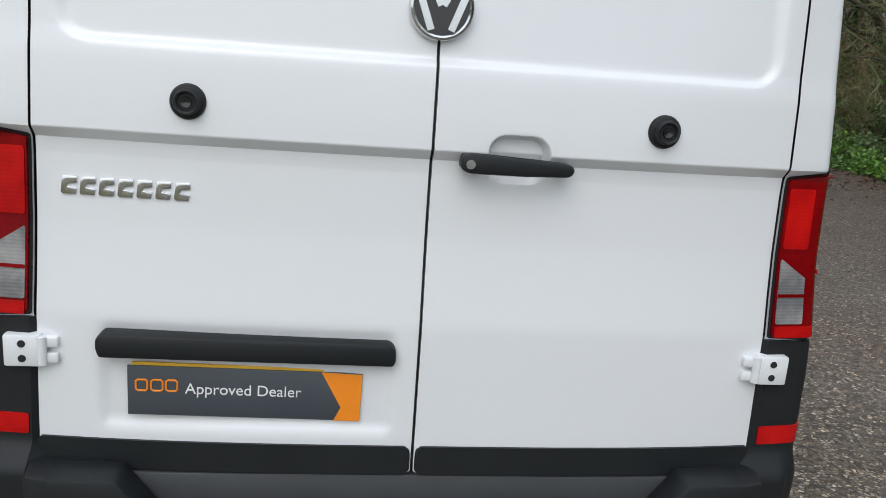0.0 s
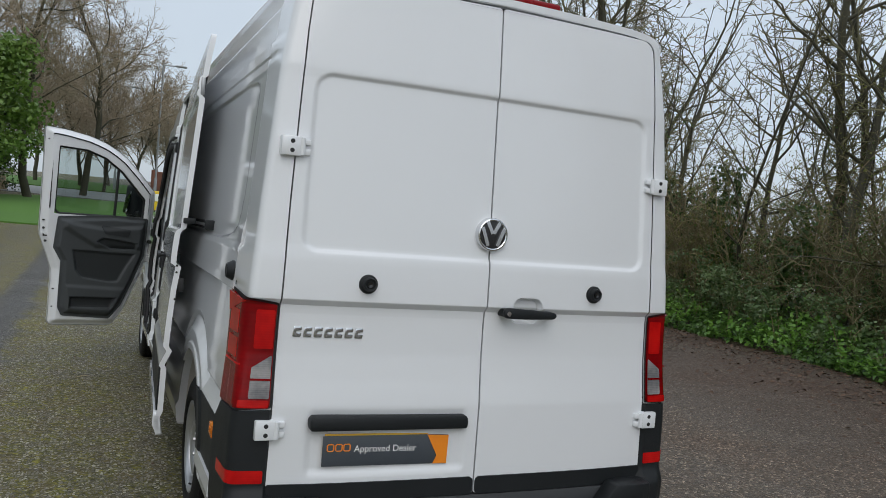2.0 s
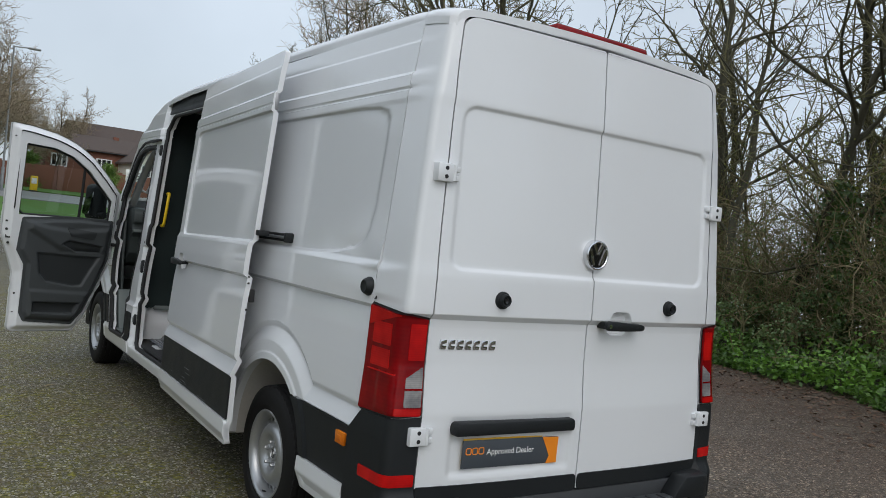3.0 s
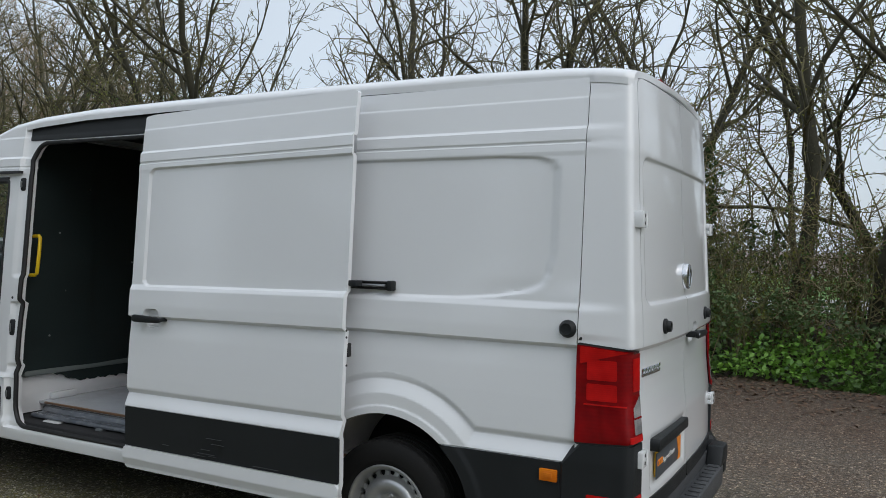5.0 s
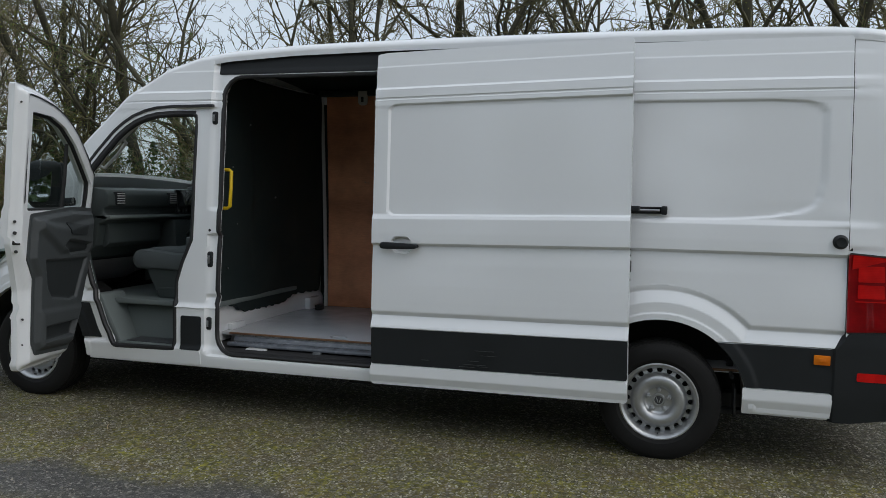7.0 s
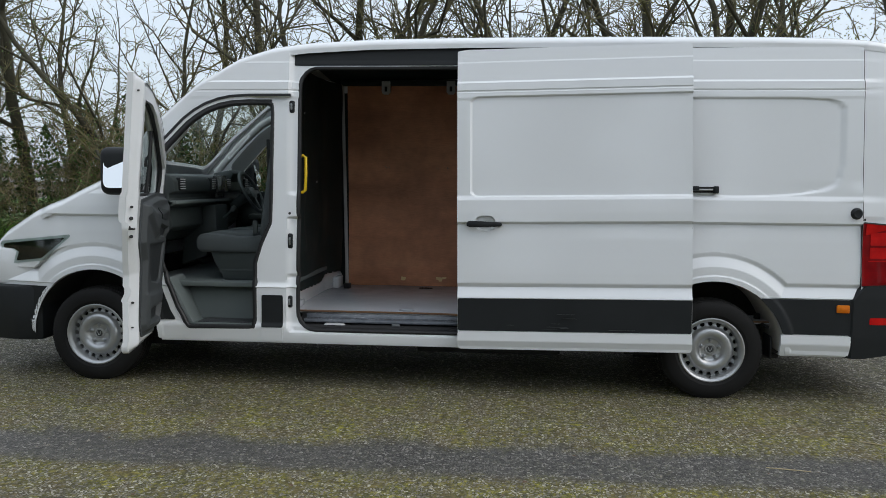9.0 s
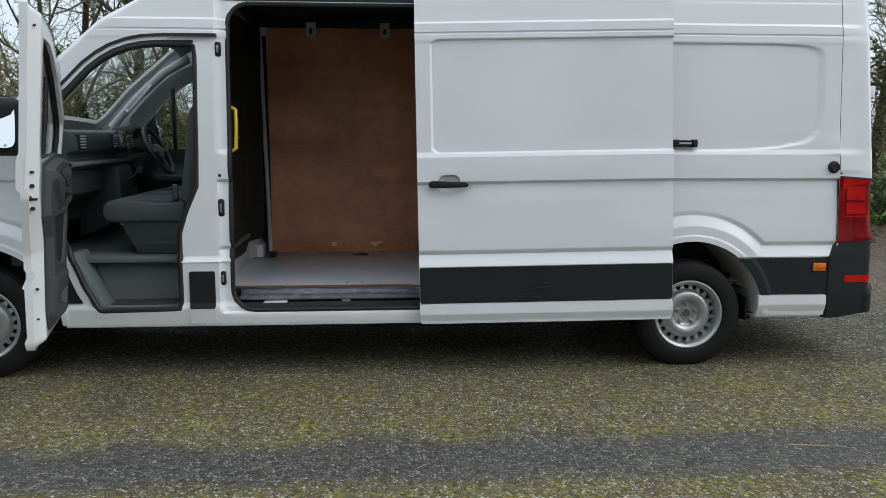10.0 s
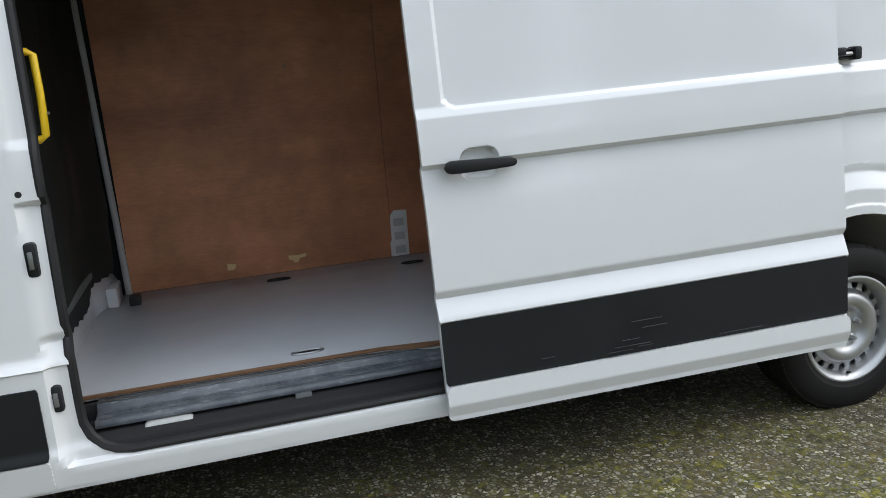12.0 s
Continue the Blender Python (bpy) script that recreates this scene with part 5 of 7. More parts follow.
# door mirrors: arm, shell, glass
def mirror_parts(parent, sgn, y0, x0):
    shell = part("mirror", moved(box(-0.115, 0.115, -0.060, 0.060, -0.17, 0.17, 0.058, 4), pose(x0 - sgn * 0.0, y0, 1.565)), PLASTIC, parent, "black door mirror")
    part("mirror_glass", moved(prism([(0.082 * (abs(math.cos(t)) ** 0.4) * math.copysign(1, math.cos(t)), 0.132 * (abs(math.sin(t)) ** 0.4) * math.copysign(1, math.sin(t))) for t in np.linspace(0.05, 2 * math.pi + 0.05, 40, endpoint=False)], -0.066, -0.058, "y"), pose(x0, y0, 1.565, -9, 0, sgn * 4)), MIRROR, shell)
    part("mirror_cap", moved(box(-0.112, 0.112, 0.030, 0.068, -0.16, 0.16, 0.03, 3), pose(x0, y0, 1.565)), PLASTIC, shell)
    part("mirror_arm", tube([(x0 + sgn * -0.10, y0, 1.44), (x0 + sgn * -0.2, y0 + 0.01, 1.45)], 0.03, 10), PLASTIC, shell)
    return shell


mirror_parts(cd, -1, -0.10, -0.155)
mirror_parts(van, 1, 5.27, 1.13)


# ---------------------------------------------------------------- wheels
def rim_face(t, r):
    """Depth of the pressed steel disc at a radius."""
    x = np.interp(r, [0.0, 0.070, 0.078, 0.090, 0.105, 0.122, 0.138, 0.150, 0.158, 0.166, 0.200, 0.206, 0.214, 0.222], [0.016, 0.016, 0.020, 0.036, 0.047, 0.050, 0.047, 0.038, 0.024, 0.014, 0.006, 0.010, 0.030, 0.040])
    return x, r * np.cos(t), r * np.sin(t)


HOLES = 20


def rim_keep(t, r):
    k = 2 * math.pi / HOLES
    a = (t / k - np.round(t / k)) * k
    return -(np.hypot(a * 0.182, (r - 0.182) * 0.95) - 0.0165)


def wheel(name, m):
    tyre_prof = [(-0.10, 0.205), (-0.108, 0.225), (-0.118, 0.27), (-0.116, 0.315), (-0.10, 0.343), (-0.088, 0.352), (-0.03, 0.357), (-0.028, 0.349), (-0.020, 0.349), (-0.018, 0.357), (0.018, 0.357), (0.020, 0.349), (0.028, 0.349),
                 (0.030, 0.357), (0.060, 0.355), (0.062, 0.347), (0.070, 0.347), (0.072, 0.354), (0.088, 0.352), (0.100, 0.343), (0.109, 0.328), (0.112, 0.322), (0.117, 0.30), (0.119, 0.275), (0.116, 0.25), (0.112, 0.245), (0.108, 0.228), (0.10, 0.212), (0.085, 0.205)]
    tyre = part(name, lathe(tyre_prof, 72, "x"), RUBBER, van, "black tyre on a silver pressed-steel wheel", sharp=30, m=m)
    for i in range(48):
        t = 2 * math.pi * i / 48
        if i == 0:
            block = part("tread_block", box(0.074, 0.098, -0.019, 0.019, 0.336, 0.3515, 0.003, 1), RUBBER, tyre)
        else:
            b = new("tread_block", block.data)
            b.parent, b.matrix_basis = tyre, Matrix.Rotation(t, 4, "X")
    rim = part("wheel_disc", sheet(np.linspace(0, 2 * math.pi, 217), np.array([0.0, 0.04, 0.070, 0.074, 0.078, 0.084, 0.090, 0.097, 0.105, 0.113, 0.122, 0.130, 0.138, 0.144, 0.150, 0.154, 0.158, 0.162, 0.166, 0.170, 0.175, 0.18, 0.185, 0.190, 0.195, 0.2, 0.206, 0.21, 0.214, 0.222]), rim_keep, lambda t, r: (lambda q: (q[0] + 0.045, q[1], q[2]))(rim_face(t, r)), rim=(-0.012, 0, 0)), STEEL, tyre, "silver pressed-steel disc with round vents")
    part("rim_flange", lathe([(0.02, 0.190), (0.085, 0.198), (0.100, 0.206), (0.108, 0.214), (0.112, 0.222), (0.110, 0.229), (0.104, 0.230), (0.096, 0.218)], 72, "x"), STEEL, tyre)
    part("brake_drum", lathe([(0.0, 0.0), (0.02, 0.12), (0.02, 0.19), (-0.06, 0.195)], 40, "x"), UNDER, tyre)
    cap = part("hub_cap", lathe([(0.055, 0.040), (0.066, 0.038), (0.070, 0.034), (0.070, 0.028), (0.066, 0.026), (0.066, 0.0)], 36, "x"), STEEL, rim)
    part("cap_emblem", lathe([(0.0675, 0.0), (0.0675, 0.024), (0.064, 0.026)], 28, "x"), GREYPLASTIC, cap)
    for q in (-1, 1):
        part("emblem_bar", tube([(0.069, q * 0.014, 0.014), (0.069, q * 0.003, -0.014)], 0.003, 6), STEEL, cap)
    nut = None
    for i in range(5):
        t = 2 * math.pi * (i + 0.25) / 5
        if nut is None:
            nut = part("wheel_nut", lathe([(0.055, 0.016), (0.066, 0.016), (0.070, 0.0115), (0.086, 0.0105), (0.091, 0.008), (0.091, 0.0)], 6, "x"), STEEL, rim, m=pose(0, 0.062 * math.cos(t), 0.062 * math.sin(t)))
        else:
            o = new("wheel_nut", nut.data)
            o.parent, o.matrix_basis = rim, pose(0, 0.062 * math.cos(t), 0.062 * math.sin(t))
    part("valve", tube([(0.085, 0.0, -0.198), (0.105, 0.0, -0.190)], 0.005, 8), SEAL, rim)
    return tyre


wheel("wheel", pose(-0.862, WHEEL_R, HUB, 0, 0, 180))
wheel("wheel", pose(-0.862, WHEEL_F, HUB, 0, 0, 180))
wheel("wheel", pose(0.862, WHEEL_R, HUB))
wheel("wheel", pose(0.862, WHEEL_F, HUB))

for c in (WHEEL_R, WHEEL_F):
    for sgn in (-1, 1):
        part("arch_liner", sheet(np.linspace(-0.03, math.pi + 0.03, 41), np.array([0.45, 0.6, 0.75, 0.955]), lambda t, x: t * 0 - 1, lambda t, x: (sgn * x, c + 0.488 * np.cos(t), HUB + 0.49 * np.sin(t)), flip=sgn > 0), LINER if c == WHEEL_R else UNDER, van)
        part("arch_back", prism([(c + 0.49 * math.cos(t), HUB + 0.49 * math.sin(t)) for t in np.linspace(-0.35, math.pi + 0.35, 24)], sgn * 0.44, sgn * 0.45, "x"), UNDER, van)

# floor pan, chassis, sills
part("floor_pan", join(box(-0.93, 0.93, 0.10, 0.76, 0.34, 0.46, 0.02), box(-0.93, 0.93, 1.79, 5.26, 0.33, 0.44, 0.02), box(-0.43, 0.43, 0.7, 6.3, 0.32, 0.46, 0.02)), UNDER, van)
part("chassis_rail", join(box(-0.55, -0.45, 0.2, 6.2, 0.25, 0.34, 0.01), box(0.45, 0.55, 0.2, 6.2, 0.25, 0.34, 0.01), box(-0.62, -0.5, 2.3, 3.4, 0.20, 0.34, 0.03)), UNDER, van)
part("rear_axle", join(tube([(-0.8, WHEEL_R, HUB), (0.8, WHEEL_R, HUB)], 0.05, 12), box(-0.78, -0.70, 0.75, 1.85, 0.26, 0.29, 0.01), box(0.70, 0.78, 0.75, 1.85, 0.26, 0.29, 0.01)), UNDER, van)
part("mud_flap", box(-0.90, -0.72, 0.835, 0.85, 0.28, 0.44, 0.006), SEAL, van)
part("tow_bracket", join(tube([(-0.86, 0.86, 0.50), (-0.60, 0.86, 0.50)], 0.012, 8), box(-0.62, -0.58, 0.84, 0.88, 0.42, 0.56, 0.006)), UNDER, van)
part("sill", join(box(-0.985, -0.90, 1.80, 5.27, 0.318, 0.345, 0.008), box(-0.965, -0.90, 2.75, 5.27, 0.34, 0.415, 0.012)), PAINT, van)
part("off_sill", box(0.90, 0.985, 1.80, 5.27, 0.318, 0.415, 0.008), PAINT, van)
part("cab_step_strip", box(-0.975, -0.915, 4.66, 5.04, 0.402, 0.422, 0.006), SEAL, van)

# nose: bumper, grille, lamp
nose = part("front_bumper", prism([(-0.93, 6.22), (-0.96, 6.42), (-0.90, 6.66), (-0.70, 6.78), (0.70, 6.78), (0.90, 6.66), (0.96, 6.42), (0.93, 6.22)], 0.28, 0.70, "z", 0.03), PLASTIC, van)
part("grille", prism([(-0.62, 0.72), (-0.66, 0.98), (0.66, 0.98), (0.62, 0.72)], 6.66, 6.80, "y", 0.02), GLOSSBLACK, van)
part("bonnet_front", prism([(-0.90, 6.3), (-0.88, 6.62), (-0.62, 6.76), (0.62, 6.76), (0.88, 6.62), (0.90, 6.3)], 0.70, 0.98, "z", 0.03), PAINT, van)
for sgn in (-1, 1):
    hl = part("headlamp", sheet(steps(5.94, 6.60, 0.02), steps(0.80, 1.12, 0.015), lambda y, z: outline(y, z, [(5.97, 1.085), (6.20, 0.90), (6.55, 0.86), (6.58, 1.02)], 0.008), lambda y, z: (sgn * (side(y, z, False) + 0.006), y, z), rim=(-sgn * 0.02, 0, 0), flip=sgn < 0), DARKGLASS, van)
    part("lamp_bowl", sheet(steps(5.94, 6.60, 0.03), steps(0.80, 1.12, 0.03), lambda y, z: outline(y, z, [(6.0, 1.07), (6.21, 0.91), (6.54, 0.87), (6.57, 1.01)], 0.0), lambda y, z: (sgn * (side(y, z, False) + 0.0025), y, z), flip=sgn < 0), GLOSSBLACK, hl)

# ---------------------------------------------------------------- load bay
load_floor = part("load_floor", prism([(-0.72, 0.10), (-0.76, 2.9), (-0.745, 3.05), (-0.70, 3.2), (-0.680, 4.37), (0.60, 4.37), (0.884, 4.29), (0.884, 0.10)], 0.50, 0.519, "z", 0.001), CARGOFLOOR, van, "grey lined plywood load floor")
part("floor_edge", prism([(-0.725, 0.10), (-0.765, 2.9), (-0.75, 3.05), (-0.705, 3.2), (-0.690, 4.30), (-0.675, 4.30), (-0.69, 3.2), (-0.74, 2.9), (-0.71, 0.10)], 0.508, 0.521, "z", 0.001), PLYEDGE, load_floor, "bare plywood edge")
for x, y in ((-0.602, 3.478), (0.708, 3.475), (0.664, 2.742)):
    ring = part("lashing_ring", tube([(x + 0.022 * math.sin(t), y + 0.062 * math.cos(t) * (1 if abs(math.cos(t)) < 0.9 else 0.98), 0.5225) for t in np.linspace(0, 2 * math.pi, 24, endpoint=False)], 0.0045, 6, closed=True), METAL if x < 0 else SEAL, load_floor)
    part("ring_well", prism([(x + 0.020 * math.sin(t), y + 0.060 * math.cos(t)) for t in np.linspace(0, 2 * math.pi, 20, endpoint=False)], 0.5195, 0.5205, "z"), SEAL, ring)
part("step_well", join(box(-0.905, -0.70, 2.86, 4.245, 0.395, 0.402), box(-0.72, -0.70, 2.86, 4.27, 0.395, 0.50)), UNDER, van)
stp = part("side_step", prism([(-0.68, 0.504), (-0.730, 0.505), (-0.742, 0.503), (-0.750, 0.492), (-0.757, 0.480), (-0.770, 0.477), (-0.812, 0.475), (-0.822, 0.479), (-0.834, 0.479), (-0.842, 0.474), (-0.846, 0.466), (-0.846, 0.454), (-0.839, 0.454), (-0.834, 0.461), (-0.76, 0.466), (-0.68, 0.468)], 2.88, 4.225, "y", 0.002), SCUFFED, van, "scuffed black plastic side step")
for y0, y1 in ((2.90, 3.06), (3.08, 3.56), (3.58, 4.20)):
    part("tread_pad", box(-0.812, -0.772, y0, y1, 0.473, 0.4785, 0.003), SCUFFED, stp)
part("step_nose", prism([(2.885, 0.506), (2.885, 0.497), (3.02, 0.497), (3.05, 0.506)], -0.752, -0.728, "x", 0.003), LIGHTTRIM, stp, "worn pale nosing")
part("edge_strip", box(-0.738, -0.731, 3.06, 4.22, 0.5045, 0.5085, 0.001), METAL, stp, "thin bright edging strip")
part("step_bracket", box(-0.858, -0.82, 3.50, 3.56, 0.402, 0.455, 0.006), LIGHTGREY, stp)
part("step_bracket", prism([(3.88, 0.404), (4.10, 0.404), (4.06, 0.45), (3.92, 0.45)], -0.870, -0.82, "x", 0.006), LIGHTTRIM, stp, "pale bracket under the step")
part("lower_rail", join(box(-0.90, -0.885, 2.86, 4.24, 0.396, 0.418, 0.004), box(-0.895, -0.80, 2.86, 4.24, 0.398, 0.404, 0.002)), SEAL, van)
# plywood lining of the far wall, in sheets
for y0, y1 in ((2.80, 4.238), (1.35, 2.797), (0.34, 1.347)):
    ply = part("plywood_lining", sheet(steps(y0, y1, 0.1), steps(0.5195, 2.41, 0.1), lambda y, z: y * 0 - 1, lambda y, z: (0.888 - 0.060 * smooth((z - 1.2) / 1.3), y, z), rim=(0.009, 0, 0), flip=True), PLYWOOD, van, "brown plywood wall lining with scuffs")
    if y0 == 2.80:
        for cy, cz, pts in ((3.709, 0.591, [(-0.024, -0.020), (0.004, -0.022), (0.020, -0.012), (0.024, 0.012), (0.006, 0.010), (-0.022, 0.018)]),
                            (3.348, 0.590, [(-0.050, 0.018), (-0.045, -0.006), (-0.026, -0.010), (-0.02, -0.026), (0.006, -0.024), (0.012, -0.004), (0.05, 0.002), (0.052, 0.020), (0.0, 0.014)])):
            part("torn_patch", prism([(cy - a, cz + b) for a, b in pts], 0.8862, 0.8875, "x"), BAREWOOD, ply)
bracket = part("liner_bracket", prism([(2.705, 0.522), (2.702, 0.785), (2.775, 0.790), (2.800, 0.760), (2.802, 0.62), (2.812, 0.60), (2.812, 0.522)], 0.872, 0.886, "x", 0.004), WHITEPRINT, van, "pale grey moulded bracket")
for z in (0.56, 0.64, 0.72):
    part("bracket_rib", box(0.8695, 0.8725, 2.725, 2.785, z - 0.022, z + 0.022, 0.001), LIGHTTRIM, bracket)
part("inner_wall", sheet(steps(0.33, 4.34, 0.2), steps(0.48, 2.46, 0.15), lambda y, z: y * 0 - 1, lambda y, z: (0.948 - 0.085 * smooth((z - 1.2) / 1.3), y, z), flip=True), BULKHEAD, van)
part("near_inner_wall", sheet(steps(0.33, 2.84, 0.08), steps(0.40, 2.42, 0.08), lambda y, z: 0.56 - np.hypot(y - WHEEL_R, z - HUB), lambda y, z: (-0.905 + 0.085 * smooth((z - 1.2) / 1.3), y, z)), PLYWOOD, van)
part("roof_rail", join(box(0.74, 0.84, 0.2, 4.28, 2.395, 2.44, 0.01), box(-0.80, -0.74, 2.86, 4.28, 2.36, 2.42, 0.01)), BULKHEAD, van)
for y in (3.26, 3.86, 1.9):
    hook = part("roof_bracket", prism([(y - 0.04, 2.43), (y - 0.04, 2.33), (y - 0.025, 2.31), (y + 0.025, 2.31), (y + 0.04, 2.33), (y + 0.04, 2.43)], 0.73, 0.76, "x", 0.004), LIGHTTRIM, van)
    part("bracket_slot", box(0.727, 0.733, y - 0.012, y + 0.012, 2.335, 2.38, 0.003), SEAL, hook)
# bulkhead


def bulk_keep(x, z):
    w = np.interp(z, [0.5, 0.55, 0.75, 1.0, 1.6, 2.1, 2.4], [0.74, 0.78, 0.85, 0.87, 0.86, 0.84, 0.82])
    ragged = 0.006 * np.sin(x * 61) + 0.005 * np.sin(x * 133 + 1)
    foot = 0.62 + 0.10 * smooth((-x - 0.30) / 0.35) + 0.05 * smooth((x - 0.2) / 0.3) + ragged
    return np.maximum(np.maximum(x - w, -x - np.interp(z, [0.5, 1.2, 2.1, 2.4], [0.885, 0.875, 0.83, 0.77])), np.maximum(z - 2.40, foot - z))


part("bulkhead", sheet(steps(-0.90, 0.86, 0.02), steps(0.55, 2.42, 0.02), bulk_keep, lambda x, z: (x, 4.300 + 0.065 * smooth((0.80 - x) / 0.35) + 0.012 * np.sin(z * 9) * np.sin(x * 7) - 0.012 * smooth((np.abs(x) - 0.2) / 0.1) * smooth((z - 0.9) / 0.1), z), rim=(0, 0.03, 0)), BULKHEAD, van, "black bulkhead lining with ragged foot")
part("bulkhead_steel", sheet(steps(-0.92, 0.92, 0.04), steps(0.45, 2.42, 0.05), lambda x, z: np.abs(x) - side(4.33, z, False) + 0.055, lambda x, z: (x, 4.335 + 0.065 * smooth((0.80 - x) / 0.35) - 0.03 * smooth((0.66 - z) / 0.05), z)), PAINT, van)
part("corner_post", tube([(0.872, 4.252, 0.52), (0.872, 4.258, 0.9), (0.872, 4.268, 1.3), (0.855, 4.280, 1.9), (0.828, 4.286, 2.4)], 0.017, 8), LIGHTTRIM, van, "pale corner post")
part("post_foot", box(0.60, 0.80, 4.275, 4.33, 0.519, 0.62, 0.008), PAINT, van)
part("post_foot", box(-0.60, -0.40, 4.33, 4.38, 0.519, 0.565, 0.008), PAINT, van)
part("foot_block", box(0.58, 0.665, 4.17, 4.225, 0.520, 0.565, 0.006), SEAL, van)
grab = part("grab_handle", tube([(-0.80, 4.29, 1.690), (-0.80, 4.235, 1.692), (-0.805, 4.215, 1.68), (-0.815, 4.212, 1.56), (-0.825, 4.215, 1.435), (-0.825, 4.235, 1.422), (-0.825, 4.29, 1.42)], 0.0125, 10), YELLOW, van, "yellow grab handle")
for i, (x, z) in enumerate(((-0.55, 1.72), (-0.5, 1.30), (-0.62, 0.98), (-0.3, 2.05), (0.1, 1.5))):
    part("lining_stud", lathe([(0.0, 0.0), (-0.004, 0.006), (0.004, 0.008)], 10, "y"), METAL, van, m=pose(x, 4.353, z))

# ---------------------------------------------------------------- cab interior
part("cab_floor", prism([(-0.80, 4.36), (-0.80, 5.55), (0.88, 5.55), (0.88, 4.36)], 0.70, 0.74, "z", 0.01), CABTRIMLIT, van)
well = part("entry_step", box(-0.94, -0.60, 4.56, 5.08, 0.425, 0.445, 0.006), CABTRIMLIT, van, "grey moulded cab step")
part("step_riser", prism([(-0.74, 0.44), (-0.70, 0.66), (-0.67, 0.70), (-0.60, 0.735), (-0.56, 0.735), (-0.56, 0.44)], 4.56, 5.30, "y", 0.012), CABTRIMLIT, well)
part("step_side", prism([(5.04, 0.43), (5.13, 0.60), (5.22, 0.78), (5.27, 0.78), (5.12, 0.43)], -0.92, -0.66, "x", 0.015), CABTRIMLIT, well)
part("step_side", box(-0.93, -0.60, 4.54, 4.575, 0.43, 0.72, 0.01), CABTRIMLIT, well)
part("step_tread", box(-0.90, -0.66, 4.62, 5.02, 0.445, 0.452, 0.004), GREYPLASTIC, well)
part("kick_panel", prism([(5.26, 0.70), (5.36, 1.10), (5.37, 1.42), (5.62, 1.42), (5.62, 0.70)], -0.885, -0.86, "x", 0.008), CABDARKLIT, van)
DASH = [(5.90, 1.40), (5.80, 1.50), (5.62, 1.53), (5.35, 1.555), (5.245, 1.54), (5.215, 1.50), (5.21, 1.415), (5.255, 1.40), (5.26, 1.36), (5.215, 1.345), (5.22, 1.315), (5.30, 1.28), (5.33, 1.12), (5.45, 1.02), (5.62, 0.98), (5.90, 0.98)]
dash = part("dashboard", prism(DASH, -0.84, 0.86, "x", 0.012), CABDARKLIT, van, "black dashboard with vents and screen")
part("dash_shelf", prism([(5.20, 1.350), (5.195, 1.325), (5.24, 1.31), (5.34, 1.33), (5.34, 1.35)], -0.84, 0.30, "x", 0.006), CABTRIMLIT, dash)
part("glovebox", prism([(5.28, 1.29), (5.265, 1.14), (5.33, 1.10), (5.36, 1.29)], -0.76, -0.14, "x", 0.01), CABDARKLIT, dash)
part("centre_screen", moved(box(-0.13, 0.13, -0.012, 0.012, -0.075, 0.075, 0.008), pose(0.10, 5.200, 1.475, -8)), GLOSSBLACK, dash)
for xv in (-0.72, -0.075, 0.275, 0.76):
    vent = part("air_vent", box(xv - 0.045, xv + 0.045, 5.196, 5.24, 1.425, 1.525, 0.008), PLASTIC, dash)
    for i in range(5):
        part("vent_slat", box(xv - 0.04, xv + 0.04, 5.190, 5.198, 1.436 + i * 0.018, 1.443 + i * 0.018, 0.001), LIGHTTRIM, vent)
for i in range(4):
    part("control_knob", lathe([(0.0, 0.018), (-0.018, 0.016), (-0.020, 0.0)], 16, "y"), GREYPLASTIC, dash, m=pose(0.0 + i * 0.055, 5.21, 1.375))
part("instrument_hood", prism([(5.36, 1.57), (5.20, 1.60), (5.17, 1.57), (5.22, 1.48), (5.36, 1.48)], 0.34, 0.70, "x", 0.012), CABDARKLIT, dash)
part("centre_console", prism([(5.45, 1.32), (5.19, 1.30), (5.18, 1.06), (5.28, 0.86), (5.5, 0.78)], -0.06, 0.24, "x", 0.02), CABDARKLIT, van)
part("gear_lever", join(tube([(0.09, 5.18, 1.18), (0.09, 5.10, 1.25)], 0.010, 8), moved(lathe([(0, 0.001), (0.005, 0.024), (0.03, 0.026), (0.05, 0.015), (0.055, 0.001)], 14, "z"), pose(0.09, 5.10, 1.24, 30))), CABDARKLIT, van)
wheel_m = pose(0.47, 5.05, 1.40, -28 + 0, 0, 0)
sw = part("steering_wheel", tube([(0.195 * math.cos(t), 0, 0.195 * math.sin(t)) for t in np.linspace(0, 2 * math.pi, 40, endpoint=False)], 0.0165, 8, closed=True), CABDARKLIT, van, "black steering wheel", m=wheel_m)
part("wheel_boss", join(box(-0.075, 0.075, -0.02, 0.05, -0.06, 0.055, 0.025), box(-0.185, 0.185, -0.008, 0.012, -0.018, 0.018, 0.006), box(-0.02, 0.02, -0.008, 0.012, -0.185, -0.03, 0.006)), CABDARKLIT, sw)
part("steering_column", tube([(0, 0.03, -0.0), (0, 0.22, -0.03)], 0.045, 12), CABDARKLIT, sw)
for sx in (-1, 1):
    part("column_stalk", tube([(sx * 0.03, 0.06, 0.01), (sx * 0.15, 0.05, 0.03)], 0.008, 8), PLASTIC, sw)


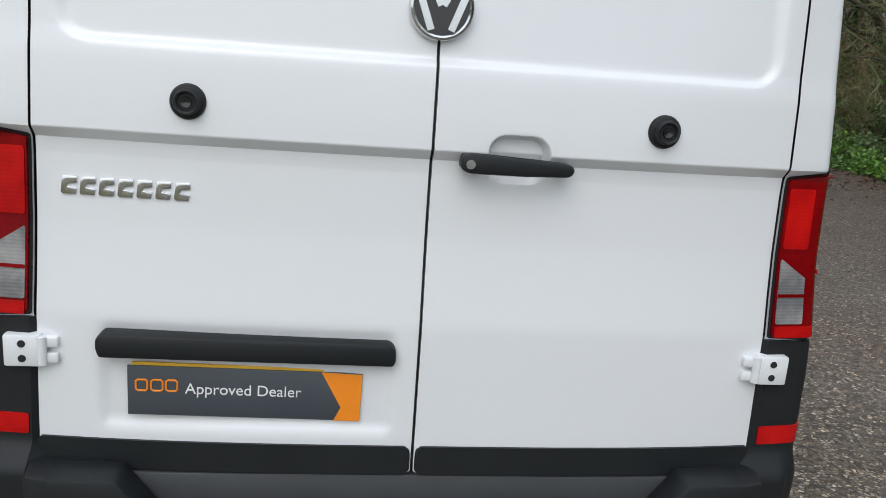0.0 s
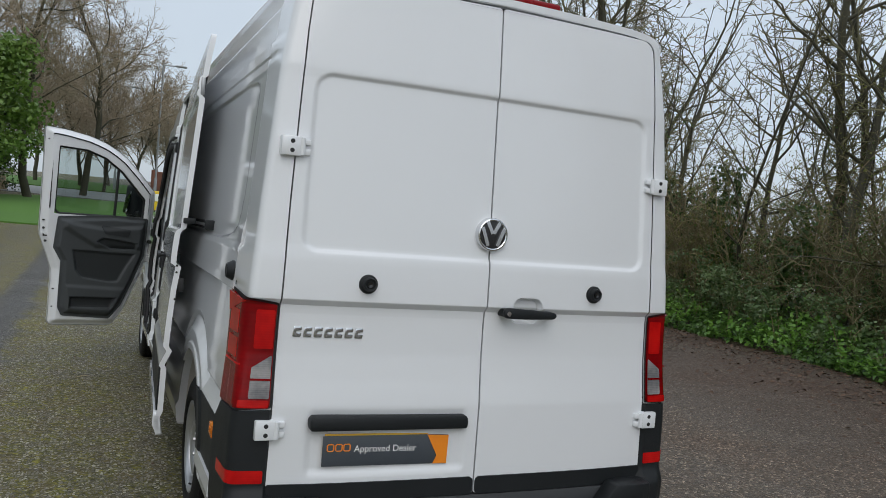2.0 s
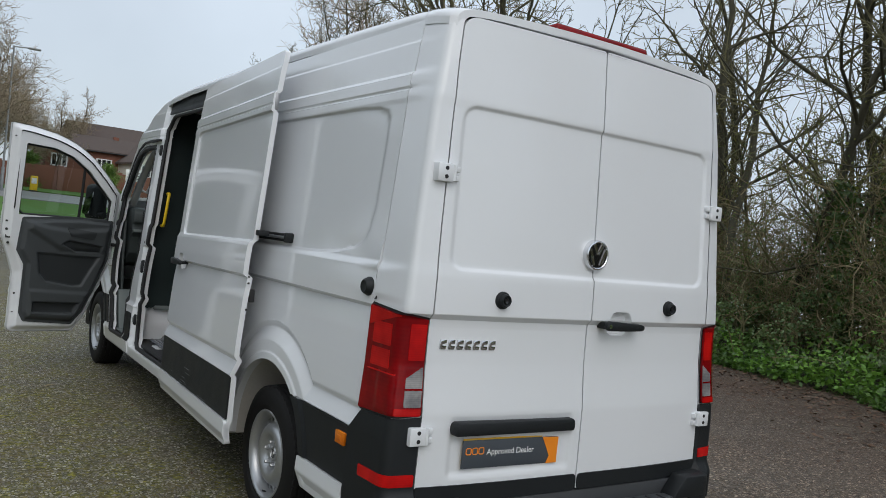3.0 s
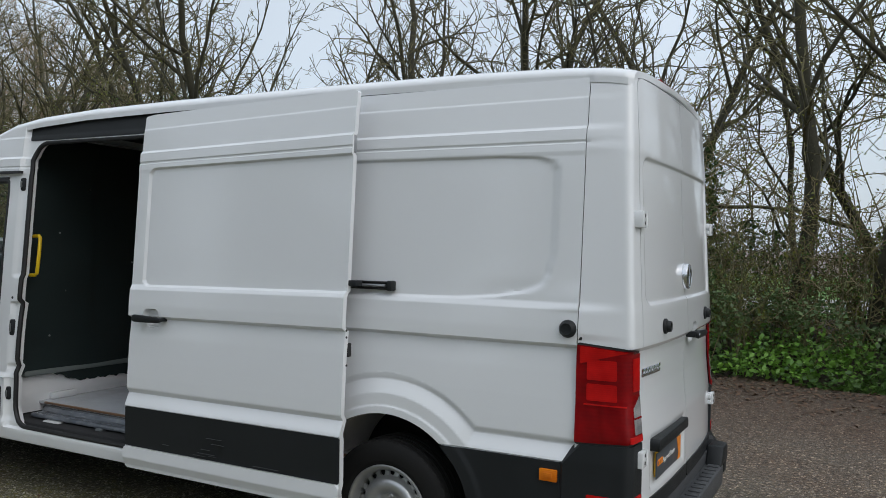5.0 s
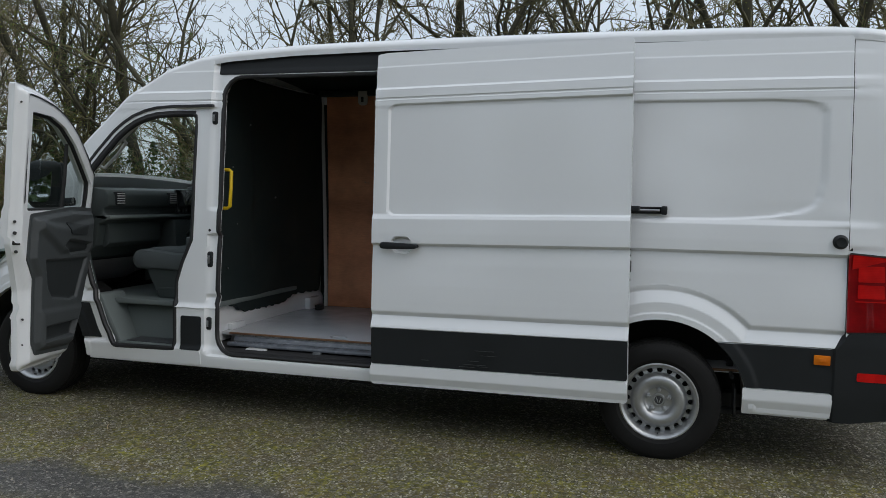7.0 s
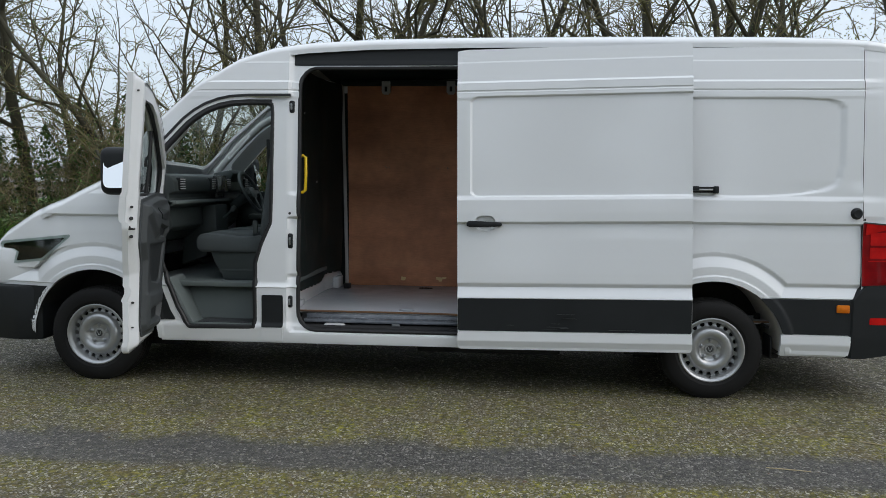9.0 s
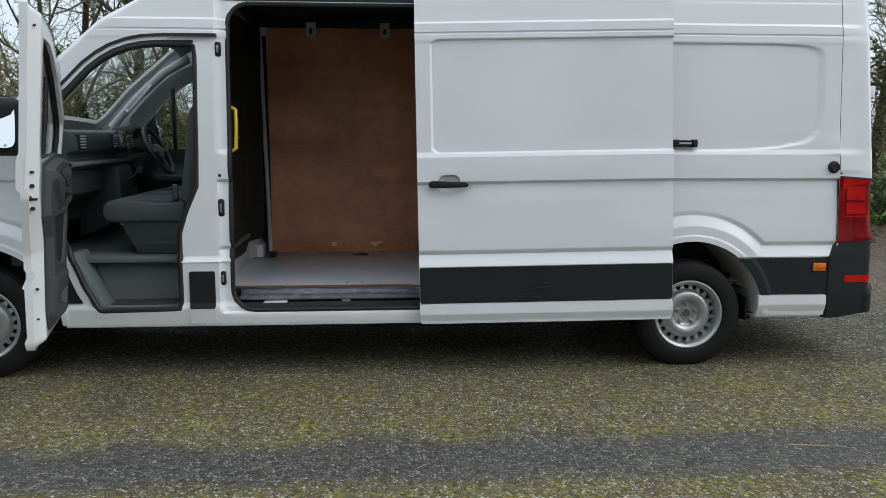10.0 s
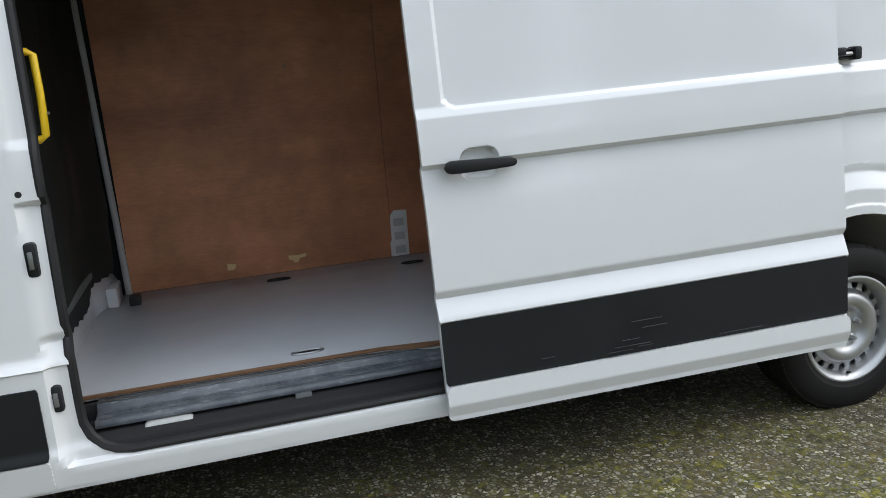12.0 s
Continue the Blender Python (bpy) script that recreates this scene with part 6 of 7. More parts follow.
def seat(name, x0, x1, label):
    # cushion with a rolled front edge and a slight hollow
    cushion = part(name, prism([(4.58, 1.085), (4.75, 1.075), (4.95, 1.095), (5.04, 1.10), (5.085, 1.085), (5.105, 1.04), (5.10, 0.985), (5.07, 0.955), (4.58, 0.955)], x0, x1, "x", 0.022), SEATCLOTH, van, label)
    n = 2 if x1 - x0 > 0.7 else 1
    for i in range(n):
        a, b = x0 + (x1 - x0) * i / n, x0 + (x1 - x0) * (i + 1) / n
        part("seat_bolster", box(a + 0.07, b - 0.07, 4.66, 5.03, 1.05, 1.108, 0.026, 3), SEATCLOTH, cushion)
        part("backrest", moved(box(a + 0.01, b - 0.01, -0.06, 0.06, 0.0, 0.66, 0.05, 3), pose(0, 4.56, 1.06, 8)), SEATCLOTH, cushion)
        hr = part("headrest", box((a + b) / 2 - 0.13, (a + b) / 2 + 0.13, 4.42, 4.51, 1.80, 1.98, 0.04, 3), SEATCLOTH, cushion)
        part("headrest_post", join(tube([((a + b) / 2 - 0.06, 4.47, 1.74), ((a + b) / 2 - 0.06, 4.465, 1.82)], 0.007, 8), tube([((a + b) / 2 + 0.06, 4.47, 1.74), ((a + b) / 2 + 0.06, 4.465, 1.82)], 0.007, 8)), METAL, hr)
    part("seat_base", prism([(4.42, 0.74), (4.42, 0.965), (5.00, 0.965), (4.97, 0.88), (4.92, 0.80), (4.90, 0.74)], x0 + 0.03, x1 - 0.03, "x", 0.012), CABDARKLIT, cushion)
    part("base_ledge", box(x0 + 0.028, x1 - 0.03, 4.44, 4.93, 0.80, 0.825, 0.006), CABDARKLIT, cushion)
    part("seat_buckle", box(x0 + 0.02, x0 + 0.05, 4.62, 4.66, 1.10, 1.20, 0.01), CABDARKLIT, cushion)


seat("bench_seat", -0.72, 0.16, "dark grey cloth double passenger seat")
seat("driver_seat", 0.25, 0.76, "dark grey cloth driver seat")
for sgn in (-1, 1):
    pts = [(sgn * 0.80, 5.50, 1.58), (sgn * 0.785, 5.28, 1.82), (sgn * 0.765, 5.05, 2.02), (sgn * 0.75, 4.85, 2.13)]
    pil = part("pillar_trim", tube(pts, [0.034, 0.034, 0.034, 0.036], 10), LIGHTTRIM, van)
    part("pillar_grip", tube([(sgn * 0.765, 5.36, 1.72), (sgn * 0.72, 5.34, 1.70), (sgn * 0.70, 5.25, 1.79), (sgn * 0.705, 5.16, 1.89), (sgn * 0.75, 5.16, 1.92)], 0.013, 8), LIGHTTRIM, pil)
drv = part("driver_door_trim", sheet(steps(4.45, 5.36, 0.03), steps(0.74, 1.42, 0.03), lambda y, z: rrect(y, z, 4.46, 5.35, 0.75, 1.40, 0.05), lambda y, z: (side(y, z, False) - 0.07 - 0.05 * smooth(-rrect(y, z, 4.6, 5.3, 1.06, 1.20, 0.05) / 0.03), y, z), rim=(0.04, 0, 0), flip=True), CABDARKLIT, van)
part("driver_armrest", box(0.80, 0.88, 4.62, 5.20, 1.14, 1.19, 0.02), CABTRIMLIT, drv)
part("driver_inner_frame", sheet(steps(4.38, 5.40, 0.03), steps(1.36, 2.12, 0.03), lambda y, z: np.maximum(outline(y, z, DOOR, 0.03), -outline(y, z, DRIVERGLASS, 0.0)), lambda y, z: (side(y, z, False) - 0.045, y, z), flip=True), HEADLINING, van)
part("cab_back_wall", sheet(steps(-0.9, 0.9, 0.05), steps(0.74, 2.36, 0.05), lambda x, z: np.abs(x) - side(4.35, z, False) + 0.06, lambda x, z: (x, 4.43 + 0 * z, z), flip=True), CABDARKLIT, van)


# ---------------------------------------------------------------- trees, hedge and plants
def bough(rng, p, d, length, r0, r1, n, wander, lift, sides, out):
    """One limb: wanders, lifts to the light, tapers. Returns its points."""
    pts, rad = [p.copy()], [r0]
    for i in range(n):
        d = (d + Vector((rng.gauss(0, wander), rng.gauss(0, wander), rng.gauss(0, wander) + lift))).normalized()
        p = p + d * (length / n)
        pts.append(p.copy())
        rad.append(r0 + (r1 - r0) * (i + 1) / n)
    out.append((pts, rad, sides))
    return pts, rad


def limbs_mesh(limbs):
    vs, fs = [], []
    for pts, rad, sides in limbs:
        v, f = tube(pts, rad, sides, caps=False)
        k = len(vs)
        vs += v
        fs += [tuple(i + k for i in q) for q in f]
    return vs, fs


def sprout(rng, pts, rad, count, spread, lo=0.25):
    """Starting points and directions of side branches along a limb."""
    for i in range(count):
        t = lo + (1 - lo) * (i + rng.random()) / count
        k = min(int(t * (len(pts) - 1)), len(pts) - 2)
        u = t * (len(pts) - 1) - k
        base = pts[k].lerp(pts[k + 1], u)
        axis = (pts[k + 1] - pts[k]).normalized()
        side_v = axis.orthogonal().normalized()
        side_v.rotate(Matrix.Rotation(rng.uniform(0, 6.28), 3, axis))
        a = radians(rng.uniform(*spread))
        yield base, (axis * math.cos(a) + side_v * math.sin(a)).normalized(), rad[k] * (1 - u) + rad[k + 1] * u, t


def bare_tree(seed, height, girth, first=0.18, boughs=15, spread=(28, 60), reach=0.40, density=1.0, fat=1.0):
    rng = random.Random(seed)
    big, fine = [], []
    stem, srad = bough(rng, Vector((0, 0, -0.15)), Vector((rng.gauss(0, 0.10), rng.gauss(0, 0.10), 1)).normalized(), height, girth, 0.012, 12, 0.13, 0.05, 7, big)
    for b, d, r, t in sprout(rng, stem, srad, int(boughs * density), spread, first):
        ln = height * reach * (1.05 - 0.72 * t) * rng.uniform(0.7, 1.2)
        l1, r1 = bough(rng, b, d, ln, min(r * 0.6, 0.05), 0.008, 6, 0.20, 0.09, 5, big)
        for b2, d2, q2, t2 in sprout(rng, l1, r1, max(3, int(ln * 3.2 * density)), (25, 65), 0.15):
            ln2 = ln * 0.42 * (1.1 - 0.6 * t2) * rng.uniform(0.6, 1.2)
            l2, r2 = bough(rng, b2, d2, ln2, min(q2 * 0.6, 0.017) * fat, 0.0045 * fat, 3, 0.24, 0.07, 3, fine)
            for b3, d3, q3, t3 in sprout(rng, l2, r2, max(2, int(ln2 * 5.5 * density)), (25, 70), 0.1):
                ln3 = ln2 * 0.5 * rng.uniform(0.5, 1.2)
                l3, r3 = bough(rng, b3, d3, ln3, 0.0065 * fat, 0.0035 * fat, 2, 0.26, 0.05, 3, fine)
                for b4, d4, q4, t4 in sprout(rng, l3, r3, 2, (25, 70), 0.2):
                    bough(rng, b4, d4, ln3 * 0.55, 0.0045 * fat, 0.0028 * fat, 1, 0.2, 0.03, 3, fine)
    return limbs_mesh(big), limbs_mesh(fine)


def leaf_quads(rng, places, size, out_v, out_f, flat=0.0, long=1.5):
    """Small pointed leaves, each folded along its rib."""
    for p in places:
        n = Vector((rng.gauss(0, 1), rng.gauss(0, 1), rng.gauss(0, 1) + flat)).normalized()
        a = n.orthogonal().normalized()
        a.rotate(Matrix.Rotation(rng.uniform(0, 6.28), 3, n))
        b = n.cross(a)
        s = size * rng.uniform(0.6, 1.3)
        k = len(out_v)
        c = Vector(p)
        out_v += [c - a * s * long * 0.5, c + b * s * 0.5 + n * s * 0.12, c + a * s * long * 0.5, c - b * s * 0.5 + n * s * 0.12]
        out_f += [(k, k + 1, k + 2), (k, k + 2, k + 3)]


def limb_places(rng, data, count, jitter):
    v = data[0]
    return [Vector(v[rng.randrange(len(v))]) + Vector((rng.gauss(0, jitter), rng.gauss(0, jitter), rng.gauss(0, jitter))) for _ in range(count)]


def shrub(seed, height, stems, spread=0.36, leaves=160, density=1.0):
    rng = random.Random(seed)
    big, fine = [], []
    for i in range(stems):
        a = rng.uniform(0, 6.28)
        lean = rng.uniform(0.05, spread)
        h = height * rng.uniform(0.55, 1.15)
        st, sr = bough(rng, Vector((0.5 * rng.gauss(0, 1) * 0.6, rng.gauss(0, 0.5), -0.1)), Vector((math.cos(a) * lean, math.sin(a) * lean, 1)).normalized(), h, rng.uniform(0.010, 0.024), 0.004, 6, 0.15, 0.0, 4, big)
        for b2, d2, q2, t2 in sprout(rng, st, sr, int(8 * density), (25, 80), 0.08):
            ln2 = h * 0.30 * rng.uniform(0.5, 1.3)
            l2, r2 = bough(rng, b2, d2, ln2, 0.010, 0.005, 4, 0.26, 0.0, 3, fine)
            for b3, d3, q3, t3 in sprout(rng, l2, r2, int(3.4 * density), (25, 80), 0.1):
                bough(rng, b3, d3, ln2 * 0.5 * rng.uniform(0.5, 1.2), 0.006, 0.0038, 2, 0.25, 0.0, 3, fine)
    lv, lf = [], []
    fm = limbs_mesh(fine)
    leaf_quads(rng, limb_places(rng, fm, leaves, 0.05), 0.032, lv, lf)
    return limbs_mesh(big), fm, (lv, lf)


def make_tree(kind, label, meshes, mats, names, m, group):
    ob = thing(kind, label, "tree" if "tree" in kind else "shrub", m, group)
    for nm, data, mt in zip(names, meshes, mats):
        part(nm, data, mt, ob, sharp=80)
    return ob


rng = random.Random(7)
TREES = []
for i in range(7):
    t, c = bare_tree(20 + i, 8.5 + 0.6 * i, 0.065 + 0.013 * i, first=0.14, boughs=20, density=0.70, fat=1.7)
    lv, lf = [], []
    rl = random.Random(90 + i)
    low = [q for q in c[0] if q[2] < 4.6]
    leaf_quads(rl, limb_places(rl, (low,), (1500, 700, 1600, 400, 1300, 900, 400)[i], 0.07), 0.026, lv, lf)
    TREES.append(make_tree("bare_tree", "leafless hedgerow tree with fine grey-brown twigs", (t, c, (lv, lf)), (BARK, TWIG, (BUDLEAF, BUDLEAF, IVY)[i % 3]), ("trunk", "crown", "foliage"), Matrix(), "bare trees behind the hedge"))
SHRUBS = []
for i in range(6):
    b, f, l = shrub(60 + i, 2.3 + 0.28 * i, 17, leaves=(1300, 2300, 900, 2500, 1500, 1100)[i], density=1.1)
    SHRUBS.append(make_tree("hedge_shrub", "tangled brown hedge shrub with a few green buds", (b, f, l), (TWIG, (REDTWIG, TWIG, REDTWIG)[i % 3], (IVY, BUDLEAF)[i % 2]), ("stem", "crown", "foliage"), Matrix(), "hedge shrubs along the drive"))

used_t, used_s = set(), set()


def plant(pool, used, i, m):
    if i not in used:
        used.add(i)
        pool[i].matrix_world = m
        return pool[i]
    return copy_thing(pool[i], m)


def gz(x, y):
    return float(bank_height(np.array(x), np.array(y)))


y = -14.0
k = 0
while y < 31:
    e = float(verge_x(y))
    x = e + rng.uniform(1.7, 3.6)
    s = rng.uniform(0.8, 1.15)
    plant(TREES, used_t, k % 7, pose(x, y, gz(x, y), 0, 0, rng.uniform(0, 360)) @ Matrix.Scale(s, 4))
    k += 1
    if rng.random() < 0.75:
        x2, y2 = e + rng.uniform(4.0, 8.5), y + rng.uniform(-0.6, 0.6)
        plant(TREES, used_t, (k * 3 + 1) % 7, pose(x2, y2, gz(x2, y2) - 0.05, 0, 0, rng.uniform(0, 360)) @ Matrix.Scale(rng.uniform(0.85, 1.3), 4))
    y += rng.uniform(0.9, 1.35)
y = -14.0
k = 0
while y < 31:
    e = float(verge_x(y))
    for lo, hi, sc in ((1.3, 2.1, 0.85), (2.3, 3.6, 1.0), (3.2, 4.8, 1.10)):
        if sc > 0.9 and rng.random() < (0.2 if sc < 1.02 else 0.55 if y > 2 else 0.9):
            continue
        x, yy = e + rng.uniform(lo, hi), y + rng.uniform(-0.3, 0.3)
        plant(SHRUBS, used_s, rng.randrange(6), pose(x, yy, gz(x, yy), 0, 0, rng.uniform(0, 360)) @ Matrix.Scale(sc * rng.uniform(0.8, 1.2), 4))
    y += rng.uniform(0.8, 1.2)
for pool, used in ((TREES, used_t), (SHRUBS, used_s)):
    for i, ob in enumerate(pool):
        if i not in used:
            ob.matrix_world = pose(16 + i, 34, gz(16, 34))

# ivy and nettles over the bank, as one mass
rng = random.Random(11)
iv, ifc, nv, nf = [], [], [], []
for i in range(42000):
    y = rng.uniform(-13, 24)
    e = float(verge_x(y))
    u = abs(rng.gauss(0, 0.95)) + 0.02 + 0.12 * math.sin(y * 2.3) + 0.1 * math.sin(y * 0.9)
    clump = 0.5 + 0.5 * math.sin(y * 1.9 + 2.0 * math.sin(u * 2.0))
    x = e + max(0.0, u)
    h = gz(x, y) + abs(rng.gauss(0, 0.13)) * (0.5 + clump) + 0.02
    if clump > 0.55 and rng.random() < 0.75:
        leaf_quads(rng, [(x, y, h + 0.05)], 0.058, nv, nf, flat=1.4)
    else:
        leaf_quads(rng, [(x, y, h)], 0.058, iv, ifc, flat=1.6)
tagged(part("ivy", (iv, ifc), IVY, sharp=80), "dark green ivy carpeting the hedge bank", "ivy", kind="stuff")
tagged(part("nettles", (nv, nf), NETTLE, sharp=80), "bright green nettles and goosegrass at the hedge foot", "nettles", kind="stuff")
# ivy climbing in the hedge: columns round stems, with ragged outlines
cv, cf = [], []
for i in range(64):
    y = rng.uniform(-12, 26) if i % 3 else rng.uniform(-9, 5) if i % 2 else rng.uniform(3, 14)
    x = float(verge_x(y)) + rng.uniform(1.5, 3.2)
    top_z = rng.uniform(1.0, 3.4)
    wide = rng.uniform(0.14, 0.30)
    drift = (rng.uniform(-0.12, 0.12), rng.uniform(-0.12, 0.12))
    for j in range(int(230 * top_z)):
        z = rng.random() ** 1.15 * top_z
        w = wide * (1.25 - 0.75 * z / top_z) * (0.7 + 0.5 * math.sin(z * 5 + i))
        leaf_quads(rng, [(x + drift[0] * z + rng.gauss(0, w), y + drift[1] * z + rng.gauss(0, w * 1.2), gz(x, y) + z)], 0.066, cv, cf, flat=0.5)
tagged(part("climbing_ivy", (cv, cf), EVERGREEN, sharp=80), "dark evergreen ivy climbing through the hedge", "ivy", kind="stuff")
# brambles: arching canes with leaves in threes, in heaps along the bank
cane, bv, bf = [], [], []
for i in range(130):
    y = rng.uniform(-10, 14)
    heap = 0.5 + 0.5 * math.sin(y * 1.15 + 0.8) * math.sin(y * 0.47)
    x = float(verge_x(y)) + rng.uniform(0.35, 1.7)
    a = rng.uniform(0, 6.28)
    reach, high = rng.uniform(0.5, 1.2), (0.25 + 0.75 * heap) * rng.uniform(0.5, 1.1)
    pts = [Vector((x + math.cos(a) * reach * t - 0.25 * t * t, y + math.sin(a) * reach * t, gz(x, y) + high * 4 * t * (1 - 0.72 * t))) for t in (0, 0.2, 0.4, 0.6, 0.8, 1.0)]
    cane.append((pts, [0.006, 0.006, 0.005, 0.005, 0.004, 0.003], 4))
    for j in range(int(26 + 40 * heap)):
        t = rng.uniform(0.15, 0.999) * 5
        p = pts[int(t)].lerp(pts[int(t) + 1], t - int(t))
        leaf_quads(rng, [p + Vector((rng.gauss(0, 0.07), rng.gauss(0, 0.07), rng.gauss(0, 0.05))) for _ in range(3)], 0.05, bv, bf, flat=1.2, long=1.3)
tagged(part("bramble_canes", limbs_mesh(cane), REDTWIG, sharp=80), "arching brown bramble canes over the bank", "bramble", kind="stuff")
tagged(part("bramble_leaves", (bv, bf), BRAMBLE, sharp=80), "grey-green bramble leaves heaped along the bank", "bramble", kind="stuff")
# fallen leaves and twigs
dv, df = [], []
for i in range(7500):
    y = rng.uniform(-8, 16)
    x = float(verge_x(y)) - abs(rng.gauss(0, 1.1)) + 0.35
    leaf_quads(rng, [(x, y, float(rise(np.array(x), np.array(y))) + 0.012)], 0.042, dv, df, flat=5.0)
for i in range(420):
    leaf_quads(rng, [(rng.uniform(-5, 5.5), rng.uniform(-3, 8), 0.010)], 0.020, dv, df, flat=6.0)
tagged(part("fallen_leaves", (dv, df), DEADLEAF, sharp=80), "scattered brown fallen leaves on the drive", "leaves", kind="stuff")
# loose chippings
pv, pf = [], []
for i in range(24000):
    if i % 2:
        x, y = rng.uniform(1.3, 7.6), rng.uniform(-3, 11)
    else:
        x, y = rng.uniform(-5.2, -1.0), rng.uniform(-2.5, 7.0)
    s = 0.004 + 0.009 * rng.random() ** 3
    a = rng.uniform(0, 6.28)
    k = len(pv)
    for j in range(4):
        q = a + j * 1.57 + rng.uniform(-0.3, 0.3)
        pv.append((x + s * math.cos(q), y + s * math.sin(q) * 0.8, 0.001))
    pv.append((x + rng.uniform(-0.2, 0.2) * s, y, s * rng.uniform(0.5, 0.9)))
    pf += [(k, k + 1, k + 4), (k + 1, k + 2, k + 4), (k + 2, k + 3, k + 4), (k + 3, k, k + 4)]
CHIPS = leafy("stone_chip", (0.04, 0.036, 0.030), (0.32, 0.29, 0.235), 0.0)
tagged(part("chippings", (pv, pf), CHIPS, sharp=20), "loose grey and buff stone chippings on the tarmac", "gravel", kind="stuff")
for x, y, a, ln in ((-1.50, 4.695, 35, 0.13), (-2.4, 1.2, 80, 0.22), (-1.9, 0.55, 60, 0.18), (-3.0, 2.6, 15, 0.15)):
    st = part("stalk", tube([(-ln / 2, 0, 0.004), (0, 0.008, 0.007), (ln / 2, 0, 0.004)], [0.002, 0.003, 0.002], 6), LITTER, m=pose(x, y, 0, 0, 0, a))
    tagged(st, "dry straw-coloured stalk lying on the tarmac", "stalk", group="stalks on the drive")


def evergreen(seed, height, radius, leaves, mat_leaf, label, m, group="evergreens by the wall", size=0.16):
    """Trunk, limbs and clumps of leaf with gaps between them."""
    r = random.Random(seed)
    big = []
    st, sr = bough(r, Vector((0, 0, -0.3)), Vector((0, 0, 1)), height * 0.92, 0.16, 0.03, 7, 0.05, 0.05, 7, big)
    lv, lf = [], []
    for b, d, q, t in sprout(r, st, sr, 26, (55, 95), 0.16):
        ln = radius * (1.15 - 0.7 * t) * r.uniform(0.7, 1.15)
        l1, r1 = bough(r, b, d, ln, 0.05, 0.01, 4, 0.2, 0.03, 5, big)
        for c in range(int(leaves / 26)):
            k = r.random() ** 0.7 * (len(l1) - 1.001)
            p = l1[int(k)].lerp(l1[int(k) + 1], k - int(k))
            leaf_quads(r, [p + Vector((r.gauss(0, 0.42), r.gauss(0, 0.42), r.gauss(0, 0.30)))], size, lv, lf, flat=0.5)
    ob = thing("evergreen_tree", label, "tree", m, group)
    part("trunk", limbs_mesh(big), BARK, ob, sharp=80)
    part("crown", (lv, lf), mat_leaf, ob, sharp=80)
    return ob


def rz(x, y):
    return float(rise(np.array(float(x)), np.array(float(y))))


e1 = evergreen(1, 11, 3.6, 9000, EVERGREEN, "tall dark evergreen tree behind the stone wall, copied unseen to block light", pose(-13.5, 33, rz(-13.5, 33)))
e2 = evergreen(2, 8, 2.9, 8000, LAUREL, "glossy green laurel tree behind the wall, copied unseen to block light", pose(-6.2, 40, rz(-6, 40)))
for i, (x, y, s, src) in enumerate(((-10.5, 44, 1.1, e1), (-16.5, 27, 1.0, e1), (-13.0, 40, 1.15, e1), (-8.5, 48, 0.9, e1), (-15.0, 36.5, 0.6, e2), (-12.6, 29.5, 0.5, e2), (-11.5, 47, 1.0, e2), (4.5, 62.5, 0.45, e2), (9.5, 58.5, 0.42, e2), (14.0, 58.8, 0.36, e2), (20.0, 58.5, 0.4, e2),
                                    (-12.2, 24, 0.42, e2), (-13.0, 27, 0.5, e1), (-12.6, 31.5, 0.45, e1), (-12.4, 35, 0.5, e2), (-11.6, 39, 0.5, e1), (-10.4, 42, 0.45, e2), (-9.0, 45.5, 0.5, e1), (-7.4, 50, 0.55, e1), (-14.5, 30, 0.8, e1), (-15, 40, 1.0, e1), (-19, 14, 1.0, e1), (-19, 20, 0.9, e1))):
    copy_thing(src, pose(x, y, rz(x, y) - (0.8 if s < 0.56 else 0.0), 0, 0, 67 * i) @ Matrix.Scale(s, 4))

# unseen tree row, added to block low sky light from flank and bay
for i in range(9):
    y = -14 + 4.2 * i
    copy_thing((e1, e2)[i % 3 == 2], pose(-18.5 - 1.6 * (i % 2), y, rz(-18, y), 0, 0, 101 * i) @ Matrix.Scale((0.82, 0.75, 0.92)[i % 3], 4))

bt, bc = bare_tree(301, 15.5, 0.22, first=0.20, boughs=26, reach=0.46, density=1.0, fat=2.0)
big_tree = make_tree("bare_tree", "large leafless tree with spreading crown beside the road", (bt, bc), (BARK, FARTWIG), ("trunk", "crown"), pose(-4.6, 43, rz(-4, 43)), "large roadside trees")
rt, rc = bare_tree(311, 11.0, 0.16, first=0.14, boughs=26, reach=0.50, density=1.0, fat=2.4)
red_tree = make_tree("bare_tree", "reddish leafless tree by the far road", (rt, rc), (BARK, FARTWIG), ("trunk", "crown"), pose(1.2, 66, rz(1, 66)), "large roadside trees")
for x, y, s, src in ((-2.2, 50, 1.0, big_tree), (-7.5, 54, 1.1, big_tree), (-1.0, 58, 0.8, red_tree), (-4.5, 60, 1.0, red_tree), (-2.6, 66, 1.1, red_tree), (4.6, 68, 0.8, red_tree), (-0.5, 72, 1.0, big_tree), (-6, 70, 1.1, red_tree), (8.2, 78, 0.7, red_tree), (3.5, 74, 1.0, red_tree), (6.5, 82, 0.9, red_tree), (11.2, 90, 0.85, red_tree), (13.0, 30, 0.85, red_tree), (16, 33, 0.9, big_tree), (18.5, 28, 1.0, red_tree), (22, 36, 0.9, big_tree), (26, 44, 0.9, red_tree)):
    copy_thing(src, pose(x, y, rz(x, y), 0, 0, x * 40) @ Matrix.Scale(s, 4))


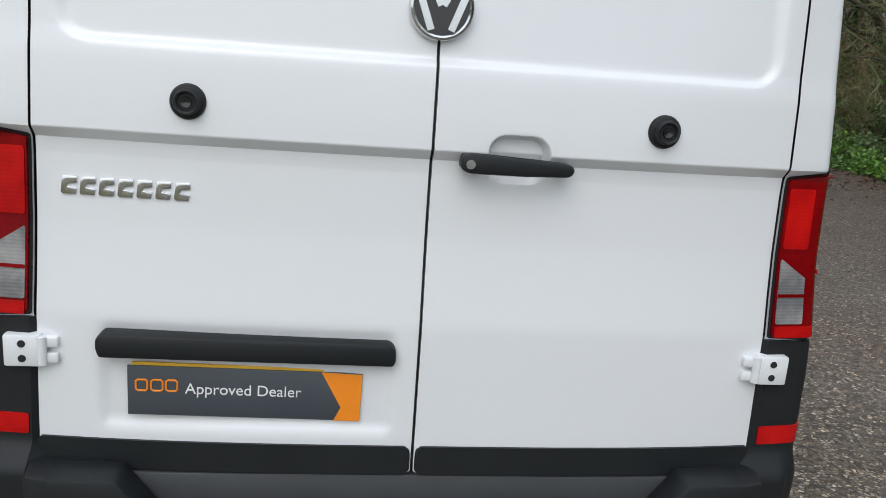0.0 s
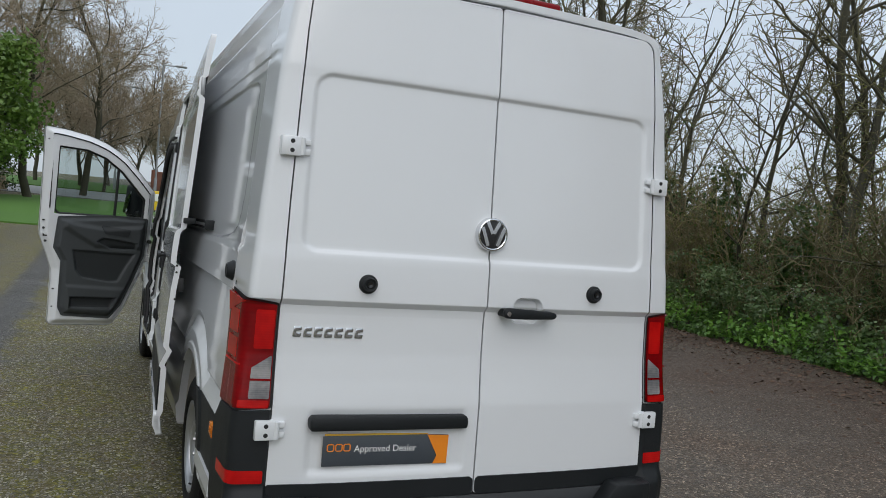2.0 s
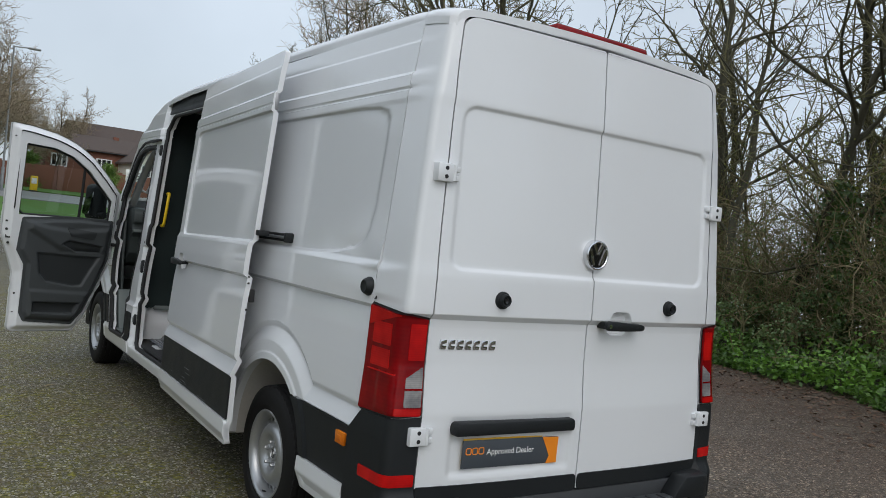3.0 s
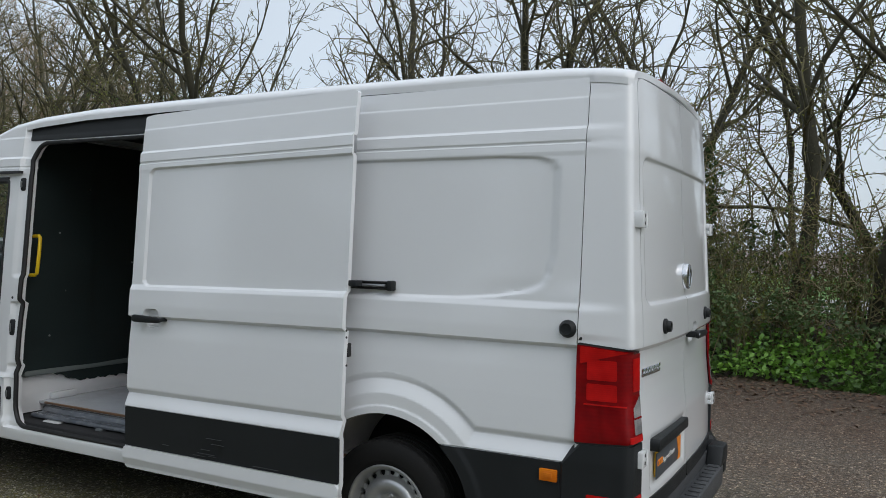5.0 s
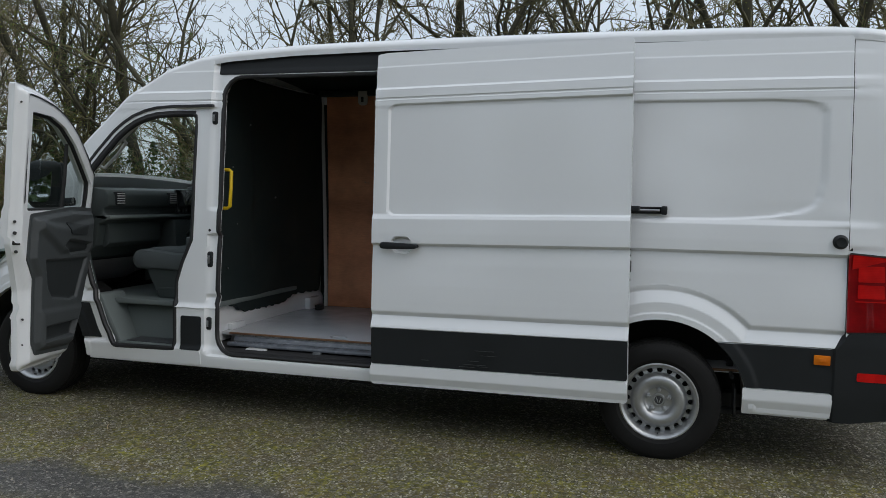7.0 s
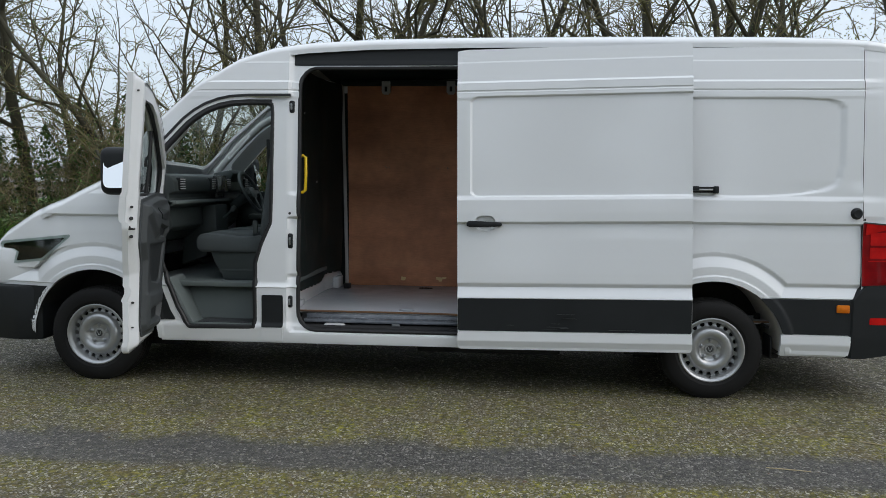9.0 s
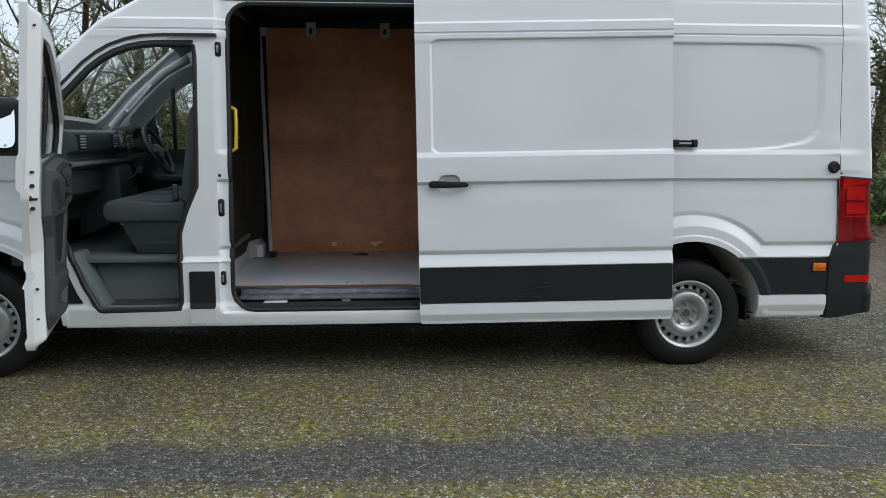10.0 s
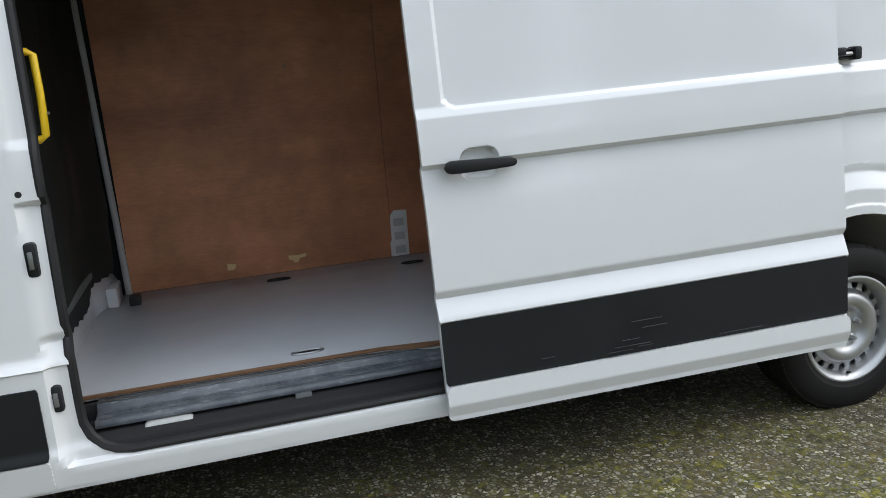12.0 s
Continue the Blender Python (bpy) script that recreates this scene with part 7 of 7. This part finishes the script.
# ---------------------------------------------------------------- road, verges, wall, houses beyond
def lay(name, pts, lift, material, label, category, step=2.0):
    xs, ys = [p[0] for p in pts], [p[1] for p in pts]
    return tagged(part(name, sheet(steps(min(xs) - 0.1, max(xs) + 0.1, step), steps(min(ys) - 0.1, max(ys) + 0.1, step), lambda u, v: outline(u, v, pts), lambda u, v: (u, v, rise(u, v) + lift), rim=(0, 0, -0.1)), material), label, category, kind="structure")


lay("grass_verge", [(-8.2, 28), (-4, 26.5), (12, 27.5), (22, 30), (22, 41), (10, 42.5), (-4, 46), (-8.5, 40)], 0.05, GRASS, "mown green grass verge rising to the road", "grass", 1.0)
lay("road", [(-60, 62), (-20, 54), (-2, 47), (10, 43.5), (24, 42), (80, 40), (80, 50), (24, 52), (10, 53.5), (0, 57), (-18, 64), (-60, 72)], 0.03, ROADTAR, "pale damp tarmac road beyond the verge", "road", 2.0)
lay("far_verge", [(-60, 73), (-18, 65), (0, 58), (10, 54.5), (24, 53), (80, 51), (80, 61), (-60, 90)], 0.06, GRASS, "far grass verge in front of the brick wall", "grass", 2.0)
lay("side_path", [(-10.6, 18), (-8.4, 18), (-8.6, 32), (-7.0, 44), (-9.4, 44), (-11.0, 33)], 0.02, ROADTAR, "tarmac path along the stone wall", "path", 1.0)
lay("field", [(17.5, -40), (60, -40), (60, 26), (17.5, 26)], 0.04, GRASS, "grass beyond the hedge", "grass", 4.0)
lay("side_road", [(20.0, -40), (27, -40), (27, 25), (20.0, 25)], 0.07, ROADTAR, "pale road seen through the hedge", "road", 4.0)


def stone_wall():
    w = thing("stone_wall", "low yellow sandstone wall with mossy rounded coping", "wall", kind="structure")
    pts = [(-10.4, 18), (-11.4, 33), (-9.8, 42), (-6.4, 50)]
    r = random.Random(5)
    meshes = {}
    n = 0
    for (ax, ay), (bx, by) in zip(pts, pts[1:]):
        ln = math.hypot(bx - ax, by - ay)
        ang = math.degrees(math.atan2(by - ay, bx - ax))
        part("wall_core", box(0, ln, -0.17, 0.17, -0.6, 0.62, 0.01), STONE, w, m=pose(ax, ay, rz((ax + bx) / 2, (ay + by) / 2), 0, math.degrees(math.atan2(rz(ax, ay) - rz(bx, by), ln)), ang))
        for c in range(4):
            d = 0.0
            while d < ln - 0.2 and n < 290:
                sw = r.choice((0.3, 0.42, 0.55))
                x, y = ax + (bx - ax) * (d + sw / 2) / ln, ay + (by - ay) * (d + sw / 2) / ln
                if sw not in meshes:
                    meshes[sw] = part("stone", box(-sw / 2 + 0.008, sw / 2 - 0.008, -0.20, 0.20, 0.006, 0.148, 0.012, 1), STONE, w)
                    o = meshes[sw]
                else:
                    o = new("stone", meshes[sw].data)
                    o.parent = w
                o.matrix_basis = pose(x, y, rz(x, y) + c * 0.155 + 0.0, 0, 0, ang)
                d += sw
                n += 1
    cap = None
    for (ax, ay), (bx, by) in zip(pts, pts[1:]):
        ln = math.hypot(bx - ax, by - ay)
        for i in range(int(ln / 1.2)):
            t = (i + 0.5) * 1.2 / ln
            x, y = ax + (bx - ax) * t, ay + (by - ay) * t
            if cap is None:
                cap = part("coping_stone", box(-0.59, 0.59, -0.24, 0.24, 0.60, 0.72, 0.05, 2), COPING, w)
                o = cap
            else:
                o = new("coping_stone", cap.data)
                o.parent = w
            o.matrix_basis = pose(x, y, rz(x, y), 0, 0, math.degrees(math.atan2(by - ay, bx - ax)))
    pil = None
    for x, y in ((-11.2, 29.6), (-11.3, 32.6), (-10.85, 36), (-10.3, 39.2), (-9.3, 43.2), (-8.4, 45.2), (-7.4, 47.6)):
        prof = [(-0.28, -0.4), (0.28, -0.4), (0.28, 1.0), (0.20, 1.16), (0.08, 1.23), (-0.08, 1.23), (-0.20, 1.16), (-0.28, 1.0)]
        if pil is None:
            pil = part("wall_pillar", prism(prof, -0.28, 0.28, "y", 0.03), COPING, w)
            o = pil
        else:
            o = new("wall_pillar", pil.data)
            o.parent = w
        o.matrix_basis = pose(x, y, rz(x, y), 0, 0, 90)


stone_wall()


def house(name, x, y, w, d, eave, ridge, wall_mat, label, turn=0.0, gable=False, wins=((-0.3, 0.55), (0.3, 0.55)), base=-1.5):
    h = thing(name, label, "house", pose(x, y, rz(x, y), 0, 0, turn), "houses beyond the road")
    body_h = part("wall", box(-w / 2, w / 2, 0, d, base, eave), wall_mat, h)
    o = 0.35
    if gable:
        part("gable", prism([(-w / 2, eave), (w / 2, eave), (0, ridge)], 0, d, "y"), wall_mat, h)
        slope = math.hypot(w / 2, ridge - eave)
        for s in (-1, 1):
            part("roof", prism([(s * (w / 2 + o), eave - o * (ridge - eave) / (w / 2)), (0, ridge + 0.02), (0, ridge + 0.18), (s * (w / 2 + o), eave - o * (ridge - eave) / (w / 2) + 0.16)], -o, d + o, "y"), ROOFTILE, h)
    else:
        for s in (-1, 1):
            yy0, yy1 = (-o, d / 2) if s < 0 else (d + o, d / 2)
            part("roof", prism([(yy0, eave - 0.15), (yy1, ridge), (yy1, ridge + 0.16), (yy0, eave + 0.02)], -w / 2 - o, w / 2 + o, "x"), ROOFTILE, h)
        part("gutter", tube([(-w / 2 - o, -o - 0.03, eave - 0.12), (w / 2 + o, -o - 0.03, eave - 0.12)], 0.06, 6), SEAL, h)
    for fx, fz in wins:
        wx, wz = fx * w, fz * eave
        win = part("window", join(box(wx - 0.75, wx + 0.75, -0.06, 0.05, wz - 0.62, wz - 0.52), box(wx - 0.75, wx + 0.75, -0.06, 0.05, wz + 0.52, wz + 0.62), *[box(wx + k - 0.06, wx + k + 0.06, -0.06, 0.05, wz - 0.6, wz + 0.6) for k in (-0.69, -0.23, 0.23, 0.69)]), WHITEPRINT, h)
        part("pane", box(wx - 0.7, wx + 0.7, -0.02, 0.02, wz - 0.55, wz + 0.55), DARKGLASS, win)
        part("window_recess", box(wx - 0.72, wx + 0.72, -0.012, -0.008, wz - 0.57, wz + 0.57), GLOSSBLACK, win)
    part("chimney", box(w * 0.28, w * 0.28 + 0.5, d / 2 - 0.3, d / 2 + 0.3, eave, ridge + 0.35), REDBRICK, h)
    return h


house("house", 12.6, 84, 9.0, 7, 3.6, 5.1, REDBRICK, "red brick house with brown tiled roof", 4, wins=((-0.36, 0.62), (0.1, 0.62), (0.38, 0.62)))
house("house", 17.9, 80, 4.8, 6, 3.0, 4.9, CREAM, "cream rendered gable house with brown tiled roof", 8, True, wins=((-0.22, 0.72), (0.2, 0.72)))
house("house", 26.2, 82, 11.0, 8, 3.9, 5.9, CREAM, "pale rendered house with brown tiled roof", 10, wins=((-0.36, 0.7), (-0.05, 0.7), (0.3, 0.7), (-0.3, 0.22), (0.2, 0.22)))
house("house", 38.2, 82, 11, 8, 3.9, 5.9, CREAM, "pale rendered terrace with brown tiled roof", 14, wins=((-0.36, 0.7), (-0.05, 0.7), (0.3, 0.7)))
house("house", 17.0, 89, 11, 8, 4.2, 6.6, REDBRICK, "red brick house with brown tiled roof", 4, wins=((-0.36, 0.7), (0.3, 0.7)))
house("house", 50, 78, 11, 8, 3.9, 5.9, REDBRICK, "red brick house with brown tiled roof", 18, wins=((-0.36, 0.7), (0.3, 0.7)))
bw = thing("brick_wall", "long red-brown brick garden wall below the houses", "wall", kind="structure")
for i in range(14):
    x0 = 2.5 + i * 4.0
    part("wall_bay", join(box(x0, x0 + 3.98, 61.9 - 0.12 * i, 62.1 - 0.12 * i, rz(x0, 62) - 0.4, rz(x0, 62) + 1.75, 0.01), box(x0 - 0.2, x0 + 0.2, 61.8 - 0.12 * i, 62.2 - 0.12 * i, rz(x0, 62) - 0.4, rz(x0, 62) + 1.85, 0.01)), REDBRICK, bw)


def street_lamp(x, y, h, turn):
    l = thing("street_lamp", "tall grey street lamp with flat arm", "street lamp", pose(x, y, rz(x, y), 0, 0, turn), "street lamps by the road")
    part("pole", tube([(0, 0, -0.2), (0, 0, 1.4), (0, 0, 1.45), (0, 0, h)], [0.10, 0.10, 0.065, 0.05], 10), GALV, l)
    part("arm", tube([(0, 0, h - 0.05), (0.5, 0, h), (1.0, 0, h + 0.02)], 0.035, 8), GALV, l)
    part("lantern", box(0.75, 1.45, -0.13, 0.13, h - 0.04, h + 0.07, 0.04), GALV, l)


street_lamp(2.0, 52.2, 8.7, 0)
street_lamp(13.6, 33.2, 9.5, 60)
street_lamp(-0.2, 64, 8.0, 0)


def bollard(x, y):
    b = thing("traffic_bollard", "yellow traffic bollard on the road edge", "bollard", pose(x, y, rz(x, y)), "yellow bollards by the road")
    part("shell", box(-0.22, 0.22, -0.12, 0.12, 0.05, 1.05, 0.06, 3), YELLOW, b)
    part("base", box(-0.26, 0.26, -0.17, 0.17, -0.05, 0.12, 0.02), SEAL, b)
    part("sign_face", box(-0.16, 0.16, -0.128, -0.118, 0.55, 0.90, 0.01), WHITEPRINT, b)


bollard(1.2, 38.5)
bollard(4.1, 55.5)
ds = thing("direction_sign", "white direction sign on two grey posts", "road sign", pose(7.3, 42, rz(7.3, 42), 0, 0, -10))
part("post", join(tube([(-0.3, 0.04, -0.1), (-0.3, 0.04, 2.25)], 0.035, 8), tube([(0.3, 0.04, -0.1), (0.3, 0.04, 2.25)], 0.035, 8)), GALV, ds)
face_b = part("board", box(-0.48, 0.48, -0.02, 0.02, 1.65, 2.25, 0.02), WHITEPRINT, ds)
for i in range(3):
    part("text_bar", box(-0.25, 0.40, -0.026, -0.018, 1.76 + i * 0.15, 1.82 + i * 0.15), SEAL, face_b)
# yellow-edged keep-left sign behind the hedge, and a chevron board
sg = thing("road_sign", "yellow road sign with a blue disc beyond the hedge", "road sign", pose(15.8, 6.6, 0.0, 0, 0, -55))
part("post", tube([(0, 0.03, -0.1), (0, 0.03, 1.6)], 0.035, 8), GALV, sg)
part("board", box(-0.22, 0.22, -0.02, 0.02, 0.85, 1.55, 0.02), YELLOW, sg)
BLUE = grained("sign_blue", (0.01, 0.06, 0.30), (0.02, 0.09, 0.40), rough=0.4)
part("disc", lathe([(-0.024, 0.0), (-0.024, 0.12), (-0.02, 0.125)], 24, "y"), BLUE, sg, m=pose(0, 0, 1.38))
ch = thing("chevron_board", "yellow-edged black and white chevron board", "road sign", pose(12.5, 33.5, rz(12.5, 33.5), 0, 0, -30))
part("post", join(tube([(-0.5, 0.04, -0.1), (-0.5, 0.04, 1.4)], 0.04, 8), tube([(0.5, 0.04, -0.1), (0.5, 0.04, 1.4)], 0.04, 8)), GALV, ch)
part("board", box(-0.85, 0.85, -0.02, 0.02, 0.6, 1.5, 0.02), YELLOW, ch)
part("face", box(-0.75, 0.75, -0.026, -0.018, 0.68, 1.42, 0.005), GLOSSBLACK, ch)
for k in (-0.35, 0.25):
    part("chevron", prism([(k - 0.15, 1.05), (k + 0.12, 1.42), (k + 0.34, 1.42), (k + 0.07, 1.05), (k + 0.34, 0.68), (k + 0.12, 0.68)], -0.031, -0.024, "y"), WHITEPRINT, ch)


# ---------------------------------------------------------------- parked car by the wall
def parked_car(m):
    c = thing("parked_car", "small white hatchback parked facing away by the wall", "car", m)
    hull = [(0.02, 0.35), (0.0, 0.55), (0.04, 0.86), (0.16, 0.93), (0.46, 1.36), (0.62, 1.42), (1.9, 1.42), (2.2, 1.36), (2.85, 0.95), (3.7, 0.86), (3.95, 0.70), (4.0, 0.40), (3.9, 0.26), (0.12, 0.26)]
    bm = bmesh.new()
    rows = []
    for x, k in ((-0.84, 0.0), (-0.80, 1.0), (0.0, 1.0), (0.80, 1.0), (0.84, 0.0)):
        row = []
        for a, b in hull:
            inset = 0.0 if k else 0.05
            xx = x * (1 - 0.20 * smooth((b - 0.9) / 0.5))
            row.append(bm.verts.new((xx, 2.0 + (a - 2.0) * (1 - inset * 0.5), 0.85 + (b - 0.85) * (1 - inset))))
        rows.append(row)
    for r0, r1 in zip(rows, rows[1:]):
        for i in range(len(hull)):
            j = (i + 1) % len(hull)
            bm.faces.new((r0[i], r0[j], r1[j], r1[i]))
    bm.faces.new(rows[0]), bm.faces.new(list(reversed(rows[-1])))
    bmesh.ops.recalc_face_normals(bm, faces=bm.faces[:])
    shell_c = part("body", bm, PAINT, c, sharp=50)
    part("rear_screen", prism([(0.165, 0.96), (0.435, 1.325), (0.425, 1.335), (0.150, 0.965)], -0.60, 0.60, "x"), GLOSSBLACK, shell_c)
    for s in (-1, 1):
        part("side_window", prism([(0.55, 0.98), (0.66, 1.33), (1.9, 1.34), (2.15, 1.28), (2.6, 0.98)], s * 0.735, s * 0.79, "x"), GLOSSBLACK, shell_c)
        part("tail_light", box(s * 0.62 - 0.12, s * 0.62 + 0.12, -0.012, 0.08, 0.66, 0.86, 0.02), REDLENS, shell_c)
        for yy in (0.62, 3.2):
            part("wheel", lathe([(-0.09, 0.18), (-0.09, 0.28), (-0.06, 0.305), (0.06, 0.305), (0.09, 0.28), (0.09, 0.19), (0.06, 0.17), (0.06, 0.0)], 28, "x"), RUBBER, c, m=pose(s * 0.77, yy, 0.30, 0, 0, 0 if s > 0 else 180))
    pl = part("rear_plate", box(-0.26, 0.26, -0.012, 0.01, 0.60, 0.71, 0.004), PLATEYELLOW, shell_c)
    part("plate_marks", join(*[box(-0.21 + i * 0.062, -0.165 + i * 0.062, -0.016, -0.010, 0.622, 0.688) for i in range(7)]), SEAL, pl)
    part("bumper_line", box(-0.82, 0.82, -0.008, 0.05, 0.36, 0.47, 0.02), GREYPLASTIC, shell_c)


parked_car(pose(-5.72, 19.6, rz(-5.5, 20.5)))
